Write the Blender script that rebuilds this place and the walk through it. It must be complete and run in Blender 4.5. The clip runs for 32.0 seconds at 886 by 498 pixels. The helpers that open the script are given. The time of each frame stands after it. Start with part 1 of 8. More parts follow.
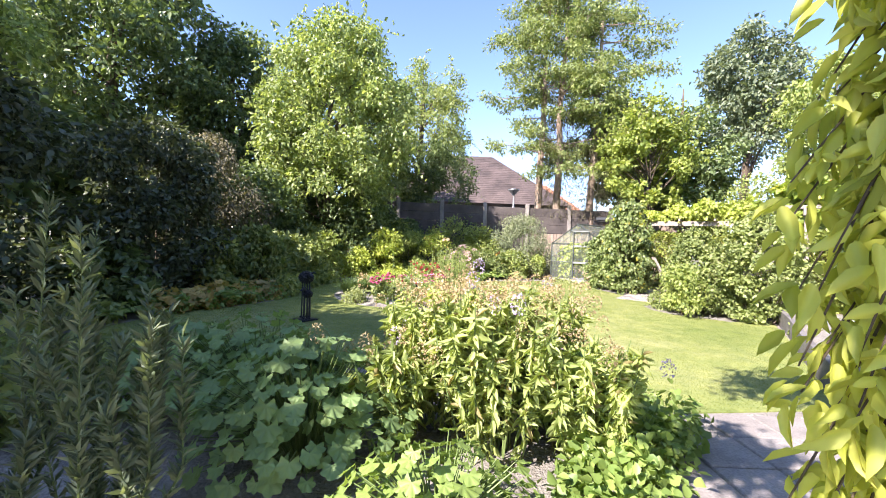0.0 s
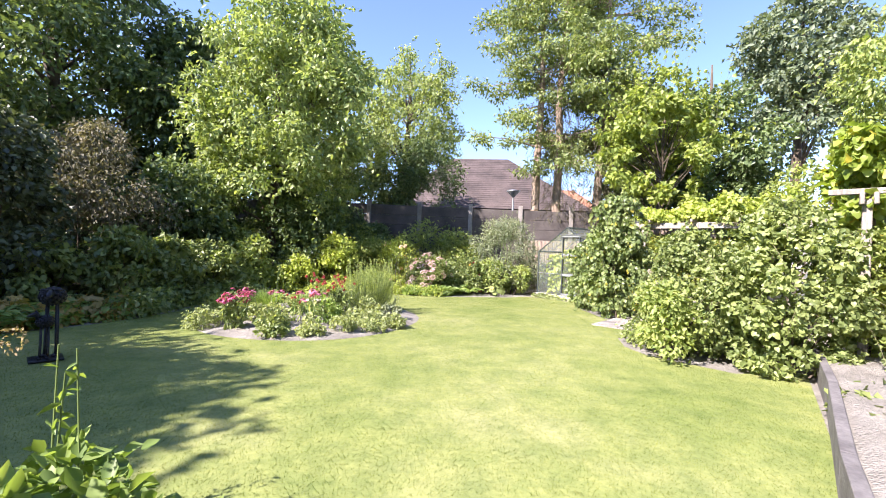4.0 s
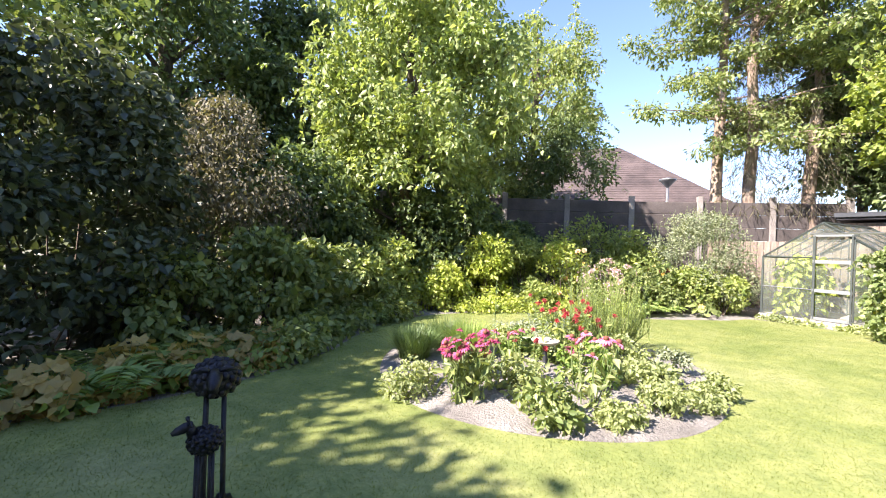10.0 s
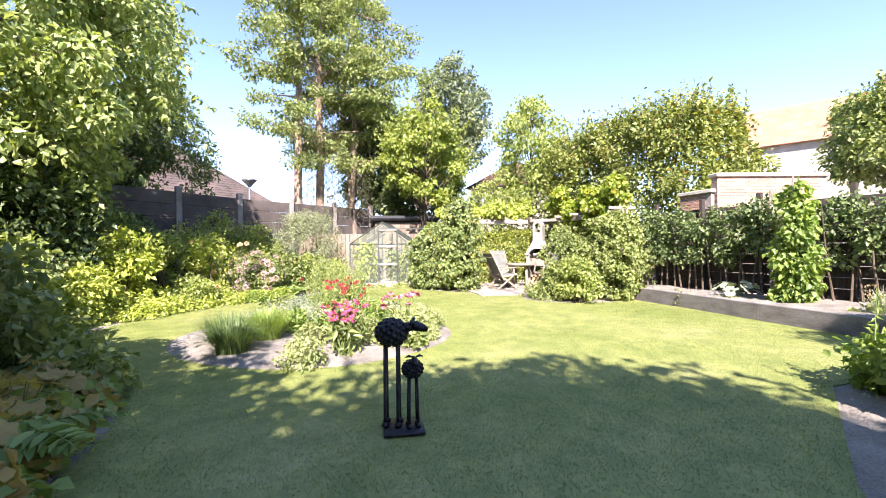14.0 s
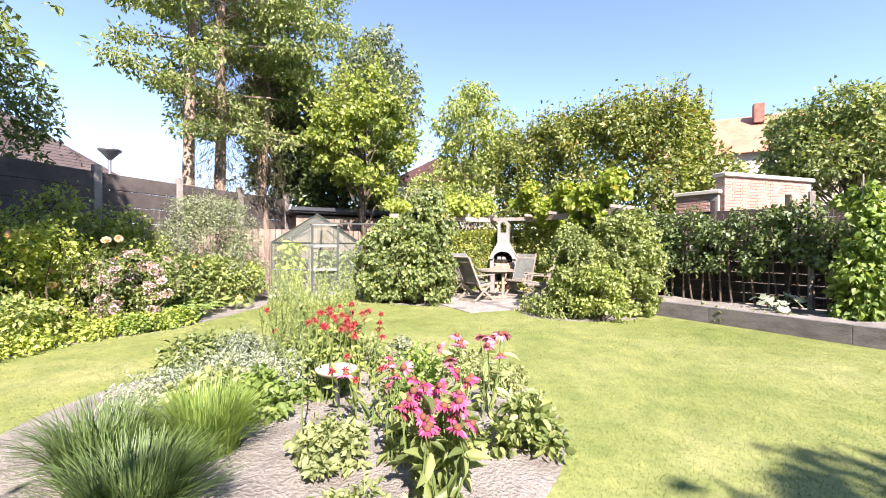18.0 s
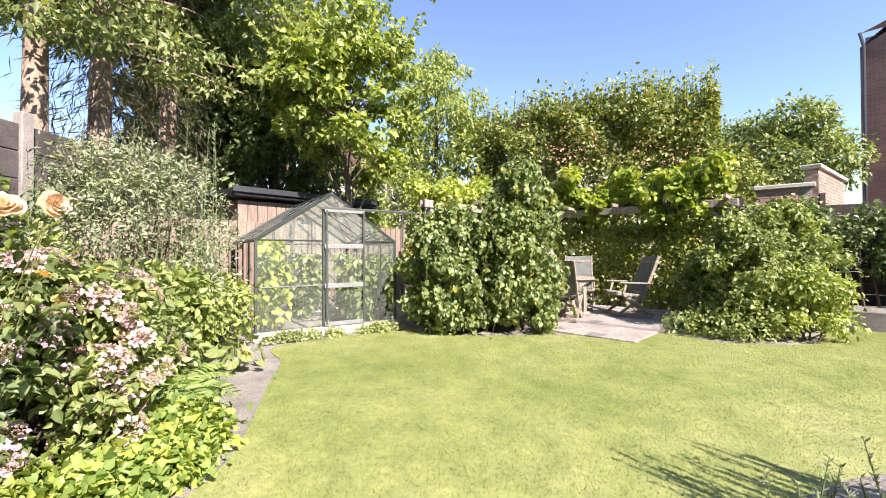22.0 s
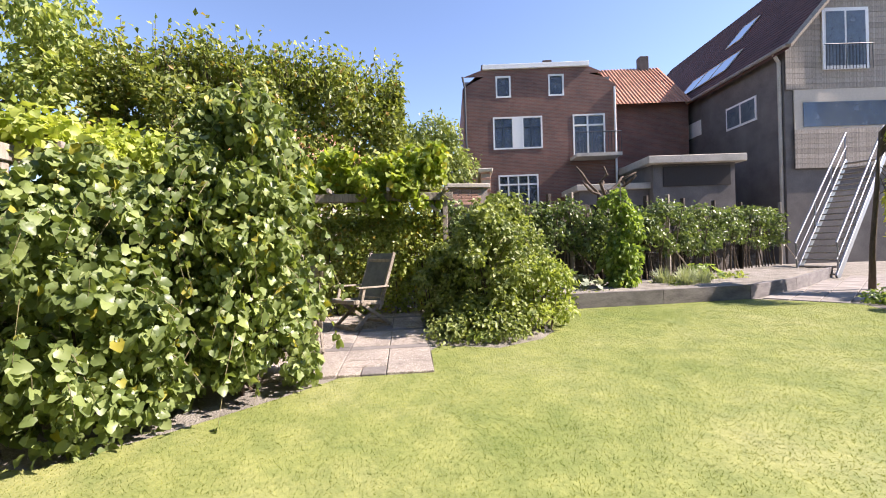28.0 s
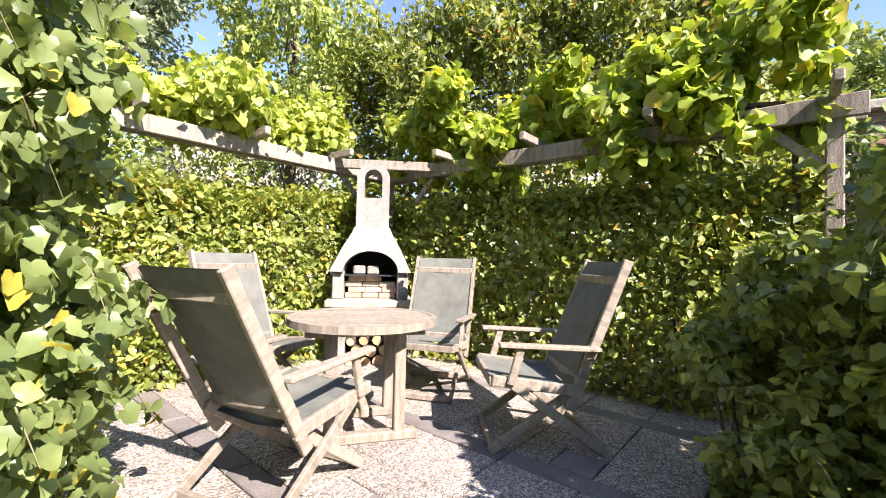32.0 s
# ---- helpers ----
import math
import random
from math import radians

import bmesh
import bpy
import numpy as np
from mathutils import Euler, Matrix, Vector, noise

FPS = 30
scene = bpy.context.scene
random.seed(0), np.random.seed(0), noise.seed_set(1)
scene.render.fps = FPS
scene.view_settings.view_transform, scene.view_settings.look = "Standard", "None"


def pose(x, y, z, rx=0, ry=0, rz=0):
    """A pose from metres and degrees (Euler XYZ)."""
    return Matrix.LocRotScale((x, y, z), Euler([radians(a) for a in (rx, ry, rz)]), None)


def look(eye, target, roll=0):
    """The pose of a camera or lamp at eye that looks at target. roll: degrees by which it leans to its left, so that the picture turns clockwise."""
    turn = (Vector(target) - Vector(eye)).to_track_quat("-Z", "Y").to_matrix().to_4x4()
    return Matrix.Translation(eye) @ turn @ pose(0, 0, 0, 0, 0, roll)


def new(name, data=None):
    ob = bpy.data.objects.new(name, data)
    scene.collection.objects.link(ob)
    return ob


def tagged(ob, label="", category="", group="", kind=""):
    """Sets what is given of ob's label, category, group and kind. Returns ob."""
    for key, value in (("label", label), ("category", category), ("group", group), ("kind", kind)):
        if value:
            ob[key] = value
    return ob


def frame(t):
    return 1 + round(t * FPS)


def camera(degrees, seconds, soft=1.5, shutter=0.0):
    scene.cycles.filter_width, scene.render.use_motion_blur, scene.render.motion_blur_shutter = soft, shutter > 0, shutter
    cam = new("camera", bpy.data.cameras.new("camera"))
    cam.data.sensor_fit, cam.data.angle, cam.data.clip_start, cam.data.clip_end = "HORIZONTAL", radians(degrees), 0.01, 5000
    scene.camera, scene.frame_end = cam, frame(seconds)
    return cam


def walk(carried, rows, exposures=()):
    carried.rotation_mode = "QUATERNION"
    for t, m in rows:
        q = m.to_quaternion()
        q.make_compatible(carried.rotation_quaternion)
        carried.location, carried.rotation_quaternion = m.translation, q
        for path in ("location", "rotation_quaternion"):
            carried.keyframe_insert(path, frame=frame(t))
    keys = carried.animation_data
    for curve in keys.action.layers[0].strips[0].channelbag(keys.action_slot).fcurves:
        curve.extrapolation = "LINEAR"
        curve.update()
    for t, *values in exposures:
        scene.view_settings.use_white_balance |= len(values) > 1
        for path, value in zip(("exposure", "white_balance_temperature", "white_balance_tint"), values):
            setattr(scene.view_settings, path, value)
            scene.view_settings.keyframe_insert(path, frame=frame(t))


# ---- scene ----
cam = camera(93.4, 32.0, soft=1.0)
METRES, EYE, TILT, LEAN, TURN = 28.0, 1.28, 0.0, 0.0, 0.0
ROWS = [
    (0.0, 0.0, 0.0, 0.0, 0.03, -0.94, -2.03),
    (0.5, 0.0042, 0.0187, 0.001, -1.85, -0.73, -1.77),
    (1.0, 0.0114, 0.034, 0.0017, -4.95, -0.48, -1.51),
    (1.5, 0.0214, 0.0475, 0.004, -6.4, -0.17, -1.45),
    (2.0, 0.0333, 0.0588, 0.0042, -5.52, -0.19, -1.27),
    (2.5, 0.0465, 0.0715, 0.0035, -4.22, -0.25, -1.37),
    (4.5, 0.093, 0.0899, 0.0001, 11.57, 0.32, -2.38),
    (5.0, 0.0957, 0.0879, 0.0003, 17.75, -0.29, -2.46),
    (5.5, 0.0961, 0.0883, 0.0004, 20.33, -0.47, -2.49),
    (6.0, 0.0962, 0.0882, 0.0006, 20.98, -0.46, -2.33),
    (6.5, 0.0958, 0.0904, 0.0013, 20.88, -0.75, -2.2),
    (7.0, 0.0887, 0.1025, 0.0018, 20.18, -1.37, -2.26),
    (7.5, 0.0791, 0.12, 0.0011, 17.98, -1.36, -1.99),
    (8.0, 0.0658, 0.1384, 0.0004, 16.91, -1.07, -2.32),
    (8.5, 0.0465, 0.1535, 0.0009, 18.28, -0.92, -2.19),
    (9.0, 0.0263, 0.165, 0.0025, 19.8, -0.85, -2.27),
    (9.5, 0.0039, 0.1698, 0.0021, 17.81, -0.48, -2.09),
    (10.0, -0.0192, 0.1699, 0.0017, 14.47, -0.13, -1.89),
    (10.5, -0.0419, 0.1715, 0.0009, 7.55, -0.27, -1.54),
    (11.0, -0.0664, 0.175, -0.0011, -1.74, 0.2, -1.19),
    (11.5, -0.0878, 0.1762, -0.0027, -12.89, 0.44, -0.5),
    (12.0, -0.1087, 0.1733, -0.0034, -22.74, 0.77, -0.04),
    (12.5, -0.1241, 0.1687, -0.0034, -31.53, 0.56, 0.51),
    (13.0, -0.1348, 0.1611, -0.0023, -38.14, 0.51, 0.78),
    (13.5, -0.1404, 0.1538, -0.0015, -43.62, 0.09, 0.86),
    (14.0, -0.1422, 0.1532, -0.0017, -48.07, -0.16, 0.63),
    (14.5, -0.1427, 0.154, -0.0015, -49.59, -0.03, 0.48),
    (16.5, -0.1275, 0.1941, -0.0015, -51.37, -0.49, -0.59),
    (17.0, -0.121, 0.2169, -0.0023, -54.18, -0.53, -0.56),
    (17.5, -0.1157, 0.2405, -0.001, -58.44, -0.14, -0.43),
    (18.0, -0.1081, 0.2622, -0.0002, -63.08, -0.17, -0.3),
    (18.5, -0.1002, 0.2855, -0.0002, -66.94, -0.07, -0.23),
    (19.0, -0.0934, 0.3098, -0.0001, -71.59, 0.19, -0.27),
    (19.5, -0.0888, 0.3333, -0.001, -76.81, 0.42, -0.03),
    (20.0, -0.0803, 0.3554, -0.0006, -82.76, 0.18, 0.16),
    (20.5, -0.0703, 0.379, -0.0014, -87.47, 0.36, 0.24),
    (21.0, -0.0621, 0.4018, -0.0019, -89.39, 0.66, 0.34),
    (21.5, -0.055, 0.4242, -0.0021, -88.35, 0.76, 0.3),
    (22.0, -0.0453, 0.4446, -0.0035, -83.91, 0.66, 0.22),
    (22.5, -0.0352, 0.4617, -0.0049, -79.02, 0.74, 0.2),
    (23.0, -0.0231, 0.4749, -0.0058, -75.98, 0.89, 0.25),
    (23.5, -0.0157, 0.484, -0.0059, -76.54, 1.23, 0.39),
    (24.0, -0.013, 0.4875, -0.0065, -78.06, 1.5, 0.6),
    (24.5, -0.0128, 0.4879, -0.0062, -78.6, 1.58, 0.62),
    (25.0, -0.0124, 0.4876, -0.0053, -79.0, 1.42, 0.55),
    (25.5, -0.0081, 0.4853, -0.0039, -83.31, 1.02, 0.83),
    (26.0, -0.0019, 0.4833, -0.003, -93.66, 1.12, 1.07),
    (26.5, 0.0036, 0.4827, -0.0028, -108.82, 0.54, 1.58),
    (28.5, 0.067, 0.4562, -0.0023, -133.35, -0.48, 1.81),
    (29.0, 0.0812, 0.4397, -0.0026, -132.2, -0.26, 1.77),
    (29.5, 0.0952, 0.4232, -0.0035, -128.07, 0.16, 1.64),
    (30.0, 0.1066, 0.4057, -0.0035, -122.7, 0.51, 1.21),
    (30.5, 0.1202, 0.3925, -0.0043, -114.32, 0.84, 0.54),
    (31.0, 0.1328, 0.3793, -0.0047, -104.27, 1.08, 0.06),
    (31.5, 0.1449, 0.3712, -0.0056, -94.57, 1.27, -0.86),
    (32.0, 0.1521, 0.3669, -0.006, -86.82, 1.39, -1.42),
]
walk(cam, [(t, pose(0, 0, EYE, TILT, LEAN, TURN) @ pose(METRES * x, METRES * y, METRES * z, 90 + pitch, roll, yaw)) for t, x, y, z, yaw, pitch, roll in ROWS],
     exposures=[(0.0, 1.84, 6450, 23), (2.0, 1.88, 6400, 24), (5.0, 1.74, 6350, 24), (8.0, 1.74, 6500, 23), (11.0, 2.0, 6600, 23), (14.0, 1.98, 6640, 25), (17.0, 1.84, 6580, 25),
                (19.0, 1.63, 6640, 24), (22.0, 1.55, 6640, 23), (26.0, 1.45, 6700, 22), (29.0, 1.42, 6950, 24), (31.0, 1.64, 6750, 24), (32.0, 1.77, 6760, 23)])

# ---- light ----
SUN = Vector((-0.74, -0.67, 0.0)).normalized()
ELEV = radians(41)
world = bpy.data.worlds.new("world")
scene.world = world
world.use_nodes = True
wn = world.node_tree.nodes
sky = wn.new("ShaderNodeTexSky")
sky.sky_type, sky.sun_disc = "NISHITA", False
sky.sun_elevation, sky.sun_rotation = ELEV, math.atan2(SUN.x, SUN.y)
sky.air_density, sky.dust_density, sky.ozone_density = 0.85, 0.1, 3.0
world.node_tree.links.new(sky.outputs[0], wn["Background"].inputs[0])
wn["Background"].inputs[1].default_value = 0.12
lamp = bpy.data.lights.new("sun", "SUN")
lamp.energy, lamp.angle, lamp.color = 4.9, radians(0.53), (1.0, 0.95, 0.86)
sun_ob = new("sun", lamp)
sun_ob.matrix_world = look(Vector((SUN.x * math.cos(ELEV), SUN.y * math.cos(ELEV), math.sin(ELEV))) * 60, (0, 0, 0))

RNG = np.random.default_rng(7)


# ---- materials ----
def material(name, rough=0.6, metal=0.0, spec=0.5):
    m = bpy.data.materials.new(name)
    m.use_nodes = True
    nt = m.node_tree
    b = nt.nodes["Principled BSDF"]
    b.inputs["Roughness"].default_value, b.inputs["Metallic"].default_value = rough, metal
    b.inputs["Specular IOR Level"].default_value = spec
    return m, nt, b


def node(nt, kind, **values):
    n = nt.nodes.new(kind)
    for k, v in values.items():
        n.inputs[k.replace("_", " ")].default_value = v
    return n


def ramp(nt, source, *stops):
    r = nt.nodes.new("ShaderNodeValToRGB")
    el = r.color_ramp.elements
    while len(el) < len(stops):
        el.new(0.5)
    for e, (at, c) in zip(el, stops):
        e.position, e.color = at, (*c, 1)
    nt.links.new(source, r.inputs[0])
    return r.outputs[0]


def mixed(nt, kind, fac, a, b):
    x = nt.nodes.new("ShaderNodeMix")
    x.data_type, x.blend_type = "RGBA", kind
    for value, socket in ((fac, x.inputs[0]), (a, x.inputs[6]), (b, x.inputs[7])):
        if isinstance(value, bpy.types.NodeSocket):
            nt.links.new(value, socket)
        else:
            socket.default_value = value if isinstance(value, float) else (*value, 1)
    return x.outputs[2]


def coords(nt):
    return nt.nodes.new("ShaderNodeTexCoord").outputs["Object"]


def place_coords(nt):
    return nt.nodes.new("ShaderNodeNewGeometry").outputs["Position"]


def noise_tex(nt, scale, detail=4.0, rough=0.6, vec=None, stretch=None):
    n = node(nt, "ShaderNodeTexNoise", Scale=scale, Detail=detail, Roughness=rough)
    v = vec if vec is not None else place_coords(nt)
    if stretch:
        mp = nt.nodes.new("ShaderNodeMapping")
        mp.inputs["Scale"].default_value = stretch
        nt.links.new(v, mp.inputs[0])
        v = mp.outputs[0]
    nt.links.new(v, n.inputs["Vector"])
    return n.outputs[0]


def bumped(nt, b, source, strength=0.4, dist=0.01):
    bp = node(nt, "ShaderNodeBump", Strength=strength, Distance=dist)
    nt.links.new(source, bp.inputs["Height"])
    nt.links.new(bp.outputs[0], b.inputs["Normal"])


def leaf_mat(name, dark, light, rough=0.45, thru=0.35, odd=None, share=0.06, through_tint=(1.4, 1.4, 0.65)):
    """Leaves: a tone for each leaf, patches over the plant, light shining through."""
    m, nt, b = material(name, rough, spec=0.5)
    g = nt.nodes.new("ShaderNodeNewGeometry")
    c = ramp(nt, g.outputs["Random Per Island"], (0.0, dark), (1.0, light))
    patch = noise_tex(nt, 1.3, 3.0)
    f = ramp(nt, patch, (0.3, (0.8, 0.82, 0.78)), (0.7, (1.25, 1.2, 1.05)))
    c = mixed(nt, "MULTIPLY", 1.0, c, f)
    if odd:
        w = nt.nodes.new("ShaderNodeTexWhiteNoise")
        w.noise_dimensions = "1D"
        nt.links.new(g.outputs["Random Per Island"], w.inputs["W"])
        k = ramp(nt, w.outputs[0], (1 - share - 0.01, (0, 0, 0)), (1 - share, (1, 1, 1)))
        c = mixed(nt, "MIX", k, c, odd)
    nt.links.new(c, b.inputs["Base Color"])
    t = nt.nodes.new("ShaderNodeBsdfTranslucent")
    warm = mixed(nt, "MULTIPLY", 1.0, c, through_tint)
    nt.links.new(warm, t.inputs[0])
    s = nt.nodes.new("ShaderNodeMixShader")
    s.inputs[0].default_value = thru
    nt.links.new(b.outputs[0], s.inputs[1])
    nt.links.new(t.outputs[0], s.inputs[2])
    nt.links.new(s.outputs[0], nt.nodes["Material Output"].inputs[0])
    return m


def grainy(name, dark, light, scale=8.0, rough=0.7, fine=60.0, bump=0.3, stretch=None, metal=0.0, dist=0.01, local=True, vary=0.0):
    m, nt, b = material(name, rough, metal)
    v = coords(nt) if local else place_coords(nt)
    big = noise_tex(nt, scale, 5.0, 0.6, v, stretch)
    small = noise_tex(nt, fine, 3.0, 0.6, v, stretch)
    c = ramp(nt, big, (0.3, dark), (0.7, light))
    c = mixed(nt, "MULTIPLY", 1.0, c, ramp(nt, small, (0.3, (0.75, 0.75, 0.75)), (0.7, (1.15, 1.15, 1.15))))
    if vary:
        r = nt.nodes.new("ShaderNodeObjectInfo").outputs["Random"]
        c = mixed(nt, "MULTIPLY", 1.0, c, ramp(nt, r, (0.0, (1 - vary,) * 3), (1.0, (1 + vary,) * 3)))
    nt.links.new(c, b.inputs["Base Color"])
    bumped(nt, b, small, bump, dist)
    return m


def plain(name, colour, rough=0.5, metal=0.0):
    m, nt, b = material(name, rough, metal)
    n = noise_tex(nt, 25.0, 3.0, 0.6, coords(nt))
    nt.links.new(ramp(nt, n, (0.3, tuple(x * 0.86 for x in colour)), (0.7, tuple(min(1, x * 1.08) for x in colour))), b.inputs["Base Color"])
    return m


def glass(name, tint=(0.93, 0.97, 0.95), clear=0.86, dirt_or_sky=(0.5, 0.55, 0.5)):
    """A thin pane: mostly see-through, a glossy face and a film, dusty or tinted with painted sky light."""
    m = bpy.data.materials.new(name)
    m.use_nodes = True
    nt = m.node_tree
    nt.nodes.remove(nt.nodes["Principled BSDF"])
    tr = node(nt, "ShaderNodeBsdfTransparent", Color=(*tint, 1))
    gl = node(nt, "ShaderNodeBsdfGlossy", Roughness=0.03)
    df = node(nt, "ShaderNodeBsdfDiffuse", Color=(*dirt_or_sky, 1))
    fr = node(nt, "ShaderNodeFresnel", IOR=1.45)
    a, c = nt.nodes.new("ShaderNodeMixShader"), nt.nodes.new("ShaderNodeMixShader")
    film = ramp(nt, noise_tex(nt, 2.5, 4.0, 0.6), (0.3, (0.6 * (1 - clear),) * 3), (0.75, (1.7 * (1 - clear),) * 3))
    nt.links.new(film, a.inputs[0])
    nt.links.new(tr.outputs[0], a.inputs[1])
    nt.links.new(df.outputs[0], a.inputs[2])
    nt.links.new(fr.outputs[0], c.inputs[0])
    nt.links.new(a.outputs[0], c.inputs[1])
    nt.links.new(gl.outputs[0], c.inputs[2])
    nt.links.new(c.outputs[0], nt.nodes["Material Output"].inputs[0])
    return m


# ---- mesh tools ----
class Shape:
    """Gathers boxes, tubes and free faces into one mesh."""

    def __init__(self):
        self.v, self.f = [], []

    def add(self, verts, faces):
        k = len(self.v)
        self.v += [tuple(p) for p in verts]
        self.f += [tuple(i + k for i in f) for f in faces]
        return self

    def box(self, size, m=Matrix(), taper=1.0, bevel=0.0):
        x, y, z = (s / 2 for s in size)
        if not bevel:
            vs = [(sx * x * (taper if sz > 0 else 1), sy * y * (taper if sz > 0 else 1), sz * z) for sz in (-1, 1) for sx, sy in ((-1, -1), (1, -1), (1, 1), (-1, 1))]
            fs = [(3, 2, 1, 0), (4, 5, 6, 7), (0, 1, 5, 4), (1, 2, 6, 5), (2, 3, 7, 6), (3, 0, 4, 7)]
            return self.add([m @ Vector(p) for p in vs], fs)
        b = min(bevel, x * 0.9, y * 0.9, z * 0.9)
        bm = bmesh.new()
        bmesh.ops.create_cube(bm, size=1)
        for p in bm.verts:
            p.co = Vector((p.co.x * 2 * x, p.co.y * 2 * y, p.co.z * 2 * z))
        bmesh.ops.bevel(bm, geom=bm.edges[:], offset=b, segments=1, affect="EDGES", profile=0.5)
        return self.take(bm, m)

    def take(self, bm, m=Matrix()):
        bm.verts.index_update()
        self.add([m @ p.co for p in bm.verts], [[p.index for p in f.verts] for f in bm.faces])
        bm.free()
        return self

    def tube(self, pts, radii, sides=7, cap=True):
        pts = [Vector(p) for p in pts]
        if not hasattr(radii, "__len__"):
            radii = [radii] * len(pts)
        k, side = len(self.v), None
        for i, (p, r) in enumerate(zip(pts, radii)):
            d = (pts[min(i + 1, len(pts) - 1)] - pts[max(i - 1, 0)]).normalized()
            if side is None:
                side = d.cross((0.3, 0.2, 1) if abs(d.z) < 0.9 else (1, 0, 0)).normalized()
            side = (side - d * side.dot(d)).normalized()
            up = d.cross(side)
            for j in range(sides):
                a = 2 * math.pi * j / sides
                self.v.append(tuple(p + (side * math.cos(a) + up * math.sin(a)) * r))
        for i in range(len(pts) - 1):
            for j in range(sides):
                a, b = k + i * sides + j, k + i * sides + (j + 1) % sides
                self.f.append((a, b, b + sides, a + sides))
        if cap:
            self.f.append(tuple(range(k + sides - 1, k - 1, -1)))
            e = k + (len(pts) - 1) * sides
            self.f.append(tuple(range(e, e + sides)))
        return self

    def lathe(self, profile, at=(0, 0, 0), sides=20):
        k = len(self.v)
        for r, z in profile:
            for j in range(sides):
                a = 2 * math.pi * j / sides
                self.v.append((at[0] + r * math.cos(a), at[1] + r * math.sin(a), at[2] + z))
        for i in range(len(profile) - 1):
            for j in range(sides):
                a, b = k + i * sides + j, k + i * sides + (j + 1) % sides
                self.f.append((a, b, b + sides, a + sides))
        self.f.append(tuple(range(k + sides - 1, k - 1, -1)))
        e = k + (len(profile) - 1) * sides
        self.f.append(tuple(range(e, e + sides)))
        return self

    def prism(self, outline, z0, z1, m=Matrix()):
        n = len(outline)
        vs = [m @ Vector((x, y, z)) for z in (z0, z1) for x, y in outline]
        fs = [tuple(range(n - 1, -1, -1)), tuple(range(n, 2 * n))] + [(i, (i + 1) % n, n + (i + 1) % n, n + i) for i in range(n)]
        return self.add(vs, fs)

    def ball(self, at, r, seg=10, rings=6, squash=(1, 1, 1)):
        bm = bmesh.new()
        bmesh.ops.create_uvsphere(bm, u_segments=seg, v_segments=rings, radius=r)
        return self.take(bm, Matrix.Translation(at) @ Matrix.Diagonal((*squash, 1)))

    def mesh(self, name, smooth=False):
        me = bpy.data.meshes.new(name)
        me.from_pydata(self.v, [], self.f)
        if smooth:
            me.polygons.foreach_set("use_smooth", [True] * len(me.polygons))
        me.update()
        return me


RECOLOURED = {}


def part(name, shape, mat, parent=None, label="", smooth=False, m=None):
    """Links a Shape, bmesh or mesh as one object under a thing or a part; the geometry is in world metres unless m is given."""
    if isinstance(shape, Shape):
        shape = shape.mesh(name, smooth)
    if not shape.materials:
        shape.materials.append(mat)
    elif shape.materials[0] != mat:
        key = (shape.name, mat.name)
        if key not in RECOLOURED:
            RECOLOURED[key] = shape.copy()
            RECOLOURED[key].materials[0] = mat
        shape = RECOLOURED[key]
    ob = new(name, shape)
    if parent:
        ob.parent = parent
        ob.matrix_parent_inverse = world_of(parent).inverted()
    if m is not None:
        ob.matrix_basis = m
    if label:
        ob["label"] = label
    return ob


def world_of(ob):
    """Parts keep world poses of their own, so the basis is the world pose."""
    return ob.matrix_basis.copy()


def thing(name, at, label, category, group="", kind=""):
    ob = new(name)
    ob.empty_display_size = 0.1
    ob.matrix_basis = Matrix.Translation(at)
    return tagged(ob, label, category, group, kind)


def structure(name, shape, mat, label="", category="", smooth=False):
    return tagged(part(name, shape, mat, smooth=smooth), label, category, kind="structure")


# ---- leaves ----
def unit(v):
    return v / np.maximum(np.linalg.norm(v, axis=1, keepdims=True), 1e-6)


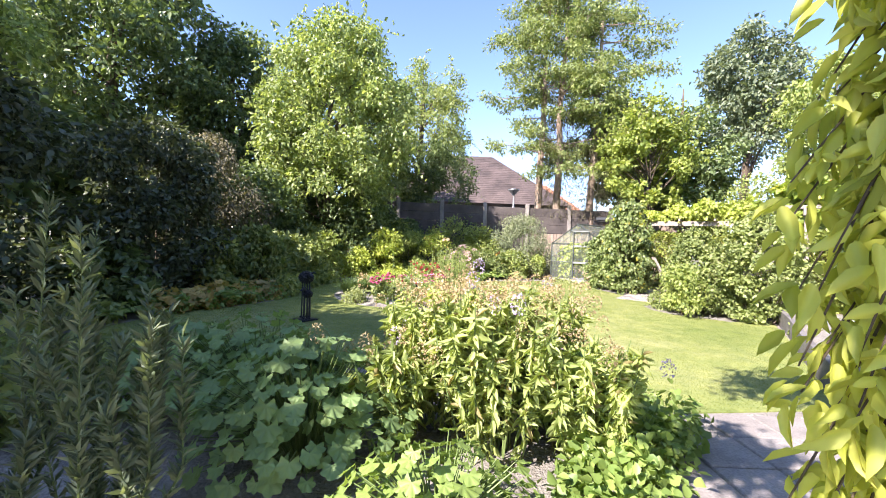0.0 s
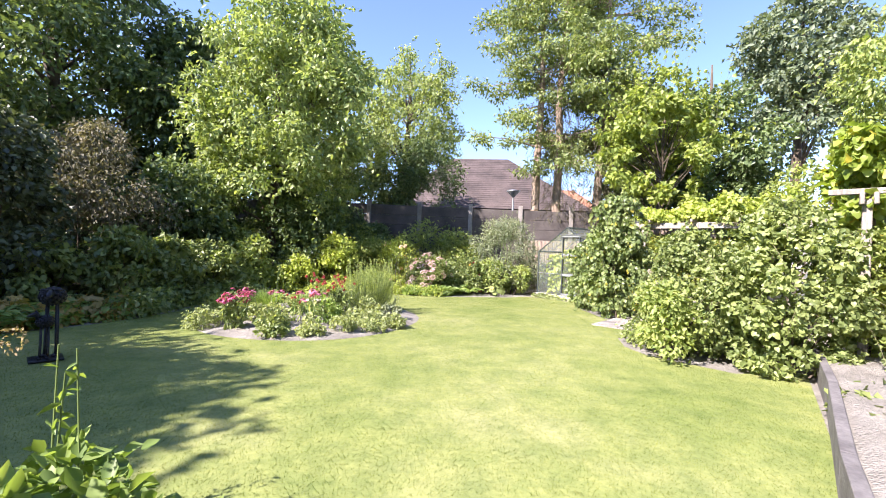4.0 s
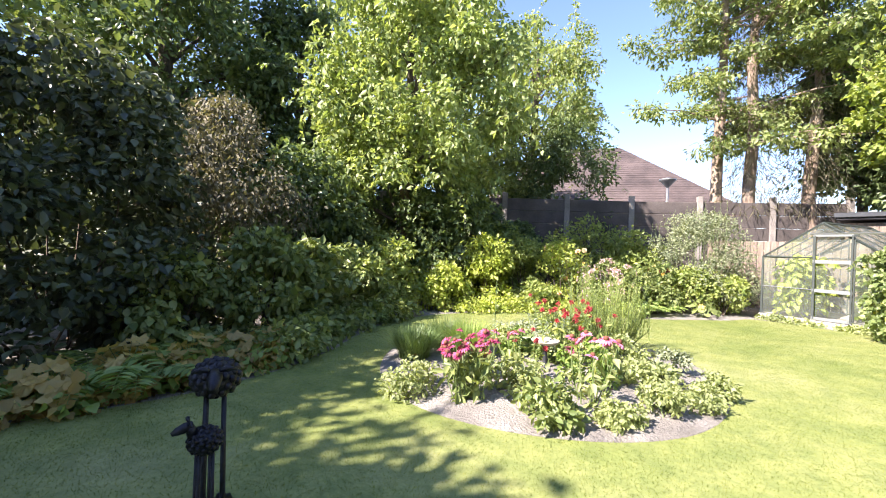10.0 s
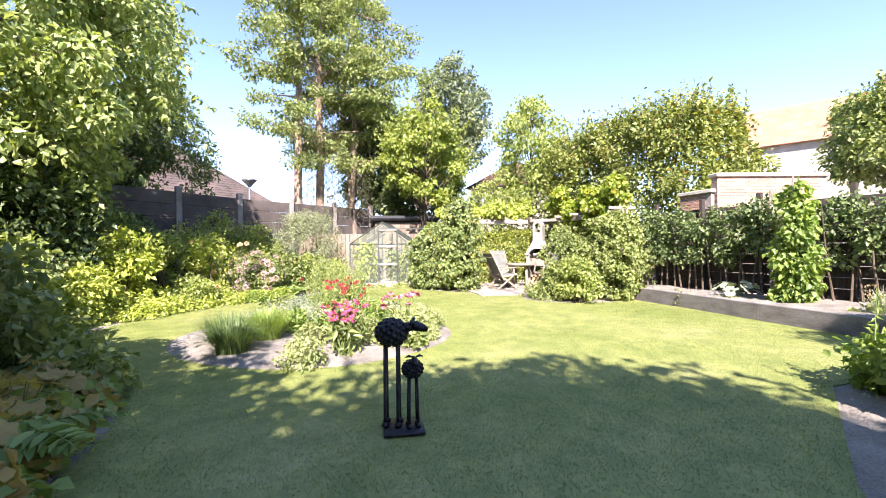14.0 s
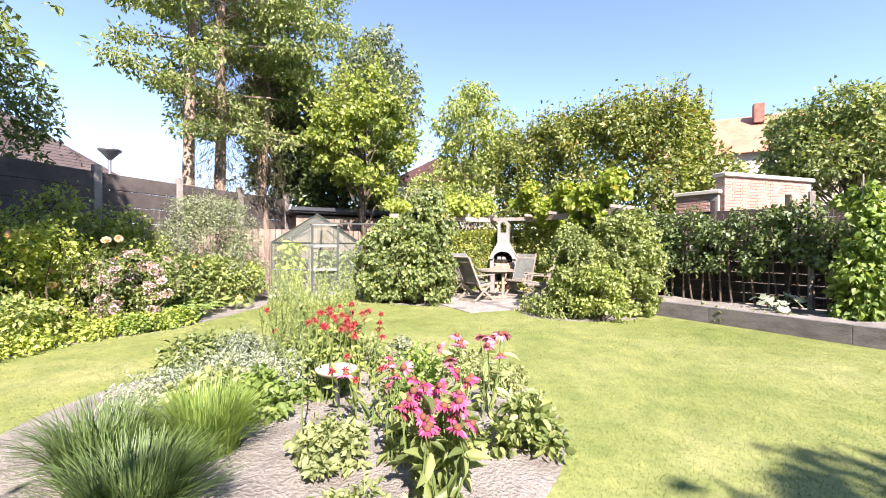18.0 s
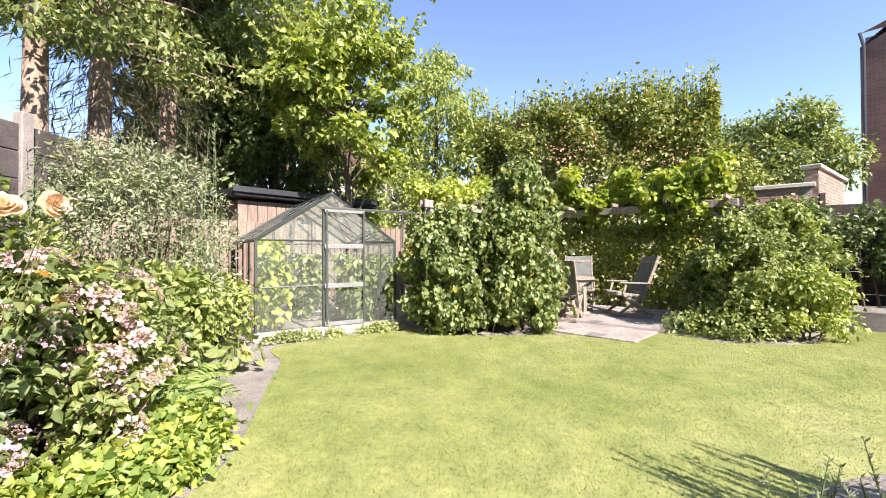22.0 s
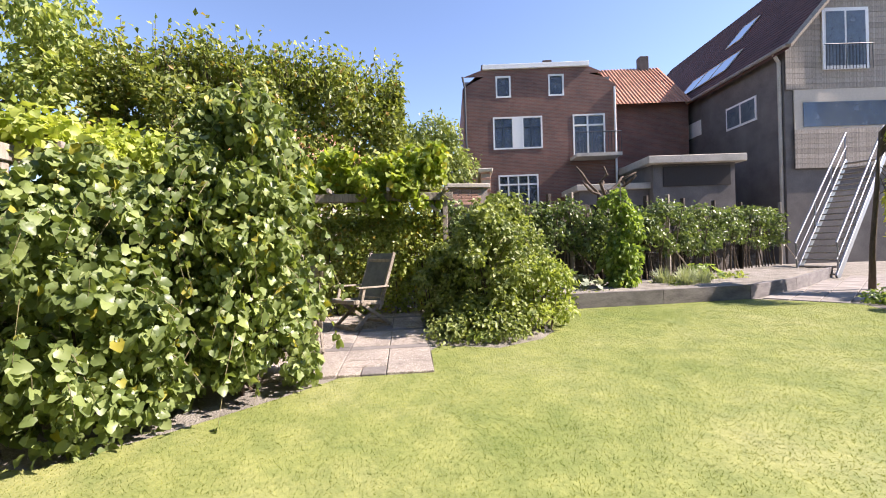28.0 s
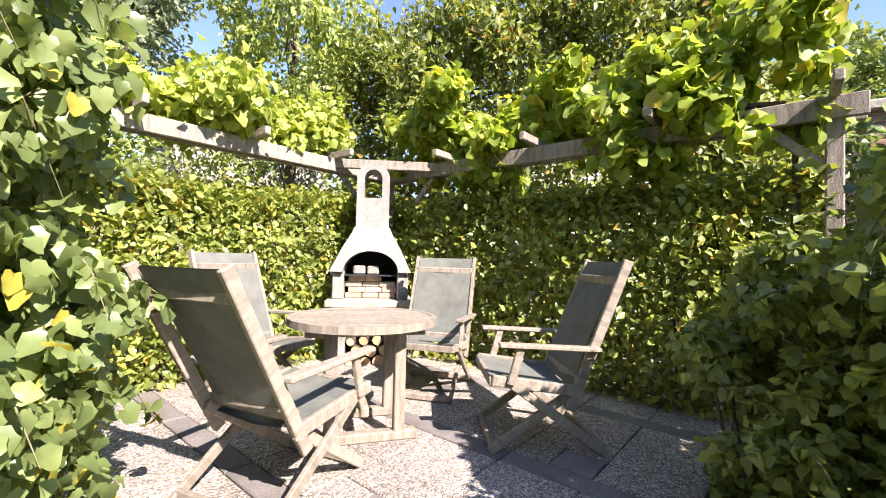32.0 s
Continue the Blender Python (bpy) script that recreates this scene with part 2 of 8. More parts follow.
def leaf_mesh(name, pts, outward, size, wide=0.6, up=0.5, droop=0.3, fold=0.25, rough=0.5, fine=False, vary=0.35):
    """One mesh of many leaves: at pts, growing outward, each a folded blade (fine: with six or eight corners, 3: lobed round a midrib, else four)."""
    n = len(pts)
    r = RNG.normal(size=(n, 3))
    axis = unit(outward * (1 - rough) + unit(r) * rough * 1.2 + np.array([0, 0, -droop]))
    nrm = unit(RNG.normal(size=(n, 3)) * 0.55 + outward * 0.45 + np.array([0, 0, up]))
    side = unit(np.cross(axis, nrm))
    nrm = np.cross(side, axis)
    L = (size * (1 + vary * RNG.uniform(-1, 1, n)))[:, None]
    W = L * wide * 0.5
    lift = nrm * W * fold * 2
    per = 4 if fine else 3
    if fine == 3:
        half = ((-0.02, 0.34, 0.2), (0.08, 0.8, 0.55), (0.3, 0.86, 0.5), (0.48, 1.0, 0.75), (0.68, 0.68, 0.3), (0.86, 0.36, -0.2))
        edge = lambda s: [pts + axis * L * t + side * W * (u * s) + lift * k - nrm * L * 0.22 * t * t for t, u, k in half]
        tip, mid = pts + axis * L - nrm * L * 0.22, pts + axis * L * 0.5 - nrm * L * 0.03
        corners = [pts + axis * L * 0.1, *edge(1), tip, *edge(-1)[::-1], mid]
        per = 4
        idx = [14, 0, 1, 2, 14, 2, 3, 4, 14, 4, 5, 6, 14, 6, 7, 8, 14, 8, 9, 10, 14, 10, 11, 12, 14, 12, 13, 0]
    elif fine == 2:
        corners = [pts, pts + axis * L * 0.06 + side * W * 0.5 + lift * 0.4, pts + axis * L * 0.34 + side * W + lift * 0.9, pts + axis * L * 0.68 + side * W * 0.6 + lift * 0.5, pts + axis * L - nrm * L * 0.16,
                   pts + axis * L * 0.68 - side * W * 0.6 + lift * 0.5, pts + axis * L * 0.34 - side * W + lift * 0.9, pts + axis * L * 0.06 - side * W * 0.5 + lift * 0.4]
        idx, per = [0, 1, 2, 3, 4, 0, 4, 5, 6, 7], 5
    elif fine:
        corners = [pts, pts + axis * L * 0.22 + side * W * 0.75 + lift * 0.6, pts + axis * L * 0.55 + side * W + lift * 0.8, pts + axis * L - nrm * L * 0.12,
                   pts + axis * L * 0.55 - side * W + lift * 0.8, pts + axis * L * 0.22 - side * W * 0.75 + lift * 0.6]
        idx = [0, 1, 2, 3, 0, 3, 4, 5]
    else:
        corners = [pts, pts + axis * L * 0.42 + side * W + lift, pts + axis * L - nrm * L * 0.1, pts + axis * L * 0.42 - side * W + lift]
        idx = [0, 1, 2, 0, 2, 3]
    k = len(corners)
    v = np.stack(corners, 1).reshape(-1, 3)
    loops = (np.arange(n)[:, None] * k + np.array(idx)[None]).ravel()
    me = quick_mesh(name, v, loops, per)
    if fine:
        me.polygons.foreach_set("use_smooth", np.ones(len(me.polygons), bool))
    return me


def quick_mesh(name, v, loops, per):
    me = bpy.data.meshes.new(name)
    me.vertices.add(len(v))
    me.vertices.foreach_set("co", np.asarray(v, np.float32).ravel())
    me.loops.add(len(loops))
    me.loops.foreach_set("vertex_index", np.asarray(loops, np.int32))
    count = len(loops) // per
    me.polygons.add(count)
    me.polygons.foreach_set("loop_start", np.arange(0, len(loops), per, dtype=np.int32))
    me.polygons.foreach_set("loop_total", np.full(count, per, np.int32))
    me.update(calc_edges=True)
    return me


def lumps_in(centre, radii, count, size=0.4, low=-0.6, seed=0):
    """Clumps over an ellipsoid: rows of x, y, z, radius."""
    g = np.random.default_rng(seed)
    d = unit(g.normal(size=(count * 3, 3)))
    d = d[d[:, 2] > low][:count]
    reach = g.uniform(0.5, 0.92, len(d))[:, None]
    r = np.array(radii)
    c = np.array(centre) + d * reach * r
    s = size * r.mean() * g.uniform(0.6, 1.25, len(d))
    return np.column_stack([c, s])


def cloud(lumps, n, ground=0.02, shell=0.55, flat=0.8, seed=0):
    """Points and outward ways of leaves over clumps, the buried ones left out."""
    g = np.random.default_rng(seed + 1)
    w = lumps[:, 3] ** 2
    pick = g.choice(len(lumps), n, p=w / w.sum())
    d = unit(g.normal(size=(n, 3)))
    reach = shell + (1 - shell) * g.uniform(0, 1, n) ** 0.6
    ragged = 1 + 0.18 * g.normal(size=n).clip(-1.5, 2.0) * (g.uniform(0, 1, n) < 0.35)
    p = lumps[pick, :3] + d * np.array([1, 1, flat]) * (lumps[pick, 3] * reach * ragged)[:, None]
    p = p + g.normal(size=p.shape) * (lumps[pick, 3] * 0.14)[:, None]
    keep = p[:, 2] > ground
    for i, (x, y, z, r) in enumerate(lumps):
        q = (p - np.array([x, y, z])) / np.array([1, 1, flat])
        keep &= ~((np.einsum("ij,ij->i", q, q) < (0.5 * r) ** 2) & (pick != i))
    return p[keep], d[keep]


def bush_lumps(base, radii, count, size=0.4, seed=0):
    """Clumps over a bush that is clothed to the ground: rows of x, y, z, radius."""
    g = np.random.default_rng(seed)
    f = g.uniform(0.02, 1, count)
    wide = np.where(f < 0.35, 0.86 + 0.4 * f, np.sqrt(np.maximum(0, 1 - (np.maximum(f - 0.35, 0) / 0.65) ** 2.2)))
    a, reach = g.uniform(0, 2 * math.pi, count), g.uniform(0.5, 0.95, count) * wide
    s = size * np.mean(radii) * g.uniform(0.55, 1.25, count)
    z = base[2] + s * 0.5 + f * np.maximum(0.05, 2 * radii[2] - s * 1.1)
    return np.column_stack([base[0] + np.cos(a) * reach * radii[0], base[1] + np.sin(a) * reach * radii[1], z, s])


def stems(base, lumps, thick, count, seed=0, trunk=None):
    """Bent branches from the base (or from points up the trunk) into the clumps."""
    g = np.random.default_rng(seed + 2)
    s = [] if trunk else Shape()
    order = np.argsort(-lumps[:, 3])[:count]
    for i in order:
        end = Vector(lumps[i, :3])
        if trunk:
            a, b = Vector(trunk[0]), Vector(trunk[1])
            start = a.lerp(b, min(1.0, max(0.25, (end.z - a.z) / max(b.z - a.z, 0.1) - g.uniform(0.1, 0.35))))
        else:
            start = Vector(base) + Vector((g.normal() * 0.08, g.normal() * 0.08, -0.02))
        mid = start.lerp(end, 0.5) + Vector((g.normal() * 0.1, g.normal() * 0.1, 0.12)) * (end - start).length * 0.6
        pts = [start, start.lerp(mid, 0.55), mid, mid.lerp(end, 0.6), end]
        if trunk:
            s.append(Shape())
        (s[-1] if trunk else s).tube(pts, [thick, thick * 0.8, thick * 0.6, thick * 0.4, thick * 0.15], 5)
    return s


def sprays(ob, lumps, count, length, leaf, mat, seed=0, hang=0.8, per=14, wood=None, rise=0.3, low=0.25, **look_of):
    """Loose shoots that leave the clumps, rise, and hang over, set with leaves."""
    g = np.random.default_rng(seed + 9)
    tall = np.quantile(lumps[:, 2], low)
    pool = lumps[lumps[:, 2] >= tall]
    s, pts, ways = Shape(), [], []
    for k in range(count):
        c = pool[g.integers(len(pool))]
        d = Vector(unit(g.normal(size=(1, 3)) + np.array([[0, 0, rise]]))[0])
        a = Vector(c[:3]) + d * c[3] * 0.6
        L = length * g.uniform(0.5, 1.2)
        line = [a + d * L * f + Vector((0, 0, rise * L * f - hang * L * f * f)) for f in (0, 0.35, 0.7, 1.0)]
        s.tube(line, [0.004, 0.0035, 0.0025, 0.001], 3, False)
        for i in range(per):
            f = g.uniform(0.1, 1)
            p = a + d * L * f + Vector((0, 0, rise * L * f - hang * L * f * f))
            w = g.normal(size=3)
            pts.append(tuple(p)), ways.append((w[0], w[1], w[2] * 0.5 - 0.2))
    part("shoot_mass", s, wood or STEM_BROWN, ob)["kind"] = "stuff"
    part("shoot_leaves", leaf_mesh("shoot_leaves", np.array(pts), unit(np.array(ways)), leaf, **look_of), mat, ob)


def shrub(name, at, radii, leaf, mat, label, category="shrub", n=4000, lumps=22, size=0.42, seed=1, wood=None, group="", stem=0.014, sprays=None, **look_of):
    """A bush: stems, a mass of leaves in clumps. radii: half widths and half height."""
    base = Vector((at[0], at[1], at[2] if len(at) > 2 else 0.0))
    lm = bush_lumps(base, radii, lumps, size, seed)
    ob = thing(name, base, label, category, group)
    part("stem_mass", stems(base, lm, stem, 9, seed), wood or BARK, ob)["kind"] = "stuff"
    p, d = cloud(lm, n, base.z + 0.03, seed=seed)
    part("foliage", leaf_mesh("foliage", p, d, leaf, **look_of), mat, ob)
    return ob, lm


def tree(name, at, trunk_top, lean, crown, radii, leaf, mat, label, n=9000, lumps=40, size=0.3, seed=1, thick=0.14, bark=None, limbs=16, low=-0.8, shell=0.45, **look_of):
    base, top = Vector((at[0], at[1], 0)), Vector((at[0] + lean[0], at[1] + lean[1], trunk_top))
    ob = thing(name, base, label, "tree")
    lm = lumps_in(crown, radii, lumps, size, low, seed)
    s = Shape()
    g = np.random.default_rng(seed)
    pts = [base.lerp(top, t) + Vector((g.normal(), g.normal(), 0)) * thick * 0.25 * (t > 0) for t in (0, 0.04, 0.2, 0.4, 0.6, 0.8, 1)]
    s.tube([pts[0] - Vector((0, 0, 0.1)), *pts[1:]], [thick * 1.5, thick * 1.15, thick, thick * 0.85, thick * 0.65, thick * 0.45, thick * 0.15], 9)
    part("trunk", s, bark or BARK, ob, smooth=True)
    for limb in stems(base, lm, thick * 0.3, limbs, seed, (base, top)):
        part("limb", limb, bark or BARK, ob)
    p, d = cloud(lm, n, 0.3, shell=shell, seed=seed)
    part("crown", leaf_mesh("crown", p, d, leaf, **look_of), mat, ob)
    return ob, lm


BARK = grainy("bark", (0.06, 0.045, 0.03), (0.16, 0.12, 0.085), 9.0, 0.9, 40.0, 0.8, (1, 1, 0.25), local=False, dist=0.02)
STEM_BROWN = grainy("shoot_bark", (0.12, 0.1, 0.05), (0.2, 0.18, 0.09), 9.0, 0.8, 40.0, 0.3, local=False)
SOIL = grainy("soil", (0.18, 0.163, 0.14), (0.34, 0.315, 0.275), 3.0, 0.95, 45.0, 1.0, dist=0.03, local=False)

# ---- the ground ----
LAWN = [(-4.9, 2.5), (-4.8, 4.2), (-4.4, 5.6), (-4.25, 6.6), (-3.75, 7.3), (-3.4, 7.9), (-3.2, 8.7), (-3.15, 9.6), (-3.25, 10.4), (-3.2, 11.5), (-2.7, 12.7), (-1.8, 13.4),
        (-0.4, 14.0), (0.8, 13.9), (1.7, 14.18), (2.4, 14.45), (3.1, 14.7), (3.9, 15.1), (5.2, 13.7), (4.75, 13.3), (4.75, 12.6), (4.85, 11.8), (4.95, 11.25), (4.42, 10.54), (5.08, 10.02), (5.18, 9.8), (4.86, 9.6),
        (4.55, 9.42), (4.45, 8.75), (4.58, 8.25), (5.3, 7.6), (6.2, 7.8), (4.48, 5.05), (3.45, 3.45), (1.9, 3.25), (1.5, 3.9), (0.9, 4.2), (-1.0, 4.15), (-3.0, 3.8)]
BED = [(-0.62 + 1.85 * math.cos(a) * (1 + 0.03 * math.sin(3 * a)), 9.75 + 2.0 * math.sin(a) * (1 + 0.03 * math.cos(2 * a))) for a in np.linspace(0, 2 * math.pi, 40, endpoint=False)]


def smooth_line(pts, steps=5, closed=True):
    """A rounded line through the points."""
    out, n = [], len(pts)
    for i in range(n if closed else n - 1):
        p = [Vector(pts[(i + k) % n] if closed else pts[min(max(i + k, 0), n - 1)]) for k in (-1, 0, 1, 2)]
        for s in range(steps):
            t = s / steps
            out.append(tuple(0.5 * (2 * p[1] + (p[2] - p[0]) * t + (2 * p[0] - 5 * p[1] + 4 * p[2] - p[3]) * t * t + (3 * p[1] - p[0] - 3 * p[2] + p[3]) * t ** 3)))
    return out


def inside(xy, poly):
    x, y = xy[:, 0], xy[:, 1]
    hit = np.zeros(len(xy), bool)
    for (ax, ay), (bx, by) in zip(poly, poly[1:] + poly[:1]):
        cross = (ay > y) != (by > y)
        with np.errstate(divide="ignore", invalid="ignore"):
            hit ^= cross & (x < (bx - ax) * (y - ay) / (by - ay) + ax)
    return hit


LAWN_EDGE = smooth_line(LAWN[:19], 5, False) + LAWN[18:]


def grass_material(name, tip):
    m, nt, b = material(name, 0.6, spec=0.25)
    big = noise_tex(nt, 0.55, 4.0, 0.65)
    mid = noise_tex(nt, 3.5, 4.0, 0.6)
    c = ramp(nt, big, (0.3, (0.168, 0.212, 0.06)), (0.52, (0.232, 0.262, 0.09)), (0.75, (0.308, 0.315, 0.145)))
    c = mixed(nt, "MULTIPLY", 1.0, c, ramp(nt, mid, (0.3, (0.74, 0.8, 0.74)), (0.7, (1.18, 1.13, 1.12))))
    c = mixed(nt, "MULTIPLY", 1.0, c, ramp(nt, noise_tex(nt, 22.0, 3.0, 0.7), (0.32, (0.8, 0.83, 0.78)), (0.68, (1.15, 1.12, 1.15))))
    if tip:
        g = nt.nodes.new("ShaderNodeNewGeometry")
        c = mixed(nt, "MULTIPLY", 1.0, c, ramp(nt, g.outputs["Random Per Island"], (0.0, (0.66, 0.74, 0.6)), (1.0, (1.3, 1.2, 1.25))))
    else:
        bumped(nt, b, noise_tex(nt, 70.0, 3.0), 0.4, 0.01)
    nt.links.new(c, b.inputs["Base Color"])
    if tip:
        t = nt.nodes.new("ShaderNodeBsdfTranslucent")
        nt.links.new(mixed(nt, "MULTIPLY", 1.0, c, (1.2, 1.28, 0.62)), t.inputs[0])
        s = nt.nodes.new("ShaderNodeMixShader")
        s.inputs[0].default_value = 0.4
        nt.links.new(b.outputs[0], s.inputs[1])
        nt.links.new(t.outputs[0], s.inputs[2])
        nt.links.new(s.outputs[0], nt.nodes["Material Output"].inputs[0])
    return m


GRASS, TURF = grass_material("grass_blades", True), grass_material("turf", False)
earth = Shape()
ring = [(0.0, 1), (16, 28), (60, 28), (600, 28)]
k0 = 0
earth.v.append((0, 8, 0))
for r, n in ring[1:]:
    earth.v += [(r * math.cos(2 * math.pi * j / n), 8 + r * math.sin(2 * math.pi * j / n), 0) for j in range(n)]
for j in range(28):
    earth.f.append((0, 1 + j, 1 + (j + 1) % 28))
    for k in (0, 1):
        a, b = 1 + 28 * k + j, 1 + 28 * k + (j + 1) % 28
        earth.f.append((a, a + 28, b + 28, b))
structure("ground", earth, SOIL, "bare grey-brown garden earth round the beds", "ground")
lawn = Shape().add([(x, y, 0.009) for x, y in LAWN_EDGE] + [(x, y, -0.03) for x, y in LAWN_EDGE],
                   [tuple(range(len(LAWN_EDGE) - 1, -1, -1))] + [(i, (i + 1) % len(LAWN_EDGE), len(LAWN_EDGE) + (i + 1) % len(LAWN_EDGE), len(LAWN_EDGE) + i) for i in range(len(LAWN_EDGE))])
structure("lawn", lawn, TURF, "mown sunlit lawn with pale dry patches", "lawn")


def soil_patch(name, outline, height, label, mat=None, seed=0, z=0.01):
    """A bed of bare earth: its rim at z, heaped towards the middle, crumbly."""
    c = Vector((sum(p[0] for p in outline), sum(p[1] for p in outline))) / len(outline)
    s, n = Shape(), len(outline)
    rings = (1.0, 0.965, 0.9, 0.8, 0.65, 0.5, 0.35, 0.2, 0.08)
    for i, f in enumerate(rings):
        for j, p in enumerate(outline):
            q = c.lerp(Vector(p), f)
            up = 0 if i == 0 else height * min(1, i / 3) + 0.025 * noise.noise((q.x * 4, q.y * 4, seed)) + 0.012 * noise.noise((q.x * 17, q.y * 17, seed))
            s.v.append((q.x, q.y, z + up))
    for i in range(len(rings) - 1):
        for j in range(n):
            a, b = i * n + j, i * n + (j + 1) % n
            s.f.append((a, b, b + n, a + n))
    s.f.append(tuple((len(rings) - 1) * n + j for j in range(n)))
    return structure(name, s, mat or SOIL, label, "flower bed", True)


soil_patch("flower_bed", smooth_line(BED[::2], 6), 0.05, "round island bed of dry grey earth in the lawn")

PA, PP, PQ = Vector((4.42, 10.54)), Vector((0.80, -0.60)), Vector((0.60, 0.80))


def P(p, q, z=0.0):
    v = PA + PP * p + PQ * q
    return Vector((v.x, v.y, z))


# ---- leaf colours ----
LEAF_DARK = leaf_mat("leaf_dark", (0.04, 0.058, 0.034), (0.12, 0.15, 0.085), 0.45, 0.24)
LEAF_HAZEL = leaf_mat("leaf_hazel", (0.13, 0.178, 0.06), (0.325, 0.385, 0.152), 0.5, 0.35)
LEAF_WALNUT = leaf_mat("leaf_walnut", (0.165, 0.235, 0.08), (0.4, 0.47, 0.205), 0.45, 0.38)
LEAF_MAPLE = leaf_mat("leaf_maple", (0.167, 0.235, 0.059), (0.371, 0.431, 0.117), 0.5, 0.4)
LEAF_SOFT_TREE = leaf_mat("leaf_pale_tree", (0.195, 0.255, 0.094), (0.391, 0.451, 0.199), 0.5, 0.42)
LEAF_DEEP = leaf_mat("leaf_deep", (0.073, 0.118, 0.05), (0.205, 0.274, 0.117), 0.4, 0.32)
LEAF_MID = leaf_mat("leaf_mid", (0.122, 0.176, 0.059), (0.322, 0.377, 0.152), 0.45, 0.35)
LEAF_BRIGHT = leaf_mat("leaf_bright", (0.175, 0.245, 0.07), (0.391, 0.446, 0.164), 0.5, 0.4)
LEAF_LIME = leaf_mat("leaf_lime", (0.25, 0.33, 0.06), (0.48, 0.53, 0.15), 0.5, 0.4)
LEAF_GREY = leaf_mat("leaf_grey", (0.16, 0.2, 0.12), (0.33, 0.365, 0.25), 0.7, 0.25)
LEAF_GREYGREEN = leaf_mat("leaf_greygreen", (0.098, 0.137, 0.088), (0.234, 0.284, 0.187), 0.5, 0.3)
LEAF_BROWN = leaf_mat("leaf_brown", (0.1, 0.095, 0.06), (0.22, 0.205, 0.14), 0.7, 0.25)
LEAF_HEDGE = leaf_mat("leaf_hedge", (0.167, 0.221, 0.059), (0.411, 0.465, 0.152), 0.34, 0.42, (0.4, 0.3, 0.06), 0.05)
LEAF_HORNBEAM = leaf_mat("leaf_hornbeam", (0.112, 0.152, 0.041), (0.313, 0.358, 0.112), 0.45, 0.34, (0.3, 0.2, 0.05), 0.03)
LEAF_VINE = leaf_mat("leaf_vine", (0.185, 0.265, 0.035), (0.371, 0.451, 0.105), 0.5, 0.45, (0.5, 0.42, 0.06), 0.08)
LEAF_HOP = leaf_mat("leaf_hop", (0.1, 0.15, 0.05), (0.29, 0.36, 0.145), 0.42, 0.35, (0.4, 0.36, 0.06), 0.03)
PINE_BARK = grainy("pine_bark", (0.22, 0.155, 0.11), (0.46, 0.35, 0.27), 5.0, 0.9, 25.0, 1.0, (1, 1, 0.3), dist=0.03, local=False)

# ---- trees and tall shrubs on the west side ----
ob, lm = tree("dark_tree", (-12.0, 14.6), 10.0, (0.3, 0), (-11.7, 14.6, 7.0), (3.5, 3.1, 4.9), 0.2, LEAF_DEEP, "tall dark-leaved chestnut tree behind the shrubs", 24000, 110, 0.19, 3, 0.28)
sprays(ob, lm, 200, 1.1, 0.2, LEAF_DEEP, 3, 0.7, 12, low=0.0)
ob, lm = tree("broad_tree", (-12.2, 8.6), 7.6, (0.5, 0), (-11.6, 8.7, 6.0), (2.3, 2.6, 2.7), 0.17, LEAF_WALNUT, "airy leafy tree in mid green over the west border", 9000, 90, 0.16, 4, 0.24)
sprays(ob, lm, 170, 1.3, 0.17, LEAF_WALNUT, 4, 0.6, 12, low=0.0)
ob, lm = tree("dark_tree", (-9.0, 16.9), 8.6, (0.3, 0), (-8.7, 16.9, 6.0), (2.1, 1.8, 3.9), 0.18, LEAF_DEEP, "dark-leaved chestnut tree beside the walnut", 15000, 80, 0.2, 8, 0.22)
sprays(ob, lm, 130, 0.9, 0.18, LEAF_DEEP, 8, 0.7, 12, low=0.0)
ob, lm = tree("walnut_tree", (-4.4, 15.0), 7.6, (0.3, -0.1), (-4.0, 14.9, 5.3), (2.9, 2.4, 4.2), 0.14, LEAF_WALNUT, "broad light-green walnut tree in full sun", 32000, 170, 0.14, 6, 0.16, up=0.3, droop=0.4)
sprays(ob, lm, 420, 1.3, 0.15, LEAF_WALNUT, 6, 0.5, 12, low=0.0, droop=0.5)
shrub("tall_shrub", (-5.6, 8.0), (1.15, 1.7, 1.7), 0.1, LEAF_DARK, "dense dark-leaved evergreen shrub in the shaded border", n=18000, lumps=60, size=0.28, seed=11, fine=True)
shrub("tall_shrub", (-6.1, 4.7), (1.1, 1.8, 1.7), 0.1, LEAF_DARK, "big dark shrub at the shaded west border", n=16000, lumps=60, size=0.28, seed=12, fine=True)
shrub("tall_shrub", (-6.4, 11.0), (1.3, 1.3, 1.95), 0.08, LEAF_BROWN, "arching grey-brown shrub with seed heads", n=16000, lumps=44, size=0.33, seed=13, droop=0.8)
shrub("tall_shrub", (-5.9, 12.6), (1.5, 1.6, 1.7), 0.14, LEAF_DEEP, "dark green laurel-like shrub beneath the trees", n=9000, lumps=32, size=0.36, seed=14)
shrub("tall_shrub", (-3.3, 15.6), (1.9, 1.3, 1.5), 0.13, LEAF_DEEP, "dark green shrub under the walnut tree", n=9000, lumps=30, size=0.38, seed=15)
for k, (x, y, rx, h) in enumerate(((-4.6, 16.4, 1.9, 1.6), (-2.6, 16.9, 1.2, 1.35), (-1.5, 17.1, 0.75, 1.1), (-6.3, 14.6, 1.4, 1.8))):
    shrub("tall_shrub", (x, y), (rx, 0.75, h), 0.13, LEAF_DEEP, "dark green shrub filling the corner before the fence", n=7000, lumps=40, size=0.28, seed=240 + k)
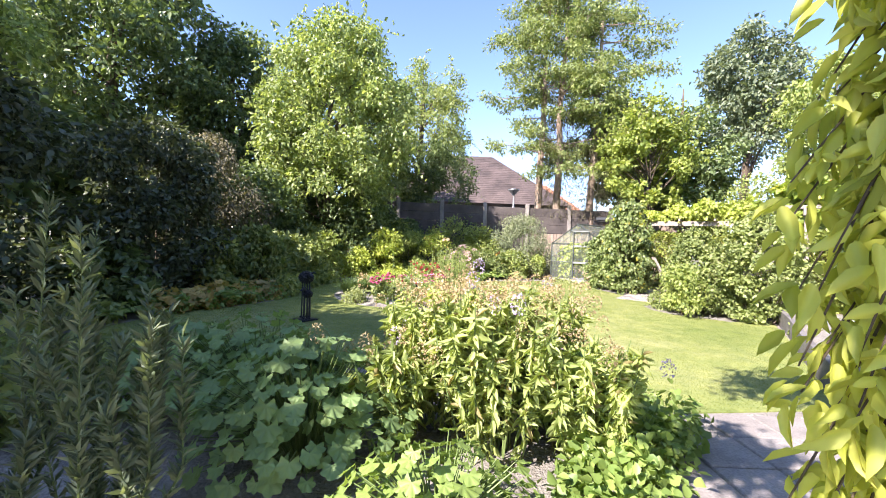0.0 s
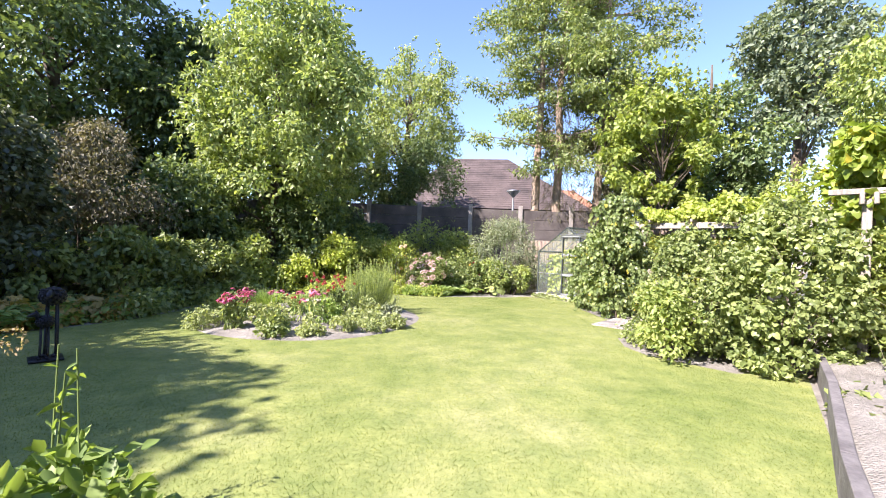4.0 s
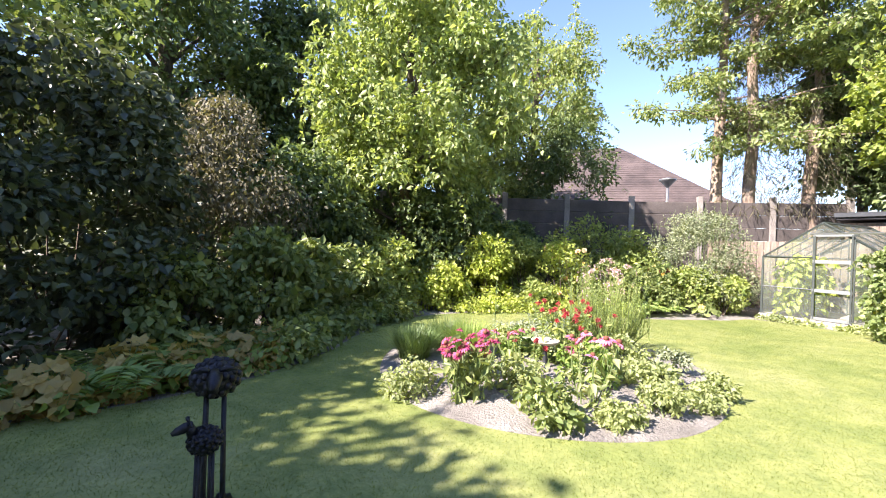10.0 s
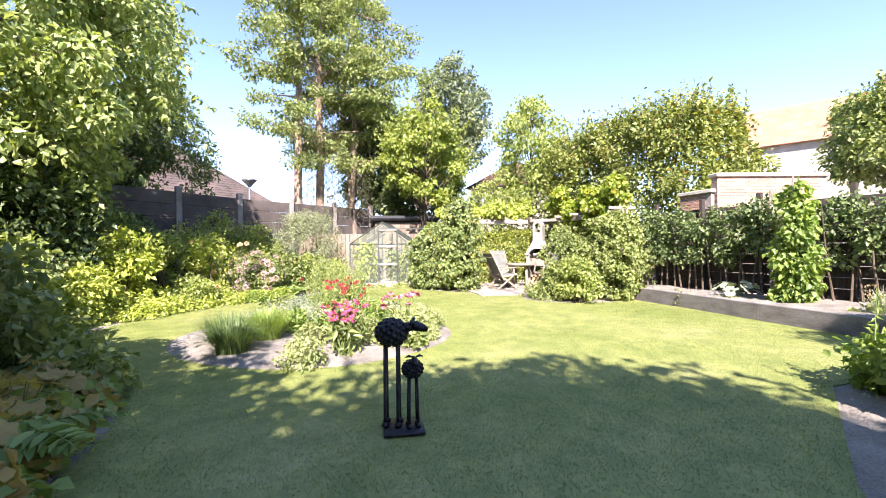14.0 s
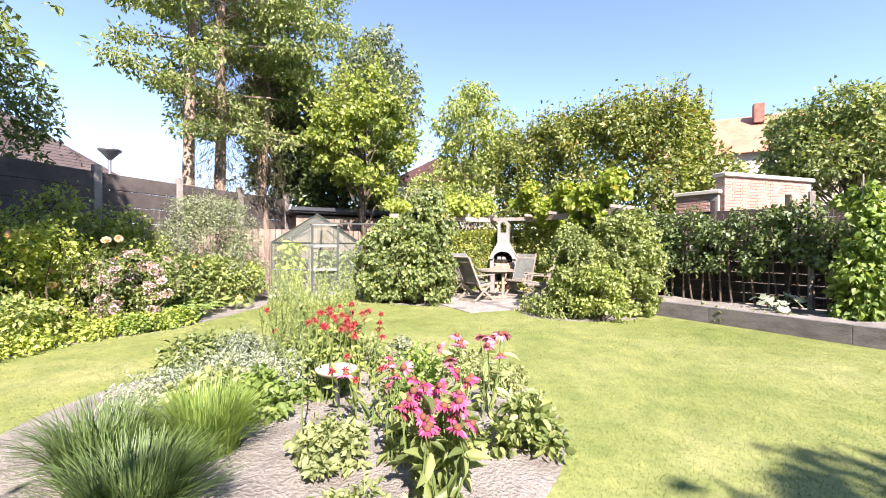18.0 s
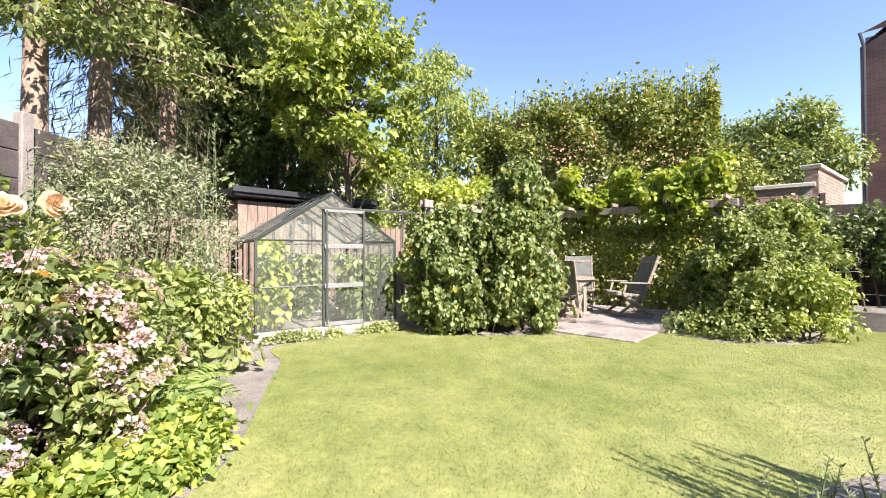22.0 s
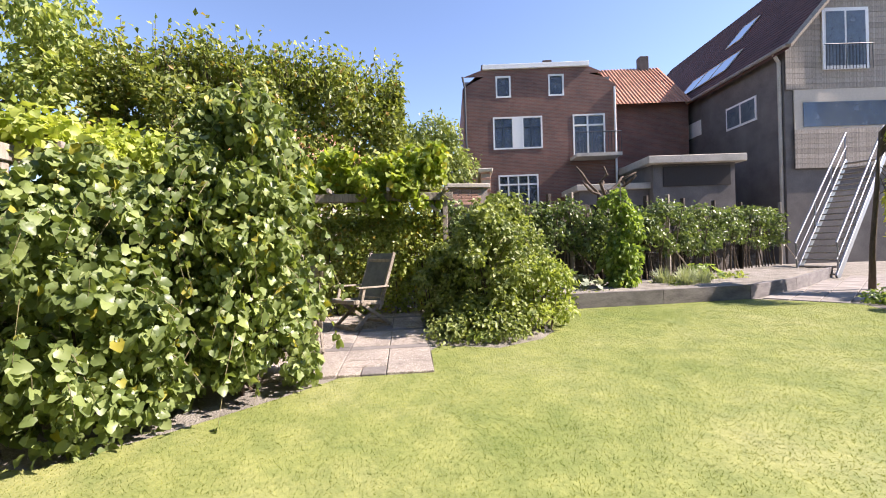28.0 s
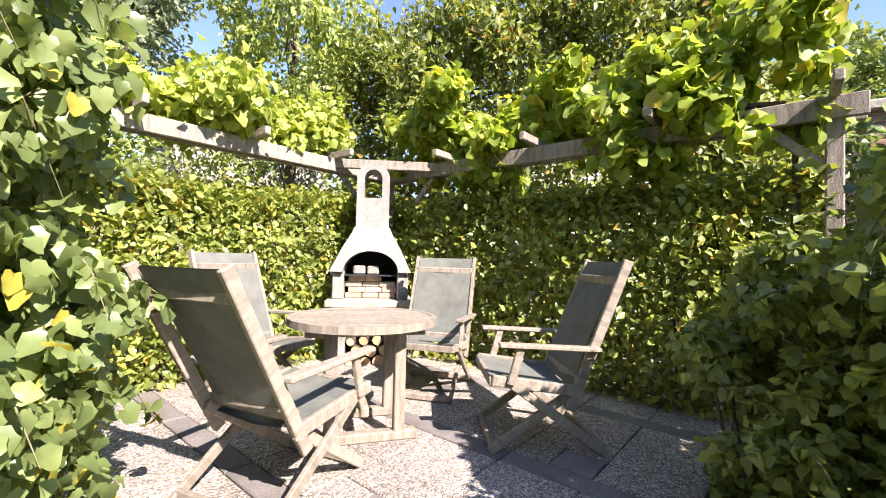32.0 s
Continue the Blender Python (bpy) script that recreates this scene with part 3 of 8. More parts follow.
# Out of view: added so its shadow dapples the lawn's west edge.
tree("broad_tree", (-8.0, 4.4), 5.0, (0.5, 0.2), (-7.4, 4.8, 4.7), (1.5, 1.4, 1.3), 0.15, LEAF_WALNUT, "leafy tree added out of view to shade the lawn edge", 5200, 44, 0.26, 5, 0.12)
ob, lm = shrub("yew_shrub", (-0.15, 19.3), (1.75, 1.1, 2.95), 0.15, LEAF_DEEP, "dark yew rising over the concrete fence", n=15000, lumps=80, size=0.22, seed=16, wide=0.4)
sprays(ob, lm, 120, 0.9, 0.14, LEAF_DEEP, 16, 0.7, 14, low=0.0, wide=0.4)
ob, lm = shrub("yew_shrub", (-2.7, 19.0), (1.5, 1.0, 3.0), 0.15, LEAF_MID, "green evergreen thicket behind the fence", n=11000, lumps=70, size=0.22, seed=18, wide=0.5)
sprays(ob, lm, 90, 0.9, 0.14, LEAF_MID, 18, 0.6, 14, low=0.0)
shrub("yew_shrub", (-4.4, 18.9), (2.2, 1.2, 2.9), 0.17, LEAF_DEEP, "dark green evergreen behind the fence", n=9000, lumps=50, size=0.25, seed=17, wide=0.4)

# ---- far trees to the north ----
ob, lm = tree("locust_tree", (-1.5, 21.2), 9.7, (0.3, 0), (-1.1, 21.0, 7.2), (2.6, 1.7, 3.5), 0.13, LEAF_SOFT_TREE, "feathery pale green tree beyond the fence", 13000, 130, 0.14, 21, 0.2, droop=0.6)
sprays(ob, lm, 260, 1.2, 0.12, LEAF_SOFT_TREE, 21, 0.8, 16, low=0.0)
tree("locust_tree", (-8, 25), 11, (0.5, 0), (-7.5, 25, 9), (3.5, 3.5, 5.0), 0.3, LEAF_MID, "leafy green tree far beyond the fence", 9000, 40, 0.27, 22, 0.2)
shrub("far_hedge", (-9, 19), (4.5, 1.5, 2.6), 0.22, LEAF_DEEP, "dark thicket at the far end of the garden", n=9000, lumps=50, size=0.25, seed=23)
for i, (x, y, top, sd) in enumerate(((4.25, 19.2, 13, 31), (5.05, 18.95, 14, 32), (6.6, 18.9, 12.5, 33))):
    g = np.random.default_rng(sd)
    ob = thing("pine_tree", (x, y, 0), "tall bare-stemmed pine tree with reddish bark and airy green boughs", "tree", "pines by the fence")
    pts = [(x + 0.25 * t * t + g.normal() * 0.04, y + g.normal() * 0.04, top * t - 0.1 * (t == 0)) for t in np.linspace(0, 1, 9)]
    part("trunk", Shape().tube(pts, np.linspace(0.2, 0.05, 9), 10), PINE_BARK, ob, smooth=True)
    lm = []
    for b in range(44):
        z = g.uniform((4.4, 5.4, 6.5)[i], top)
        a = g.uniform(0, 2 * math.pi)
        reach = g.uniform(1.0, 3.6) * (1.15 - 0.4 * z / top)
        s0 = Vector((x + 0.25 * (z / top) ** 2, y, z))
        e = s0 + Vector((math.cos(a) * reach, math.sin(a) * reach, g.uniform(-0.5, 0.3)))
        part("bough", Shape().tube([s0, s0.lerp(e, 0.5) + Vector((0, 0, 0.12)), e], [0.035, 0.02, 0.008], 5), PINE_BARK, ob)
        for f in (0.45, 0.65, 0.85, 1.0):
            q = s0.lerp(e, f)
            lm.append((q.x + g.normal() * 0.2, q.y + g.normal() * 0.2, q.z + g.uniform(-0.15, 0.15), g.uniform(0.28, 0.55)))
    p, d = cloud(np.array(lm), 19000, 0.3, shell=0.15, flat=0.4, seed=sd)
    part("crown", leaf_mesh("crown", p, d, 0.135, wide=0.5, droop=0.3), LEAF_MID, ob)
    if i:
        q = np.column_stack([x + g.normal(size=2600) * 0.42, y + g.normal(size=2600) * 0.42, g.uniform(2.6, 8.5, 2600)])
        part("dead_twig_mass", leaf_mesh("dead_twigs", q, unit(q - np.array([x, y, 20.0]) * np.array([1, 1, 0]) - np.array([0, 0, 1]) * q[:, 2:]), 0.32, wide=0.026, droop=0.7), LEAF_BROWN, ob, "brown hanging dead twigs")["kind"] = "stuff"
ob, lm = tree("dark_tree", (8.4, 19.9), 8, (0.2, 0.2), (8.3, 19.8, 5.5), (1.6, 1.6, 3.4), 0.18, LEAF_DEEP, "dark leafy tree with brown dead twigs beside the pines", 13000, 70, 0.2, 35, 0.15)
sprays(ob, lm, 160, 0.9, 0.17, LEAF_DEEP, 35, 0.6, 12, low=0.0)
ob, lm = tree("dark_tree", (10.3, 18.6), 8.5, (0.2, 0.2), (10.2, 18.4, 4.5), (2.6, 2.3, 3.0), 0.18, LEAF_DEEP, "broad dark green tree behind the shed", 18000, 80, 0.2, 36, 0.18)
sprays(ob, lm, 200, 0.9, 0.17, LEAF_DEEP, 36, 0.4, 12, low=0.0)
tree("tall_tree", (14.5, 20.2), 11.5, (0, 0), (14.4, 20.0, 8.8), (2.4, 2.4, 4.1), 0.2, LEAF_GREYGREEN, "tall grey-green tree far behind the shed", 14000, 90, 0.2, 40, 0.2)
ob, lm = tree("maple_tree", (7.4, 15.5), 6.3, (0.2, -0.1), (7.4, 15.4, 4.6), (1.75, 1.7, 2.35), 0.14, LEAF_MAPLE, "young bright green maple tree with open branches", 8000, 100, 0.13, 37, 0.075, limbs=44, shell=0.1, wide=0.8)
sprays(ob, lm, 170, 1.1, 0.12, LEAF_MAPLE, 37, 0.2, 14, rise=0.7, wide=0.8)
ob, lm = tree("birch_tree", (13.2, 14.2), 8.0, (0.1, 0), (13.2, 14.2, 5.6), (1.8, 1.9, 3.2), 0.15, LEAF_BRIGHT, "slender light green birch tree behind the garden", 9000, 70, 0.18, 38, 0.09, droop=0.7)
sprays(ob, lm, 160, 0.9, 0.13, LEAF_BRIGHT, 38, 0.9, 14, low=0.0)
for k, (x, y, rx, h, mt) in enumerate(((11.6, 15.4, 1.5, 2.1, LEAF_BRIGHT), (13.6, 16.8, 1.6, 2.3, LEAF_MID), (9.8, 15.9, 1.1, 1.5, LEAF_BRIGHT), (16.2, 15.6, 1.6, 2.5, LEAF_GREYGREEN))):
    shrub("far_shrub", (x, y), (rx, rx * 0.8, h), 0.12, mt, "tall light green shrub behind the greenhouse and patio", n=4500, lumps=44, size=0.28, seed=250 + k)
tree("round_tree", (14.6, 1.9), 5.4, (0, 0), (14.5, 2.2, 4.5), (1.9, 1.9, 1.9), 0.15, LEAF_MID, "round-headed light green tree beside the brick house", 17000, 60, 0.32, 39, 0.12)


# ---- hedges ----
def hedge(name, a, b, z0, z1, depth, leaf, mat, label, n, seed=0, top=0.1, ragged=0.06, shoots=0, crown=0.0, **look_of):
    """A clipped hedge from a to b: leaves over its faces and top, twigs inside. crown: how far the top rounds in."""
    g = np.random.default_rng(seed)
    a, b = Vector(a), Vector(b)
    along = (b - a).normalized()
    out = Vector((-along.y, along.x))
    length = (b - a).length
    ob = thing(name, (*(a.lerp(b, 0.5)), 0), label, "hedge")
    inner = Shape()
    for i in range(int(length * 5)):
        q = a + along * g.uniform(0, length) + out * g.normal() * depth * 0.12
        inner.tube([(q.x, q.y, -0.03), (q.x + g.normal() * 0.05, q.y + g.normal() * 0.05, (z0 + z1) / 2), (q.x + g.normal() * 0.14, q.y + g.normal() * 0.14, z1 - 0.1)], [0.014, 0.011, 0.005], 4)
    part("twig_mass", inner, BARK, ob)["kind"] = "stuff"
    area = np.array([length * (z1 - z0), length * (z1 - z0), length * depth * 1.3, depth * (z1 - z0), depth * (z1 - z0)])
    side = g.choice(5, n, p=area / area.sum())
    u, w, dep = g.uniform(0, length, n), g.uniform(z0, z1, n), g.uniform(0, 1, n) ** 1.5
    h = depth / 2
    lump = np.array([noise.noise((x * 1.1, z * 1.1, seed + s * 7.3)) for x, z, s in zip(u, w, side)])
    off = h - dep * 0.22 + lump * ragged * 2.2 + g.normal(size=n) * ragged * 0.5
    off = off - crown * depth * np.clip((w - z1 + 0.55) / 0.55, 0, 1) ** 2
    rise = np.array([noise.noise((x * 0.8, seed, 3.0)) for x in u]) * top
    v = np.where(side == 0, off, np.where(side == 1, -off, g.uniform(-h, h, n)))
    z = np.where(side == 2, z1 - dep * 0.2 + rise + g.normal(size=n) * ragged * 0.7, w + rise * (w - z0) / (z1 - z0))
    uu = np.where(side == 3, dep * 0.25, np.where(side == 4, length - dep * 0.25, u))
    pts = np.column_stack([a.x + along.x * uu + out.x * v, a.y + along.y * uu + out.y * v, z])
    ways = np.zeros((n, 3))
    for k, d in enumerate(((out.x, out.y, 0), (-out.x, -out.y, 0), (0, 0, 1), (-along.x, -along.y, 0), (along.x, along.y, 0))):
        ways[side == k] = d
    ways += np.array([0, 0, 0.35])
    part("foliage", leaf_mesh("foliage", pts, unit(ways), leaf, **look_of), mat, ob)
    if shoots:
        s, pp = Shape(), []
        for i in range(shoots):
            q = a + along * g.uniform(0, length) + out * g.uniform(-h, h)
            t = g.uniform(0.3, 0.9)
            e = Vector((q.x + g.normal() * 0.1, q.y + g.normal() * 0.1, z1 + t))
            s.tube([(q.x, q.y, z1 - 0.3), e], [0.008, 0.003], 4)
            for f in np.linspace(0.2, 1, 9):
                pp.append(Vector((q.x, q.y, z1 - 0.3)).lerp(e, f))
        part("shoot_mass", s, BARK, ob)["kind"] = "stuff"
        pp = np.array([tuple(p) for p in pp])
        part("shoot_leaves", leaf_mesh("shoot_leaves", pp, unit(g.normal(size=pp.shape) + np.array([0, 0, 0.6])), leaf * 0.8), LEAF_HEDGE, ob)
    return ob


hedge("thicket_hedge", (-10.8, -4.0), (-10.8, 17.5), 0.1, 4.2, 1.8, 0.36, LEAF_DEEP, "tall dark thicket closing the west side of the garden", 20000, 44, 0.8, 0.35)
hedge("tall_hedge", (10.75, 6.3), (13.3, 12.4), 0.2, 5.3, 2.2, 0.14, LEAF_HORNBEAM, "tall dense hornbeam hedge with wispy shoots on top", 48000, 41, 1.2, 0.5, 420, wide=0.6)
shrub("hornbeam_shrub", (10.7, 6.0), (1.1, 1.0, 2.1), 0.13, LEAF_HORNBEAM, "loose hornbeam at the end of the tall hedge", n=5000, lumps=50, size=0.28, seed=56)
hedge("beech_hedge", P(3.85, -0.5)[:2], P(3.85, 4.0)[:2], 0.05, 1.75, 0.7, 0.07, LEAF_HEDGE, "clipped beech hedge on the shaded side of the patio", 25000, 42, crown=0.3, wide=0.65, fine=True)
hedge("beech_hedge", P(3.4, 3.85)[:2], P(-0.2, 3.85)[:2], 0.05, 1.75, 0.7, 0.07, LEAF_HEDGE, "clipped beech hedge in full sun along the patio", 23000, 43, crown=0.25, wide=0.65, fine=True)

# ---- big bushes by the lawn ----
ob, lm = shrub("climber_bush", (5.35, 13.0), (0.8, 0.8, 0.98), 0.066, LEAF_HOP, "dense climbing bush with soft green leaves beside the greenhouse", n=9500, lumps=150, size=0.17, seed=51, fine=3, wide=0.95, droop=0.7)
sprays(ob, lm, 170, 0.42, 0.07, LEAF_HOP, 51, 1.3, 16, fine=3, wide=0.95, droop=0.6)
ob, lm = shrub("climber_bush", (5.3, 11.95), (0.62, 0.62, 1.32), 0.064, LEAF_HOP, "tall climbing bush hanging over the patio corner", n=10500, lumps=150, size=0.17, seed=52, fine=3, wide=0.95, droop=0.8)
sprays(ob, lm, 190, 0.44, 0.07, LEAF_HOP, 52, 1.4, 16, fine=3, wide=0.95, droop=0.6)
ob, lm = shrub("hazel_bush", (5.32, 8.72), (0.6, 0.58, 0.86), 0.054, LEAF_HAZEL, "low rounded leafy bush at the patio corner", n=9000, lumps=90, size=0.2, seed=54, fine=3, wide=0.85)
sprays(ob, lm, 90, 0.32, 0.055, LEAF_HAZEL, 54, 0.7, 12, fine=True, wide=0.6)
ob, lm = shrub("hazel_bush", (5.95, 7.8), (0.85, 0.72, 1.0), 0.06, LEAF_HAZEL, "rounded leafy bush between patio and raised bed", n=9500, lumps=140, size=0.17, seed=53, fine=3, wide=0.85)
sprays(ob, lm, 130, 0.4, 0.06, LEAF_HAZEL, 53, 0.6, 14, fine=True, wide=0.6)

ob, lm = shrub("hazel_bush", (6.02, 8.9), (0.44, 0.38, 0.62), 0.052, LEAF_HAZEL, "leafy bush leaning over the shaded edge of the patio", n=5500, lumps=60, size=0.22, seed=55, fine=3, wide=0.85)
sprays(ob, lm, 60, 0.3, 0.052, LEAF_HAZEL, 55, 0.7, 12, fine=2, wide=0.6)

# ---- raised bed and its wall ----
WALL_LINE = [(6.42, 7.95), (5.48, 6.5), (4.4, 4.98), (3.4, 3.45), (3.0, 1.4), (2.75, -2.6)]
HEDGE_LINE = [(7.35, 7.5), (6.3, 5.3), (5.3, 2.6), (4.2, -4.2)]
SLEEPER = grainy("sleeper", (0.11, 0.1, 0.1), (0.22, 0.205, 0.2), 3.0, 0.85, 30.0, 0.5, (1, 1, 3), local=False)
for (ax, ay), (bx, by) in zip(WALL_LINE, WALL_LINE[1:]):
    a, b = Vector((ax, ay)), Vector((bx, by))
    d = b - a
    m = pose(*(a.lerp(b, 0.5)), 0.12, 0, 0, math.degrees(math.atan2(d.y, d.x)))
    structure("retaining_wall", Shape().box((d.length, 0.07, 0.32), m, bevel=0.006), SLEEPER, "low dark grey board edging of the raised bed", "retaining wall")
s = Shape()


def on_line(line, t):
    x = t * (len(line) - 1)
    i = min(int(x), len(line) - 2)
    return Vector(line[i]).lerp(Vector(line[i + 1]), x - i)
N = 60
for i in range(N + 1):
    a, b = on_line(WALL_LINE, i / N), on_line(HEDGE_LINE, i / N)
    for j in range(13):
        q = a.lerp(b, j / 12)
        s.v.append((q.x, q.y, 0.2 + 0.05 * (j > 0) + 0.03 * noise.noise((q.x * 3, q.y * 3, 2)) + 0.012 * noise.noise((q.x * 14, q.y * 14, 5))))
for i in range(N):
    for j in range(12):
        a = i * 13 + j
        s.f.append((a, a + 1, a + 14, a + 13))
structure("raised_bed", s, SOIL, "raised vegetable bed of dry grey earth", "flower bed", True)


def espalier(a, b, clumps, seed):
    """Trained fruit bushes: stems up to the wires and loose clumps of leaves, open below."""
    g = np.random.default_rng(seed)
    a, b = Vector(a), Vector(b)
    ob = thing("espalier_hedge", (*a.lerp(b, 0.5), 0.2), "loose espaliered row of trained fruit bushes on wires", "hedge")
    lm, wood = [], Shape()
    for k in range(clumps):
        q = a.lerp(b, (k + g.uniform(0, 1)) / clumps)
        z = 1.95 - 1.05 * g.uniform(0, 1) ** 1.4
        lm.append((q.x + g.normal() * 0.07, q.y + g.normal() * 0.07, z, g.uniform(0.1, 0.27)))
        if k % 4 == 0:
            root = Vector((q.x, q.y, 0.15))
            top = Vector((q.x + g.normal() * 0.15, q.y + g.normal() * 0.15, 1.95))
            wood.tube([root, root.lerp(top, 0.4) + Vector((0.04, 0.03, 0)), top], [0.022, 0.016, 0.007], 6)
    part("stem_mass", wood, BARK, ob)["kind"] = "stuff"
    p, d = cloud(np.array(lm), clumps * 85, 0.5, shell=0.3, seed=seed)
    part("foliage", leaf_mesh("foliage", p, d, 0.085, wide=0.7, droop=0.4), LEAF_DEEP, ob)


for k, ((ax, ay), (bx, by)) in enumerate(zip(HEDGE_LINE, HEDGE_LINE[1:])):
    espalier((ax, ay), (bx, by), (54, 62, 115)[k], 60 + k)


# ---- the north side: fence, houses behind, shed ----
CONCRETE = grainy("concrete", (0.06, 0.05, 0.046), (0.13, 0.11, 0.1), 1.6, 0.9, 40.0, 0.5, local=False)
CONCRETE_PALE = grainy("concrete_pale", (0.36, 0.33, 0.28), (0.52, 0.48, 0.42), 2.0, 0.9, 40.0, 0.4, local=False)
CONCRETE_POST = grainy("concrete_post", (0.2, 0.18, 0.16), (0.34, 0.31, 0.28), 2.0, 0.9, 40.0, 0.4, local=False)
TILE_BROWN = grainy("roof_tile_brown", (0.05, 0.037, 0.034), (0.12, 0.09, 0.08), 0.9, 0.8, 14.0, 0.4, local=False)
TILE_RED = grainy("roof_tile_red", (0.34, 0.14, 0.08), (0.52, 0.25, 0.15), 1.5, 0.75, 14.0, 0.4, local=False)
TILE_DARK = grainy("roof_tile_dark", (0.05, 0.022, 0.02), (0.11, 0.05, 0.045), 1.2, 0.75, 14.0, 0.4, local=False)
BLACK_FELT = grainy("roof_felt", (0.015, 0.015, 0.017), (0.04, 0.04, 0.042), 3.0, 0.8, 50.0, 0.4)
OLD_WOOD = grainy("weathered_wood", (0.2, 0.17, 0.14), (0.42, 0.37, 0.31), 5.0, 0.85, 60.0, 0.6, (6, 6, 0.8), vary=0.15)
FENCE_WOOD = grainy("fence_wood", (0.17, 0.125, 0.095), (0.3, 0.235, 0.185), 4.0, 0.85, 50.0, 0.5, (6, 6, 0.7), vary=0.2, local=False)
WHITE = plain("white_paint", (0.72, 0.72, 0.7), 0.45)
STEEL = plain("galvanised_steel", (0.32, 0.33, 0.34), 0.45, 0.8)
DARK_STEEL = plain("dark_steel", (0.06, 0.065, 0.07), 0.5, 0.6)
BRICK_EARLY = grainy("chimney_brick", (0.18, 0.09, 0.06), (0.3, 0.16, 0.11), 3.0, 0.9, 25.0, 0.4, local=False)
PANE = glass("window_glass", (0.35, 0.42, 0.48), 0.75, (0.25, 0.3, 0.36))

fence = thing("concrete_fence", (0, 18.0, 0), "tall grey concrete plank fence with slotted posts, partly in leaf shade", "fence")
FPOSTS = [(-7.8, 17.0), (-5.8, 17.25), (-3.85, 17.45), (-1.95, 17.7), (-0.1, 18.05), (1.8, 18.5), (3.7, 18.65), (5.6, 18.75), (7.5, 18.85)]
post_me = Shape().box((0.16, 0.16, 3.15), pose(0, 0, 1.525), bevel=0.015).mesh("post")
for x, y in FPOSTS:
    part("post", post_me, CONCRETE_POST, fence, m=Matrix.Translation((x, y, 0)))
for (ax, ay), (bx, by) in zip(FPOSTS, FPOSTS[1:]):
    d = Vector((bx - ax, by - ay))
    plank = Shape().box((d.length - 0.12, 0.05, 0.365), bevel=0.012).mesh("plank")
    for k in range(8):
        part("plank", plank, CONCRETE, fence, m=pose((ax + bx) / 2, (ay + by) / 2, 0.16 + 0.37 * k, 0, 0, math.degrees(math.atan2(d.y, d.x))))


def hip_house(name, x0, x1, y0, y1, eave, r0, r1, ridge, wall_mat, tile, label):
    ob = thing(name, ((x0 + x1) / 2, (y0 + y1) / 2, 0), label, "house")
    part("wall", Shape().box((x1 - x0, y1 - y0, eave + 0.1), pose((x0 + x1) / 2, (y0 + y1) / 2, (eave - 0.1) / 2)), wall_mat, ob)
    s, o, my = Shape(), 0.4, (y0 + y1) / 2
    s.add([(x0 - o, y0 - o, eave), (x1 + o, y0 - o, eave), (x1 + o, y1 + o, eave), (x0 - o, y1 + o, eave), (r0, my, ridge), (r1, my, ridge)],
          [(0, 1, 5, 4), (1, 2, 5), (2, 3, 4, 5), (3, 0, 4), (3, 2, 1, 0)])
    roof = part("roof", s, tile, ob)
    rows = Shape()
    for k in range(1, 26):
        f = k / 26
        a, b = Vector((x0 - o, y0 - o, eave)).lerp(Vector((r0, my, ridge)), f), Vector((x1 + o, y0 - o, eave)).lerp(Vector((r1, my, ridge)), f)
        rows.tube([a, b], 0.018, 4)
    part("tile_course_relief", rows, tile, roof)["kind"] = "stuff"
    return ob


hip_house("bungalow", -5.0, 9.4, 32.5, 41, 4.4, -0.5, 4.0, 8.9, CONCRETE, TILE_BROWN, "bungalow with a broad brown tiled hip roof behind the fence")
# Second house added: its paler roof stands in for the bungalow's sunlit hip.
hip_house("bungalow", 8.2, 15.0, 44, 52, 4.4, 9.5, 11.5, 8.2, CONCRETE_PALE, TILE_RED, "low house whose pale red roof stands for the bungalow's sunlit hip")
far = thing("pale_house", (20.5, 19.0, 0), "pale rendered house with a dark roof far behind the trees", "house")
part("wall", Shape().box((6, 6, 5.2), pose(21.5, 19.4, 2.55, 0, 0, 20)), CONCRETE_PALE, far)
part("roof", Shape().add([pose(21.5, 19.4, 0, 0, 0, 20) @ Vector(v) for v in ((-3.3, -3.3, 5.1), (3.3, -3.3, 5.1), (3.3, 3.3, 5.1), (-3.3, 3.3, 5.1), (-3.3, 0, 6.6), (3.3, 0, 6.6))], [(0, 1, 5, 4), (2, 3, 4, 5), (0, 4, 3), (1, 2, 5), (3, 2, 1, 0)]), TILE_DARK, far)
row = thing("row_house", (32, 3, 0), "distant row house with a red tiled roof and tall chimney", "house")
part("wall", Shape().box((7, 12, 7.4), pose(32.5, 1.5, 3.65)), CONCRETE_PALE, row)
part("roof", Shape().add([(28.6, -5, 7.3), (36.4, -5, 7.3), (36.4, 8, 7.3), (28.6, 8, 7.3), (32.5, -5, 10.5), (32.5, 8, 10.5)], [(3, 0, 4, 5), (1, 2, 5, 4), (0, 1, 4), (2, 3, 5), (0, 3, 2, 1)]), TILE_RED, row)
part("chimney", Shape().box((0.6, 0.6, 1.3), pose(31.6, 1.2, 10.4), bevel=0.03), BRICK_EARLY, row)
lampost = thing("street_lamp", (3.6, 21.9, 0), "street lamp with a grey upturned bowl head on a pole", "street lamp")
part("pole", Shape().tube([(3.6, 21.9, -0.05), (3.6, 21.9, 2.0), (3.6, 21.9, 3.9)], [0.07, 0.055, 0.04], 10), STEEL, lampost, smooth=True)
part("head", Shape().lathe([(0.05, 0), (0.1, 0.06), (0.22, 0.2), (0.3, 0.27), (0.3, 0.31), (0.1, 0.36)], (3.6, 21.9, 3.85)), STEEL, lampost, smooth=True)

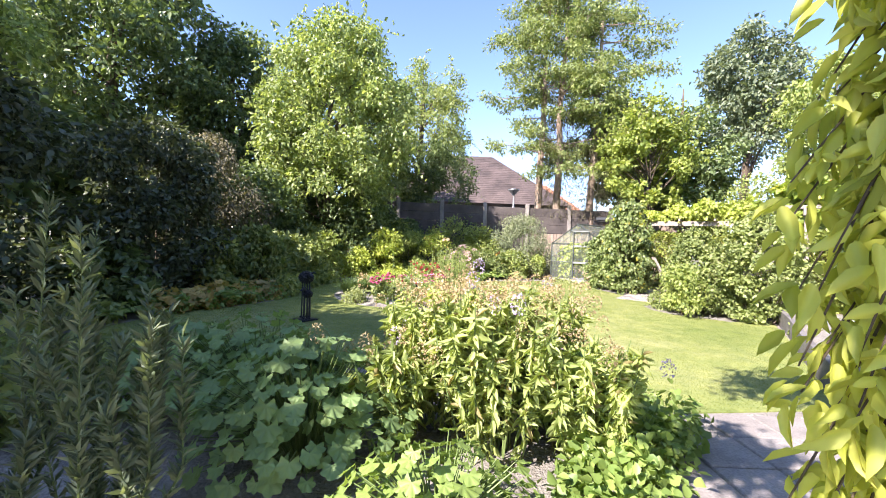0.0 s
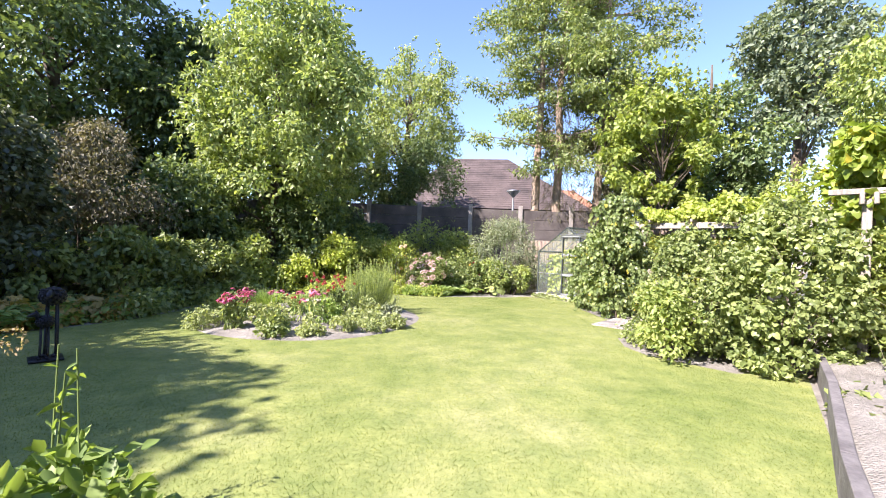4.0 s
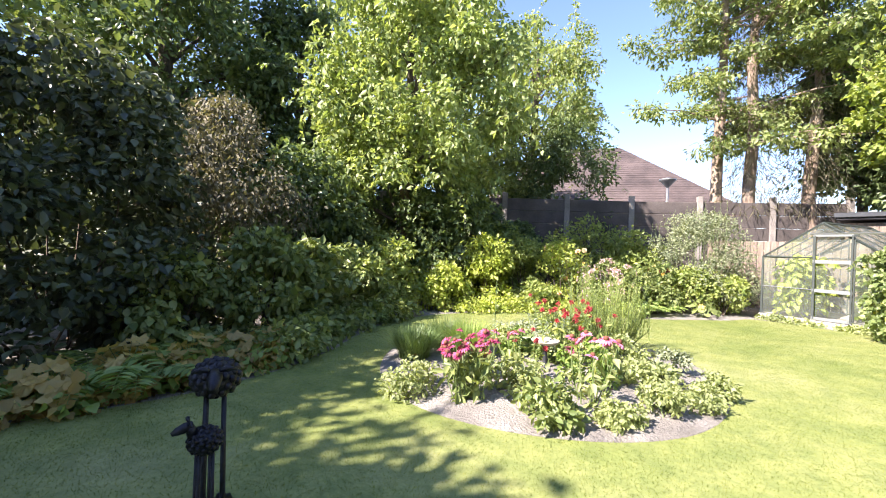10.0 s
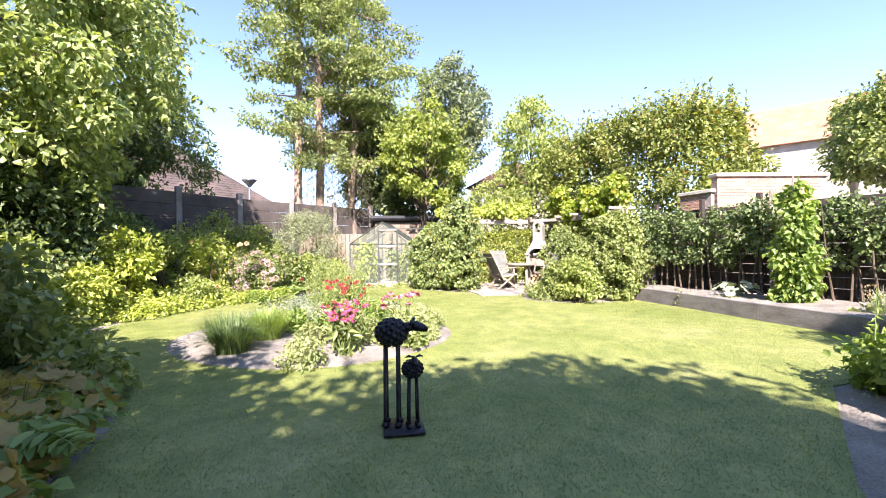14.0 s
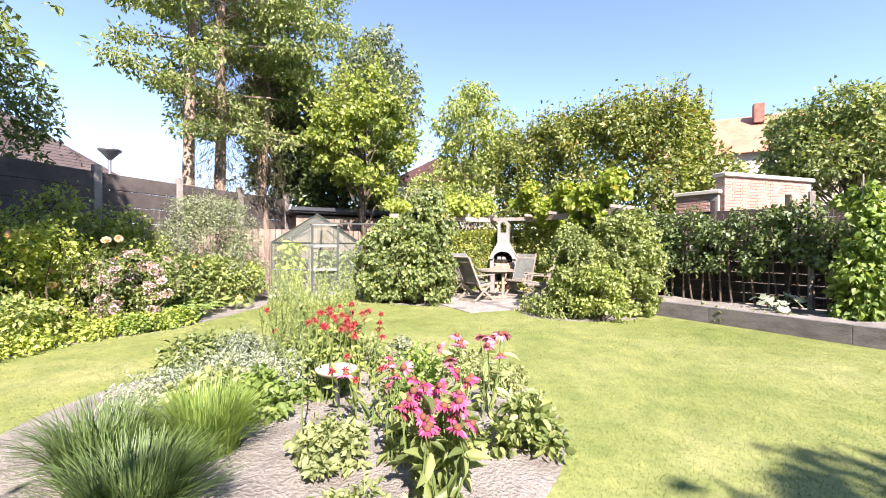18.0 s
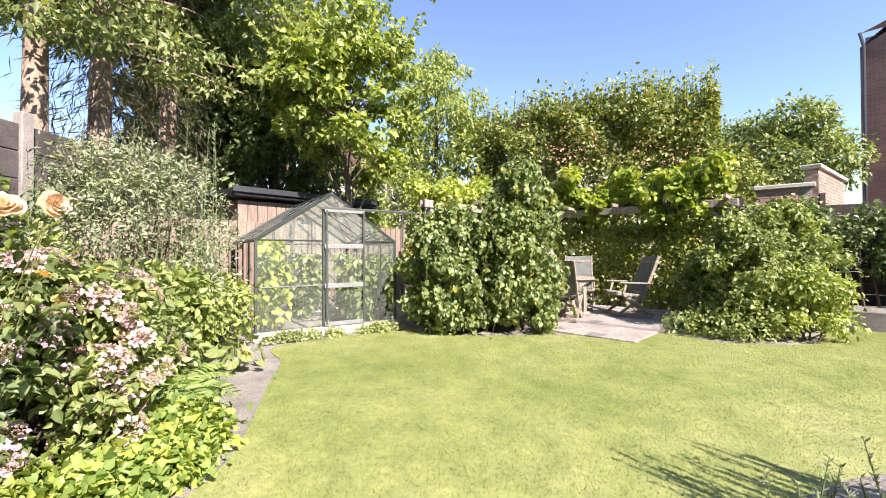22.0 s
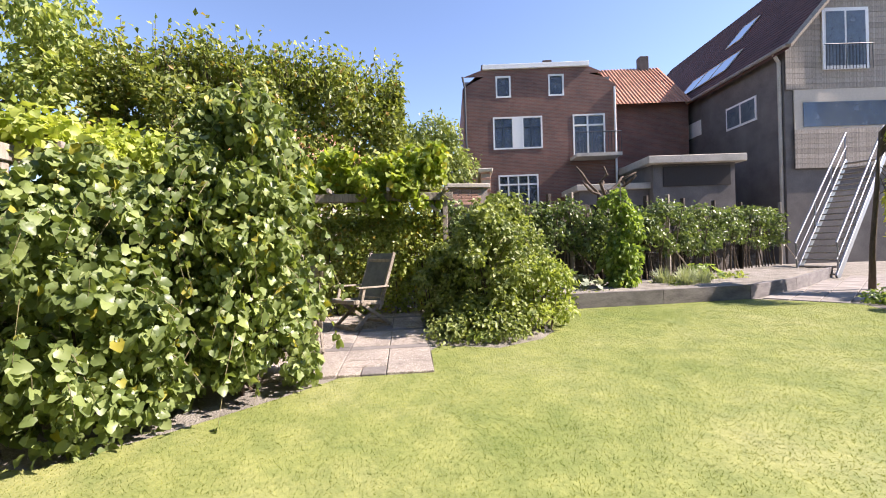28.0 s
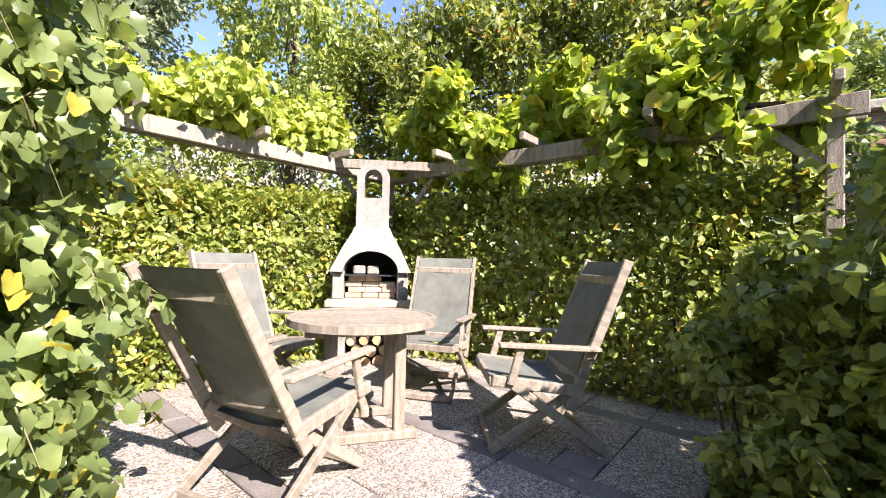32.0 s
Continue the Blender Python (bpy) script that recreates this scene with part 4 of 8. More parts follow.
e1, e2 = Vector((0.8, -0.6, 0)), Vector((0.6, 0.8, 0))
shed_at = Vector((6.5, 17.3, 0))
shed = thing("garden_shed", shed_at, "wooden garden shed with a flat black felt roof behind the greenhouse", "shed")
turn = math.degrees(math.atan2(-0.6, 0.8))
for k in range(16):
    q = shed_at + e1 * (0.1 + 0.2 * k) + e2 * 0.15
    part("board", Shape().box((0.19, 0.025, 2.3), pose(q.x, q.y, 1.13, 0, 0, turn), bevel=0.004), FENCE_WOOD, shed)
mid = shed_at + e1 * 1.6 + e2 * 1.3
part("body", Shape().box((3.15, 2.2, 2.3), pose(mid.x, mid.y, 1.13, 0, 0, turn)), FENCE_WOOD, shed)
part("roof", Shape().box((3.5, 2.7, 0.16), pose(mid.x, mid.y, 2.42, 0, 0, turn), bevel=0.02), BLACK_FELT, shed)
part("fascia", Shape().box((3.56, 0.05, 0.12), pose(*(mid - e2 * 1.38)[:2], 2.47, 0, 0, turn), bevel=0.01), DARK_STEEL, shed)

wf = thing("wooden_fence", (6.2, 16.8, 0), "brown upright board fence behind the greenhouse", "fence")
board = Shape().box((0.135, 0.02, 1.8), pose(0, 0, 0.88), bevel=0.004).mesh("board")
fa, fb = Vector((3.9, 18.3)), Vector((8.7, 14.5))
for k in range(42):
    q = fa.lerp(fb, k / 41)
    part("board", board, FENCE_WOOD, wf, m=pose(q.x, q.y, 0, 0, 0, math.degrees(math.atan2((fb - fa).y, (fb - fa).x))))
for z in (0.4, 1.45):
    q = fa.lerp(fb, 0.5) + Vector((0.62, 0.78)) * 0.035
    part("rail", Shape().box(((fb - fa).length, 0.045, 0.07), pose(q.x, q.y, z, 0, 0, math.degrees(math.atan2((fb - fa).y, (fb - fa).x)))), FENCE_WOOD, wf)

# ---- greenhouse ----
GREEN_FRAME = grainy("dark_frame_paint", (0.035, 0.046, 0.041), (0.062, 0.075, 0.068), 7.0, 0.5, 60.0, 0.1)
GREEN_BAR = grainy("grey_bar", (0.17, 0.185, 0.175), (0.24, 0.255, 0.245), 9.0, 0.6, 60.0, 0.1)
GH_GLASS = glass("greenhouse_glass", (0.88, 0.93, 0.9), 0.87, (0.34, 0.38, 0.35))
GA, GB = Vector((4.05, 15.55, 0)), Vector((5.40, 13.95, 0))
GW = (GB - GA).length
gx, gd = (GB - GA).normalized(), Vector((0.763, 0.646, 0))
GDEEP, EAVE, RIDGE, SILL = 2.1, 1.38, 2.08, 0.1


def G(x, d, z):
    return GA + gx * x + gd * d + Vector((0, 0, z))


gh = thing("greenhouse", GA.lerp(GB, 0.5) + gd * 1.05, "small greenhouse with dark green frame and dusty glass panes", "greenhouse")


def bar(name, a, b, w, parent, mat=GREEN_FRAME):
    return part(name, Shape().tube([a, b], w, 4), mat, parent)


for a, b in ((G(-0.04, 0, 0.05), G(GW + 0.04, 0, 0.05)), (G(0, 0, 0.05), G(0, GDEEP, 0.05)), (G(GW, 0, 0.05), G(GW, GDEEP, 0.05)), (G(0, GDEEP, 0.05), G(GW, GDEEP, 0.05))):
    d = b - a
    part("plinth", Shape().box((d.length, 0.1, 0.15), pose(*a.lerp(b, 0.5)[:2], 0.045, 0, 0, math.degrees(math.atan2(d.y, d.x))), bevel=0.01), CONCRETE_PALE, gh)
for d in (0, GDEEP):
    for x in (0, GW):
        bar("corner_post", G(x, d, SILL), G(x, d, EAVE), 0.025, gh)
    bar("gable_rafter", G(0, d, EAVE), G(GW / 2, d, RIDGE), 0.024, gh)
    bar("gable_rafter", G(GW, d, EAVE), G(GW / 2, d, RIDGE), 0.024, gh)
    bar("sill_bar", G(0, d, SILL), G(GW, d, SILL), 0.024, gh)
for x in (0, GW):
    bar("eave_bar", G(x, 0, EAVE), G(x, GDEEP, EAVE), 0.026, gh)
    bar("sill_bar", G(x, 0, SILL), G(x, GDEEP, SILL), 0.024, gh)
bar("ridge_bar", G(GW / 2, -0.02, RIDGE), G(GW / 2, GDEEP, RIDGE), 0.028, gh)
for k in (1, 2, 3):
    d = GDEEP * k / 4
    for x in (0, GW):
        bar("glazing_bar", G(x, d, SILL), G(x, d, EAVE), 0.013, gh)
        bar("roof_bar", G(x, d, EAVE), G(GW / 2, d, RIDGE), 0.013, gh)
for f in (0.33, 0.66):
    bar("glazing_bar", G(GW * f, GDEEP, SILL), G(GW * f, GDEEP, EAVE + (RIDGE - EAVE) * 0.64), 0.013, gh)
DX0, DX1, DTOP = GW * 0.44, GW * 0.74, 1.86
bar("eave_bar", G(0, GDEEP, EAVE), G(GW, GDEEP, EAVE), 0.013, gh)
bar("glazing_bar", G(0, -0.01, EAVE), G(DX0, -0.01, EAVE), 0.013, gh)
bar("glazing_bar", G(DX1, -0.01, EAVE), G(GW, -0.01, EAVE), 0.013, gh)
bar("glazing_bar", G(0, -0.01, 0.73), G(DX0, -0.01, 0.73), 0.009, gh, GREEN_BAR)
bar("door_post", G(DX0, -0.01, SILL), G(DX0, -0.01, DTOP), 0.024, gh)
bar("door_post", G(DX1, -0.01, SILL), G(DX1, -0.01, EAVE + 0.36), 0.018, gh)
bar("door_rail", G(DX0 - 0.06, -0.05, DTOP), G(GW + 0.35, -0.05, DTOP), 0.02, gh, STEEL)
bar("rail_support", G(GW + 0.12, -0.04, EAVE - 0.1), G(GW + 0.12, -0.04, DTOP), 0.014, gh)
bar("brace", G(GW - 0.02, 0.03, EAVE - 0.1), G(GW - 0.3, 0.03, 0.5), 0.008, gh)
door = part("sliding_door", Shape().tube([G(DX0 + 0.03, -0.055, SILL + 0.05), G(DX0 + 0.03, -0.055, DTOP - 0.03)], 0.018, 4).tube([G(DX1 - 0.02, -0.055, SILL + 0.05), G(DX1 - 0.02, -0.055, DTOP - 0.03)], 0.018, 4), GREEN_FRAME, gh)
for z, w in ((SILL + 0.06, 0.03), (0.72, 0.035), (1.3, 0.035), (DTOP - 0.04, 0.02)):
    part("door_bar", Shape().box((DX1 - DX0, 0.02, 2 * w), pose(*G((DX0 + DX1) / 2, -0.055, z), 0, 0, math.degrees(math.atan2(gx.y, gx.x))), bevel=0.004), GREEN_BAR, door)


def pane(pts, parent, mat=GH_GLASS):
    ob = part("pane", Shape().add(pts, [tuple(range(len(pts)))]), mat, parent)
    ob.visible_shadow = False
    return ob


slope = (RIDGE - EAVE) / (GW / 2)
zt = lambda x: EAVE + slope * min(x, GW - x)
for d, cuts in ((0, (0, DX0, DX1, GW)), (GDEEP, (0, GW * 0.33, GW * 0.66, GW))):
    for a, b in zip(cuts, cuts[1:]):
        lo = [G(a, d, SILL), G(b, d, SILL)]
        pane([*lo, G(b, d, EAVE), G(a, d, EAVE)], gh)
        up = [G(a, d, EAVE), G(b, d, EAVE), G(b, d, zt(b))]
        if a < GW / 2 < b:
            up.append(G(GW / 2, d, RIDGE))
        if zt(a) > EAVE + 0.01:
            up.append(G(a, d, zt(a)))
        if zt(b) < EAVE + 0.01:
            up.remove(up[2])
        pane(up, gh)
for x in (0, GW):
    for k in range(4):
        a, b = GDEEP * k / 4, GDEEP * (k + 1) / 4
        pane([G(x, a, SILL), G(x, b, SILL), G(x, b, EAVE), G(x, a, EAVE)], gh)
        pane([G(x, a, EAVE), G(x, b, EAVE), G(GW / 2, b, RIDGE), G(GW / 2, a, RIDGE)], gh)
for k, (x, d, h) in enumerate(((0.3, 0.5, 1.35), (0.3, 1.1, 1.45), (0.35, 1.6, 1.4), (1.75, 0.6, 1.1), (1.8, 1.2, 1.2), (1.2, 1.7, 1.2))):
    q = G(x, d, 0)
    ob = thing("tomato_plant", q, "leafy tomato plant tied to a cane inside the greenhouse", "plant", "greenhouse plants")
    part("cane", Shape().tube([q + Vector((0, 0, -0.02)), q + Vector((0, 0, h + 0.1))], 0.007, 5), OLD_WOOD, ob)
    g = np.random.default_rng(100 + k)
    n = 260
    zz = g.uniform(0.15, h, n)
    a = g.uniform(0, 6.28, n)
    r = g.uniform(0.02, 0.26, n)
    pts = np.column_stack([q.x + np.cos(a) * r, q.y + np.sin(a) * r, zz])
    part("foliage", leaf_mesh("foliage", pts, unit(np.column_stack([np.cos(a), np.sin(a), 0 * a])), 0.14, wide=0.7, droop=0.7, fine=True), LEAF_LIME if k < 3 else LEAF_MID, ob)

# ---- patio ----
def pebble_mat(name, dark, mid, light):
    """Washed gravel set in mortar: rounded stones of several tones."""
    m, nt, b = material(name, 0.8)
    v = place_coords(nt)
    cell = nt.nodes.new("ShaderNodeTexVoronoi")
    cell.inputs["Scale"].default_value = 85.0
    nt.links.new(v, cell.inputs["Vector"])
    tone = nt.nodes.new("ShaderNodeSeparateColor")
    nt.links.new(cell.outputs["Color"], tone.inputs[0])
    c = ramp(nt, tone.outputs[0], (0.0, dark), (0.45, mid), (1.0, light))
    c = mixed(nt, "MULTIPLY", 1.0, c, ramp(nt, cell.outputs["Distance"], (0.25, (1.05, 1.05, 1.05)), (0.6, (0.45, 0.43, 0.4))))
    c = mixed(nt, "MULTIPLY", 1.0, c, ramp(nt, noise_tex(nt, 2.2, 4.0, 0.6, v), (0.3, (0.72, 0.72, 0.7)), (0.7, (1.1, 1.08, 1.05))))
    nt.links.new(c, b.inputs["Base Color"])
    bumped(nt, b, ramp(nt, cell.outputs["Distance"], (0.0, (1, 1, 1)), (0.6, (0, 0, 0))), 0.9, 0.008)
    return m


SLAB = pebble_mat("washed_gravel_slab", (0.3, 0.26, 0.23), (0.56, 0.5, 0.46), (0.82, 0.78, 0.74))
SLAB_DARK = grainy("dark_paver", (0.13, 0.12, 0.11), (0.22, 0.2, 0.19), 4.0, 0.85, 60.0, 0.4, local=False, vary=0.1)
patio = tagged(thing("patio", P(1.7, 1.7, 0), "", ""), "square patio of washed gravel slabs with dark strips", "patio", kind="structure")
PTURN = math.degrees(math.atan2(PP.y, PP.x))


def paver(p0, p1, q0, q1, mat, name="slab"):
    c = P((p0 + p1) / 2, (q0 + q1) / 2, 0.0)
    part(name, Shape().box((p1 - p0 - 0.008, q1 - q0 - 0.008, 0.06), bevel=0.006), mat, patio, m=pose(c.x, c.y, 0.002 + 0.003 * RNG.uniform(-1, 1), 0, 0, PTURN))


BANDS = ((0.95, 1.1), (2.0, 2.15), (3.05, 3.2))
strips = [(0.0, 0.48), (0.48, 0.95), (1.1, 1.55), (1.55, 2.0), (2.15, 2.6), (2.6, 3.05), (3.2, 3.6)]
for i, (p0, p1) in enumerate(strips):
    q = 0.0
    for j in range(8):
        if (i, j) in ((0, 1), (2, 2), (3, 5), (4, 1), (5, 4)):
            c = 0.24
            paver(p0, p0 + c, q, q + c, SLAB_DARK, "dark_paver")
            paver(p0 + c, p1, q, q + 0.46, SLAB)
            paver(p0, p0 + c, q + c, q + 0.46, SLAB)
        else:
            paver(p0, p1, q, q + 0.46, SLAB)
        q += 0.46
for p0, p1 in BANDS:
    for j in range(4):
        paver(p0, p1, j * 0.92, (j + 1) * 0.92, SLAB_DARK, "dark_strip")

# ---- pergola ----
pergola = thing("pergola", P(3.6, 3.6), "weathered timber pergola round two sides of the patio", "pergola")


def beam(name, a, b, w, h, parent, mat=OLD_WOOD):
    a, b = Vector(a), Vector(b)
    d = b - a
    m = Matrix.Translation(a.lerp(b, 0.5)) @ d.to_track_quat("X", "Z").to_matrix().to_4x4()
    me = Shape().box((d.length, w, h), bevel=0.006)
    return part(name, me, mat, parent, m=m)


def post(p, q, top=2.1):
    c = P(p, q)
    part("post", Shape().box((0.09, 0.09, top + 0.05), pose(0, 0, top / 2), bevel=0.008), OLD_WOOD, pergola, m=pose(c.x, c.y, -0.02, 0, 0, PTURN))


for p, q in ((3.55, -0.5), (3.55, 3.55), (-0.2, 3.55)):
    post(p, q)
beam("beam", P(3.5, -0.65, 2.1), P(3.5, 3.7, 2.1), 0.045, 0.14, pergola)
beam("beam", P(3.62, -0.65, 2.1), P(3.62, 3.7, 2.1), 0.045, 0.14, pergola)
beam("beam", P(3.7, 3.5, 2.1), P(-0.4, 3.5, 2.1), 0.045, 0.14, pergola)
beam("beam", P(3.7, 3.62, 2.1), P(-0.4, 3.62, 2.1), 0.045, 0.14, pergola)
beam("corner_beam", P(3.7, 2.5, 2.12), P(2.5, 3.7, 2.12), 0.05, 0.1, pergola)
for q in (-0.5, 0.5, 1.5, 2.5):
    beam("crosspiece", P(3.2, q, 2.2), P(3.95, q, 2.2), 0.05, 0.07, pergola)
for p in (0.0, 0.9, 1.8, 2.7):
    beam("crosspiece", P(p, 3.2, 2.2), P(p, 3.95, 2.2), 0.05, 0.07, pergola)
for (p, q, dp, dq) in ((3.55, 3.1, 0, -1), (3.1, 3.55, -1, 0), (3.55, -0.45, 0, 1)):
    beam("brace", P(p, q, 1.75), P(p + dp * 0.3, q + dq * 0.3, 2.05), 0.04, 0.06, pergola)


def vine(name, line, label, mat, seed, lift, size, n, leaf=0.13, hanging=16):
    g = np.random.default_rng(seed)
    ob = thing(name, (line[0][0], line[0][1], 0), label, "climbing plant")
    lm = []
    for k in range(46):
        q = on_line([(a, b) for a, b, _ in line], g.uniform(0, 1))
        lm.append((q.x + g.normal() * 0.16, q.y + g.normal() * 0.16, lift + abs(g.normal()) * size, g.uniform(0.12, 0.27)))
    for k in range(hanging):
        q = on_line([(a, b) for a, b, _ in line], g.uniform(0, 1))
        lm.append((q.x + g.normal() * 0.22, q.y + g.normal() * 0.22, lift - g.uniform(0.05, 0.35), g.uniform(0.08, 0.16)))
    w = Shape()
    base = on_line([(a, b) for a, b, _ in line], 0.02)
    stem = [(base.x, base.y, 0.0), (base.x + 0.03, base.y, 1.1)] + [(*on_line([(a, b) for a, b, _ in line], t), 2.2 + 0.04 * math.sin(9 * t)) for t in np.linspace(0.02, 1, 14)]
    w.tube(stem, np.linspace(0.03, 0.008, len(stem)), 6)
    part("stem", w, BARK, ob)
    p, d = cloud(np.array(lm), n, 0.5, shell=0.3, seed=seed)
    part("foliage", leaf_mesh("foliage", p, d, leaf, wide=1.05, droop=0.45, fine=3, up=0.6), mat, ob)


vine("grape_vine", [P(3.6, -0.4), P(3.6, 3.2)], "vigorous light green grape vine sprawling over the pergola", LEAF_VINE, 71, 2.25, 0.42, 6500, 0.105, 24)
vine("grape_vine", [P(-0.3, 3.7), P(2.8, 3.7)], "yellow-green vine along the sunlit pergola beam", LEAF_LIME, 72, 2.32, 0.17, 4600, 0.08, 0)


# ---- patio furniture ----
STONE_WHITE = grainy("barbecue_concrete", (0.2, 0.19, 0.17), (0.34, 0.325, 0.295), 4.0, 0.9, 50.0, 0.4)
BRICK_PALE = grainy("firebrick", (0.3, 0.23, 0.17), (0.46, 0.38, 0.29), 6.0, 0.9, 40.0, 0.4, vary=0.2)
# Barbecue soot; the same dark colour also paints the annex opening's shade.
SOOT_AND_SHADE = plain("soot_and_shade", (0.035, 0.03, 0.028), 0.9)
TEAK = grainy("silvered_teak", (0.2, 0.168, 0.128), (0.37, 0.325, 0.265), 4.0, 0.75, 60.0, 0.5, (8, 8, 1.2), vary=0.14)
SLING = grainy("sling_fabric", (0.1, 0.105, 0.092), (0.16, 0.17, 0.15), 8.0, 0.8, 300.0, 0.3)

bq_at = P(2.92, 3.1)
to_cam = Vector((-0.98, -0.2, 0)).normalized()
BM = Matrix.Translation(bq_at) @ Matrix.Rotation(math.atan2(to_cam.y, to_cam.x) + math.pi / 2, 4, "Z")
bbq = thing("garden_barbecue", bq_at, "pale concrete garden barbecue with arched chimney and firewood below", "barbecue")


def bpart(name, shape, mat, parent=bbq, smooth=False):
    return part(name, shape, mat, parent, m=BM, smooth=smooth)


for x in (-0.3, 0.3):
    bpart("side_wall", Shape().box((0.13, 0.5, 0.62), pose(x, 0, 0.31), bevel=0.012), STONE_WHITE)
bpart("hearth_slab", Shape().box((0.86, 0.66, 0.07), pose(0, -0.03, 0.655), bevel=0.012), BRICK_PALE)
for x in (-0.32, 0.32):
    bpart("jamb", Shape().box((0.11, 0.5, 0.28), pose(x, 0.02, 0.83), bevel=0.01), STONE_WHITE)
bpart("back_wall", Shape().box((0.6, 0.06, 0.5), pose(0, 0.24, 0.94)), SOOT_AND_SHADE)
for k, z in enumerate((0.72, 0.778, 0.836, 0.894)):
    for j in range(3):
        if (k, j) != (3, 2):
            bpart("firebrick", Shape().box((0.165, 0.2, 0.055), pose(-0.175 + 0.172 * j + 0.03 * (k % 2), 0.0 + 0.012 * (j % 2), z), bevel=0.006), BRICK_PALE)
bpart("grill", Shape().box((0.56, 0.36, 0.012), pose(0, 0, 0.928)), DARK_STEEL)
# the hood: an arched front tapering to the chimney
hood, n = Shape(), 18


def hood_ring(w, d, z, yo=0.0):
    return [(-w, -d + yo, z), (w, -d + yo, z), (w, d + yo, z), (-w, d + yo, z)]


rings = [hood_ring(0.4, 0.28, 0.965), hood_ring(0.385, 0.27, 1.02), hood_ring(0.29, 0.22, 1.2), hood_ring(0.2, 0.17, 1.36), hood_ring(0.175, 0.155, 1.42)]
for r in rings:
    hood.v += r
for i in range(len(rings) - 1):
    for j in range(4):
        a, b = i * 4 + j, i * 4 + (j + 1) % 4
        if j == 0 and i < 2:
            continue
        hood.f.append((a, b, b + 4, a + 4))
# front face round the arch
arch = [(0.27 * math.cos(a), 0.965 + 0.21 * math.sin(a)) for a in np.linspace(0, math.pi, n)]
k = len(hood.v)
for i, (x, z) in enumerate(arch):
    t = math.pi * i / (n - 1)
    ox, oz = 0.4 * math.cos(t), 0.965 + 0.235 * min(1, 1.25 * math.sin(t))
    w = 0.4 - 0.11 * (oz - 0.965) / 0.235
    ox = max(-w, min(w, ox * 1.25))
    hood.v += [(x, -0.285 + 0.05 * (z - 0.965) / 0.235, z), (ox, -0.28 + 0.06 * (oz - 0.965) / 0.235, oz), (x, 0.2, z)]
for i in range(n - 1):
    a = k + 3 * i
    hood.f += [(a, a + 1, a + 4, a + 3), (a, a + 3, a + 5, a + 2)]
bpart("hood", hood, STONE_WHITE)
ch = Shape()
out = [(-0.165, 1.42), (-0.165, 1.93)] + [(0.165 * -math.cos(a), 1.93 + 0.15 * math.sin(a)) for a in np.linspace(0.2, math.pi - 0.2, 9)] + [(0.165, 1.93), (0.165, 1.42)]
inn = [(-0.09, 1.72), (-0.09, 1.92)] + [(0.09 * -math.cos(a), 1.92 + 0.095 * math.sin(a)) for a in np.linspace(0.2, math.pi - 0.2, 9)] + [(0.09, 1.92), (0.09, 1.72)]
m = len(out)
for y in (-0.145, 0.145):
    ch.v += [(x, y, z) for x, z in out] + [(x, y, z) for x, z in inn]
for s0, flip in ((0, 1), (2 * m, -1)):
    for i in range(m):
        j = (i + 1) % m
        f = (s0 + i, s0 + j, s0 + m + j, s0 + m + i)
        ch.f.append(f[::flip])
for i in range(m):
    j = (i + 1) % m
    ch.f += [(i, 2 * m + i, 2 * m + j, j), (m + i, m + j, 3 * m + j, 3 * m + i)]
bpart("chimney", ch, STONE_WHITE)
LOG_END = grainy("log_end", (0.45, 0.27, 0.13), (0.66, 0.45, 0.26), 9.0, 0.85, 40.0, 0.4, vary=0.25)
g = np.random.default_rng(5)
for x, z, r in ((-0.17, 0.07, 0.065), (-0.03, 0.06, 0.055), (0.1, 0.07, 0.065), (0.2, 0.05, 0.04), (-0.12, 0.18, 0.055), (0.02, 0.17, 0.06), (0.15, 0.18, 0.055), (-0.18, 0.27, 0.045), (-0.05, 0.28, 0.05), (0.08, 0.28, 0.05)):
    log = thing("firewood_log", BM @ Vector((x, 0, z)), "split firewood log stacked under the barbecue", "firewood", "firewood stack")
    part("bark", Shape().tube([(x, -0.2 + g.uniform(-0.02, 0.02), z), (x, 0.2, z)], [r, r * 0.93], 9, False), BARK, log, m=BM)
    part("cut_end", Shape().tube([(x, -0.205, z), (x, 0.19, z)], r * 0.96, 9), LOG_END, log, m=BM)
for x, y in ((-0.12, 0.96), (0.02, 0.96)):
    cup = thing("stone_block", BM @ Vector((x, -0.05, y)), "small pale stone block on the grill", "stone")
    part("block", Shape().box((0.12, 0.12, 0.09), pose(x, -0.05, y + 0.02), bevel=0.012), STONE_WHITE, cup, m=BM)

t_at = P(1.75, 1.78)
TM = Matrix.Translation(t_at) @ Matrix.Rotation(radians(20), 4, "Z")
table = thing("garden_table", t_at, "round weathered teak garden table on trestle legs", "table")
top = []
for k in range(9):
    x0, x1 = -0.45 + 0.1 * k, -0.45 + 0.1 * (k + 1) - 0.004
    ys = [math.sqrt(max(0.455 ** 2 - x * x, 0.0004)) for x in (x0, (x0 + x1) / 2, x1)]
    s = Shape().prism([(x0, -ys[0]), ((x0 + x1) / 2, -ys[1]), (x1, -ys[2]), (x1, ys[2]), ((x0 + x1) / 2, ys[1]), (x0, ys[0])], 0.715, 0.74)
    part("slat", s, TEAK, table, m=TM)
rim = Shape()
for i in range(32):
    a, b = 2 * math.pi * i / 32, 2 * math.pi * (i + 1) / 32
    rim.prism([(0.43 * math.cos(a), 0.43 * math.sin(a)), (0.462 * math.cos(a), 0.462 * math.sin(a)), (0.462 * math.cos(b), 0.462 * math.sin(b)), (0.43 * math.cos(b), 0.43 * math.sin(b))], 0.7, 0.743)
